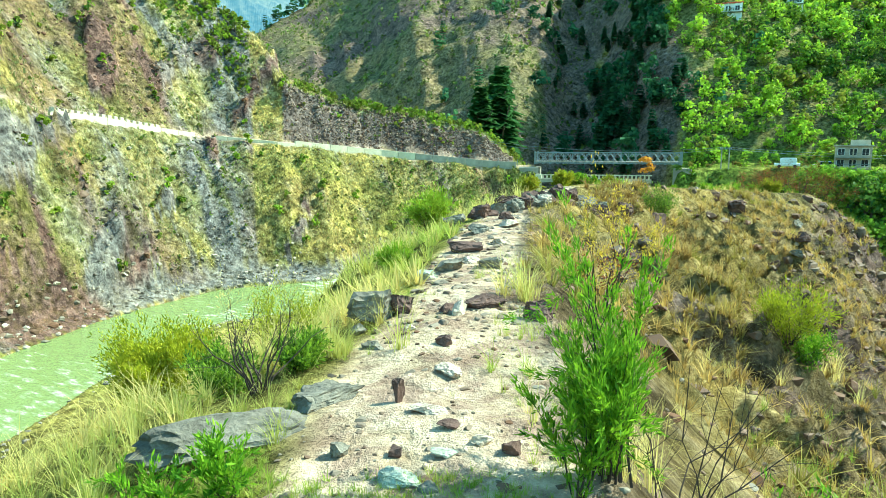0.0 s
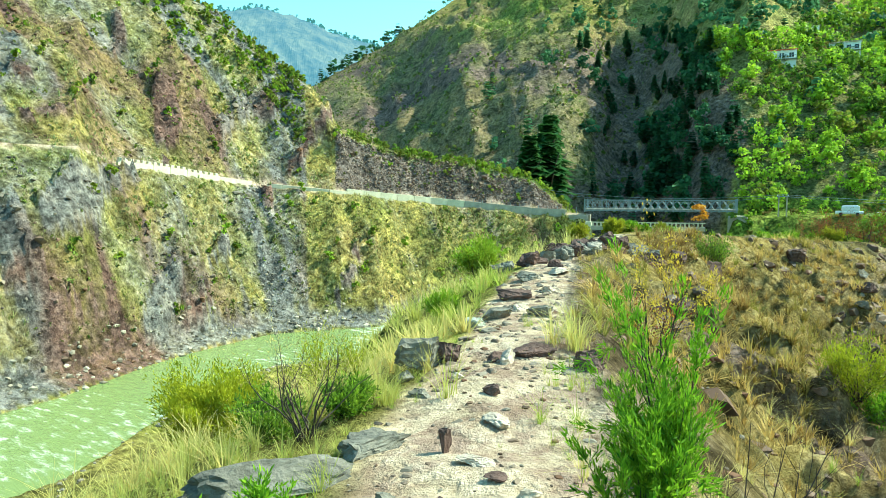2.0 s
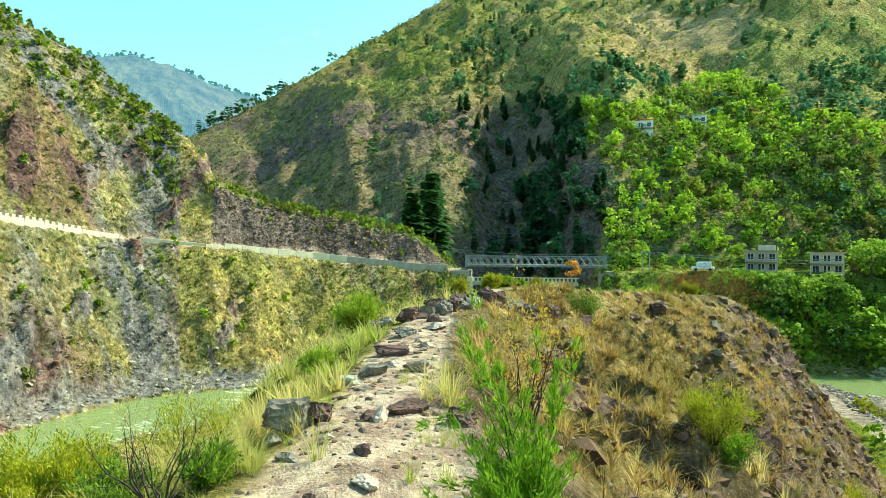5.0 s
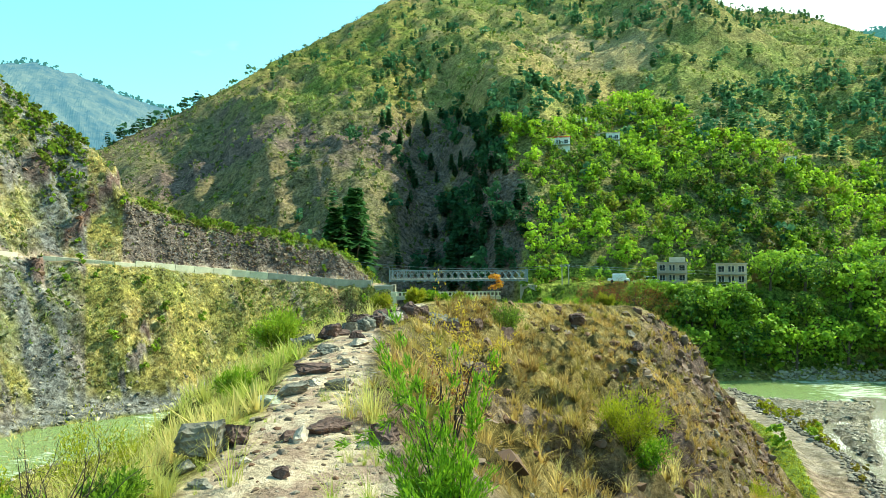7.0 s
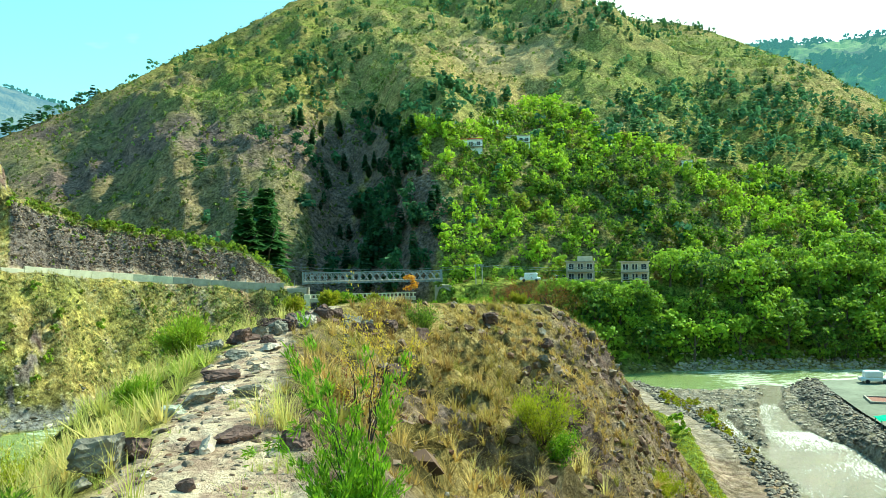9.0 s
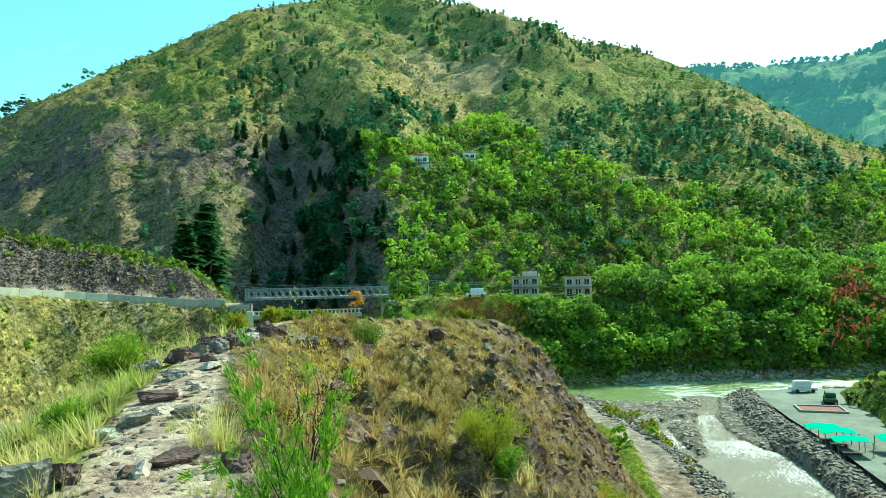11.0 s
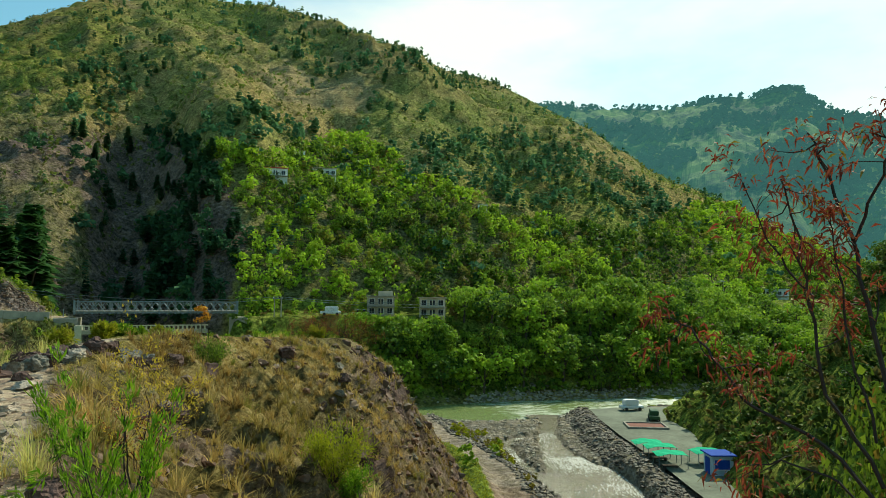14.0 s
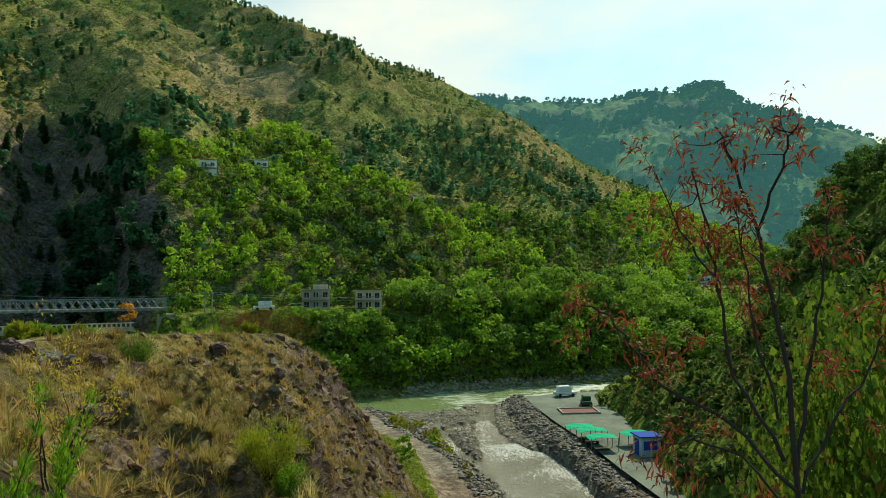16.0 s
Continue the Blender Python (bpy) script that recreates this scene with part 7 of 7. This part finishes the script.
# the withered shrub at hand: stems as bearing and height angle from the viewpoint, bent to the ground
def red_shrub():
    far = 2.6
    bx, by = at_bearing(69.0, 2.75)
    root = empty("red_leaved_shrub", (bx, by, gz(bx, by)))
    tagged(root, "tall half withered shrub with drooping red leaves and dark stems", "shrub")
    org = np.array([bx, by, gz(bx, by)])

    def at(b, e, r=far):
        x, y = polar(b, r * math.cos(radians(e)))
        return np.array([x + 0.235, y - 0.05, 1.6 + r * math.sin(radians(e))]) - org

    stems = [
        ([(70.2, -16, 2.55), (69.5, -4, 2.6), (68.2, 3.6, 2.65), (66.7, 9.3, 2.7), (65.4, 12.8, 2.75)], 0.013),
        ([(68.3, 4.6, 2.65), (69.6, 8.5, 2.6), (70.6, 11.5, 2.55), (71.3, 12.4, 2.55)], 0.008),
        ([(70.0, -15, 2.55), (65.5, -10.5, 2.5), (60.9, -8.2, 2.5), (58.0, -4.5, 2.5), (56.6, -2.3, 2.5), (53.6, -1.2, 2.5)], 0.010),
        ([(69.6, -13, 2.6), (66.0, -7.0, 2.6), (65.1, 0.4, 2.6), (64.2, 6.0, 2.6), (63.4, 9.5, 2.6)], 0.010),
        ([(65.0, 0.5, 2.6), (62.5, 4.5, 2.55), (60.6, 9.4, 2.5)], 0.006),
        ([(70.4, -14, 2.6), (71.4, -5.6, 2.7), (72.4, 1.0, 2.75), (73.2, 5.6, 2.8)], 0.010),
        ([(70.2, -15, 2.6), (73.0, -9.0, 2.7), (75.5, -5.0, 2.8), (77.5, -1.0, 2.8)], 0.008),
        ([(69.8, -17, 2.5), (66.5, -13.0, 2.4), (63.0, -12.0, 2.4), (60.5, -12.5, 2.4)], 0.007),
        ([(69.0, -10, 2.6), (67.6, -3.0, 2.6), (67.0, 2.5, 2.6), (66.4, 6.5, 2.6)], 0.007),
    ]
    segs, tips = [([0, 0, 0], at(70.2, -16, 2.55), 0.022, 0.014)], []
    segs = [(np.array(a, float), np.array(b, float), r, q) for a, b, r, q in segs]
    for line_, rad in stems:
        rad *= 0.75
        pts = [at(*p) for p in line_]
        fine = []
        for a, b in zip(pts[:-1], pts[1:]):
            for i in range(4):
                fine.append(a + (b - a) * i / 4 + rp_.normal(0, 0.006, 3))
        fine.append(pts[-1])
        m = len(fine)
        for i in range(m - 1):
            segs.append((fine[i], fine[i + 1], rad * (1 - 0.7 * i / m), rad * (1 - 0.7 * (i + 1) / m)))
            if i > m * 0.25 and rp_.random() < 0.85:
                s, l = grow(rp_, fine[i], fine[i + 1] - fine[i] + rp_.normal(0, 0.06, 3), rp_.uniform(0.08, 0.20), rad * 0.35, 0, 1, 0.3, 0.1, 4)
                segs += s
                tips += [(l[-1][0], l[-1][1]), (l[-2][0], l[-2][1])]
        tips += [(fine[-1], fine[-1] - fine[-2])] * 2
        v, f = tubes(segs, 5)
        mesh_object("stem", v, f, M_TWIG, root)
        segs = []
    an, wy = [], []
    for p, d in tips:
        for _ in range(rp_.integers(10, 24)):
            an.append(p + rp_.normal(0, 0.024, 3))
            wy.append(d / (np.linalg.norm(d) + 1e-9) * 0.4 + rp_.normal(0, 0.6, 3) - (0, 0, 0.35))
    v, f = blades(np.array(an), np.array(wy), 0.038, 0.11, rp_, 0.35)
    t = np.repeat(np.clip(rp_.normal(0.5, 0.3, len(an)), 0, 1), 4)
    mesh_object("foliage", v, f, M_RED, root, np.c_[t, np.repeat((rp_.random(len(an)) < 0.12) * 0.8, 4), t])


red_shrub()


def leafy_tree(b, r, height, width, mat, label):
    """A tall bush on the steep slope: forked stems and a crown of fine leaves."""
    x, y = at_bearing(b, r)
    root = empty("leafy_bush", (x, y, gz(x, y) - 0.1))
    tagged(root, label, "bush", "leafy bushes below the ridge")
    for _ in range(5):
        a = rp_.uniform(0, 6.283)
        segs, _l = grow(rp_, (0, 0, 0), (0.12 * math.cos(a), 0.12 * math.sin(a), 1), height * rp_.uniform(0.5, 0.68), 0.03, 1, 1, 0.12, 0.1, 6)
        v, f = tubes(segs, 4)
        mesh_object("stem", v, f, M_TWIG, root)
    v, f = broad_crown(rp_, 7000, 44, 0.0105)
    v = v * (height * width, height * width, height)
    t = np.repeat(np.clip(rp_.normal(0.5, 0.25, len(f)), 0, 1), 4)
    mesh_object("foliage", v, f, mat, root, np.c_[t, np.repeat((rp_.random(len(f)) < 0.1) * 0.6, 4), t])


leafy_tree(72.3, 9.0, 6.9, 0.42, M_NEAR_BUSH, "tall yellow green leafy bush on the steep slope")
leafy_tree(75.8, 8.0, 6.8, 0.42, M_NEAR_BUSH, "tall green leafy bush on the steep slope")
leafy_tree(69.8, 10.5, 6.4, 0.42, M_NEAR_BUSH, "tall green leafy bush on the steep slope")
leafy_tree(67.0, 11.5, 6.0, 0.42, M_NEAR_BUSH, "yellow green leafy bush low on the steep slope")
leafy_tree(78.5, 10.0, 9.6, 0.40, M_NEAR_BUSH, "tall yellow green leafy bush on the steep slope")
for b_c, r_c in ((66.5, 2.9), (69.5, 2.7)):
    xc, yc = at_bearing(b_c, r_c)
    shrub("withered_shrub", xc, yc, 9, 1.15, 0.35, M_RED, 0.055, 0.12, 3, "low withered red brown shrub on the steep edge", rp_, 0.006, 1, low=0.45, tint=(0.3, 0.15), jitter=0.03)

for b_c, h_c in ((49.6, 6.0), (50.3, 6.8), (51.0, 5.2)):
    xc, yc = at_bearing(b_c, float(line(FOOT, b_c)) + 2.5)
    shrub("bare_tree", xc, yc, 5, h_c, 0.12, M_TWIG, 0.3, 0.1, 0, "bare pale brown tree on the far shore", rp_, 0.06, 1, category="tree")
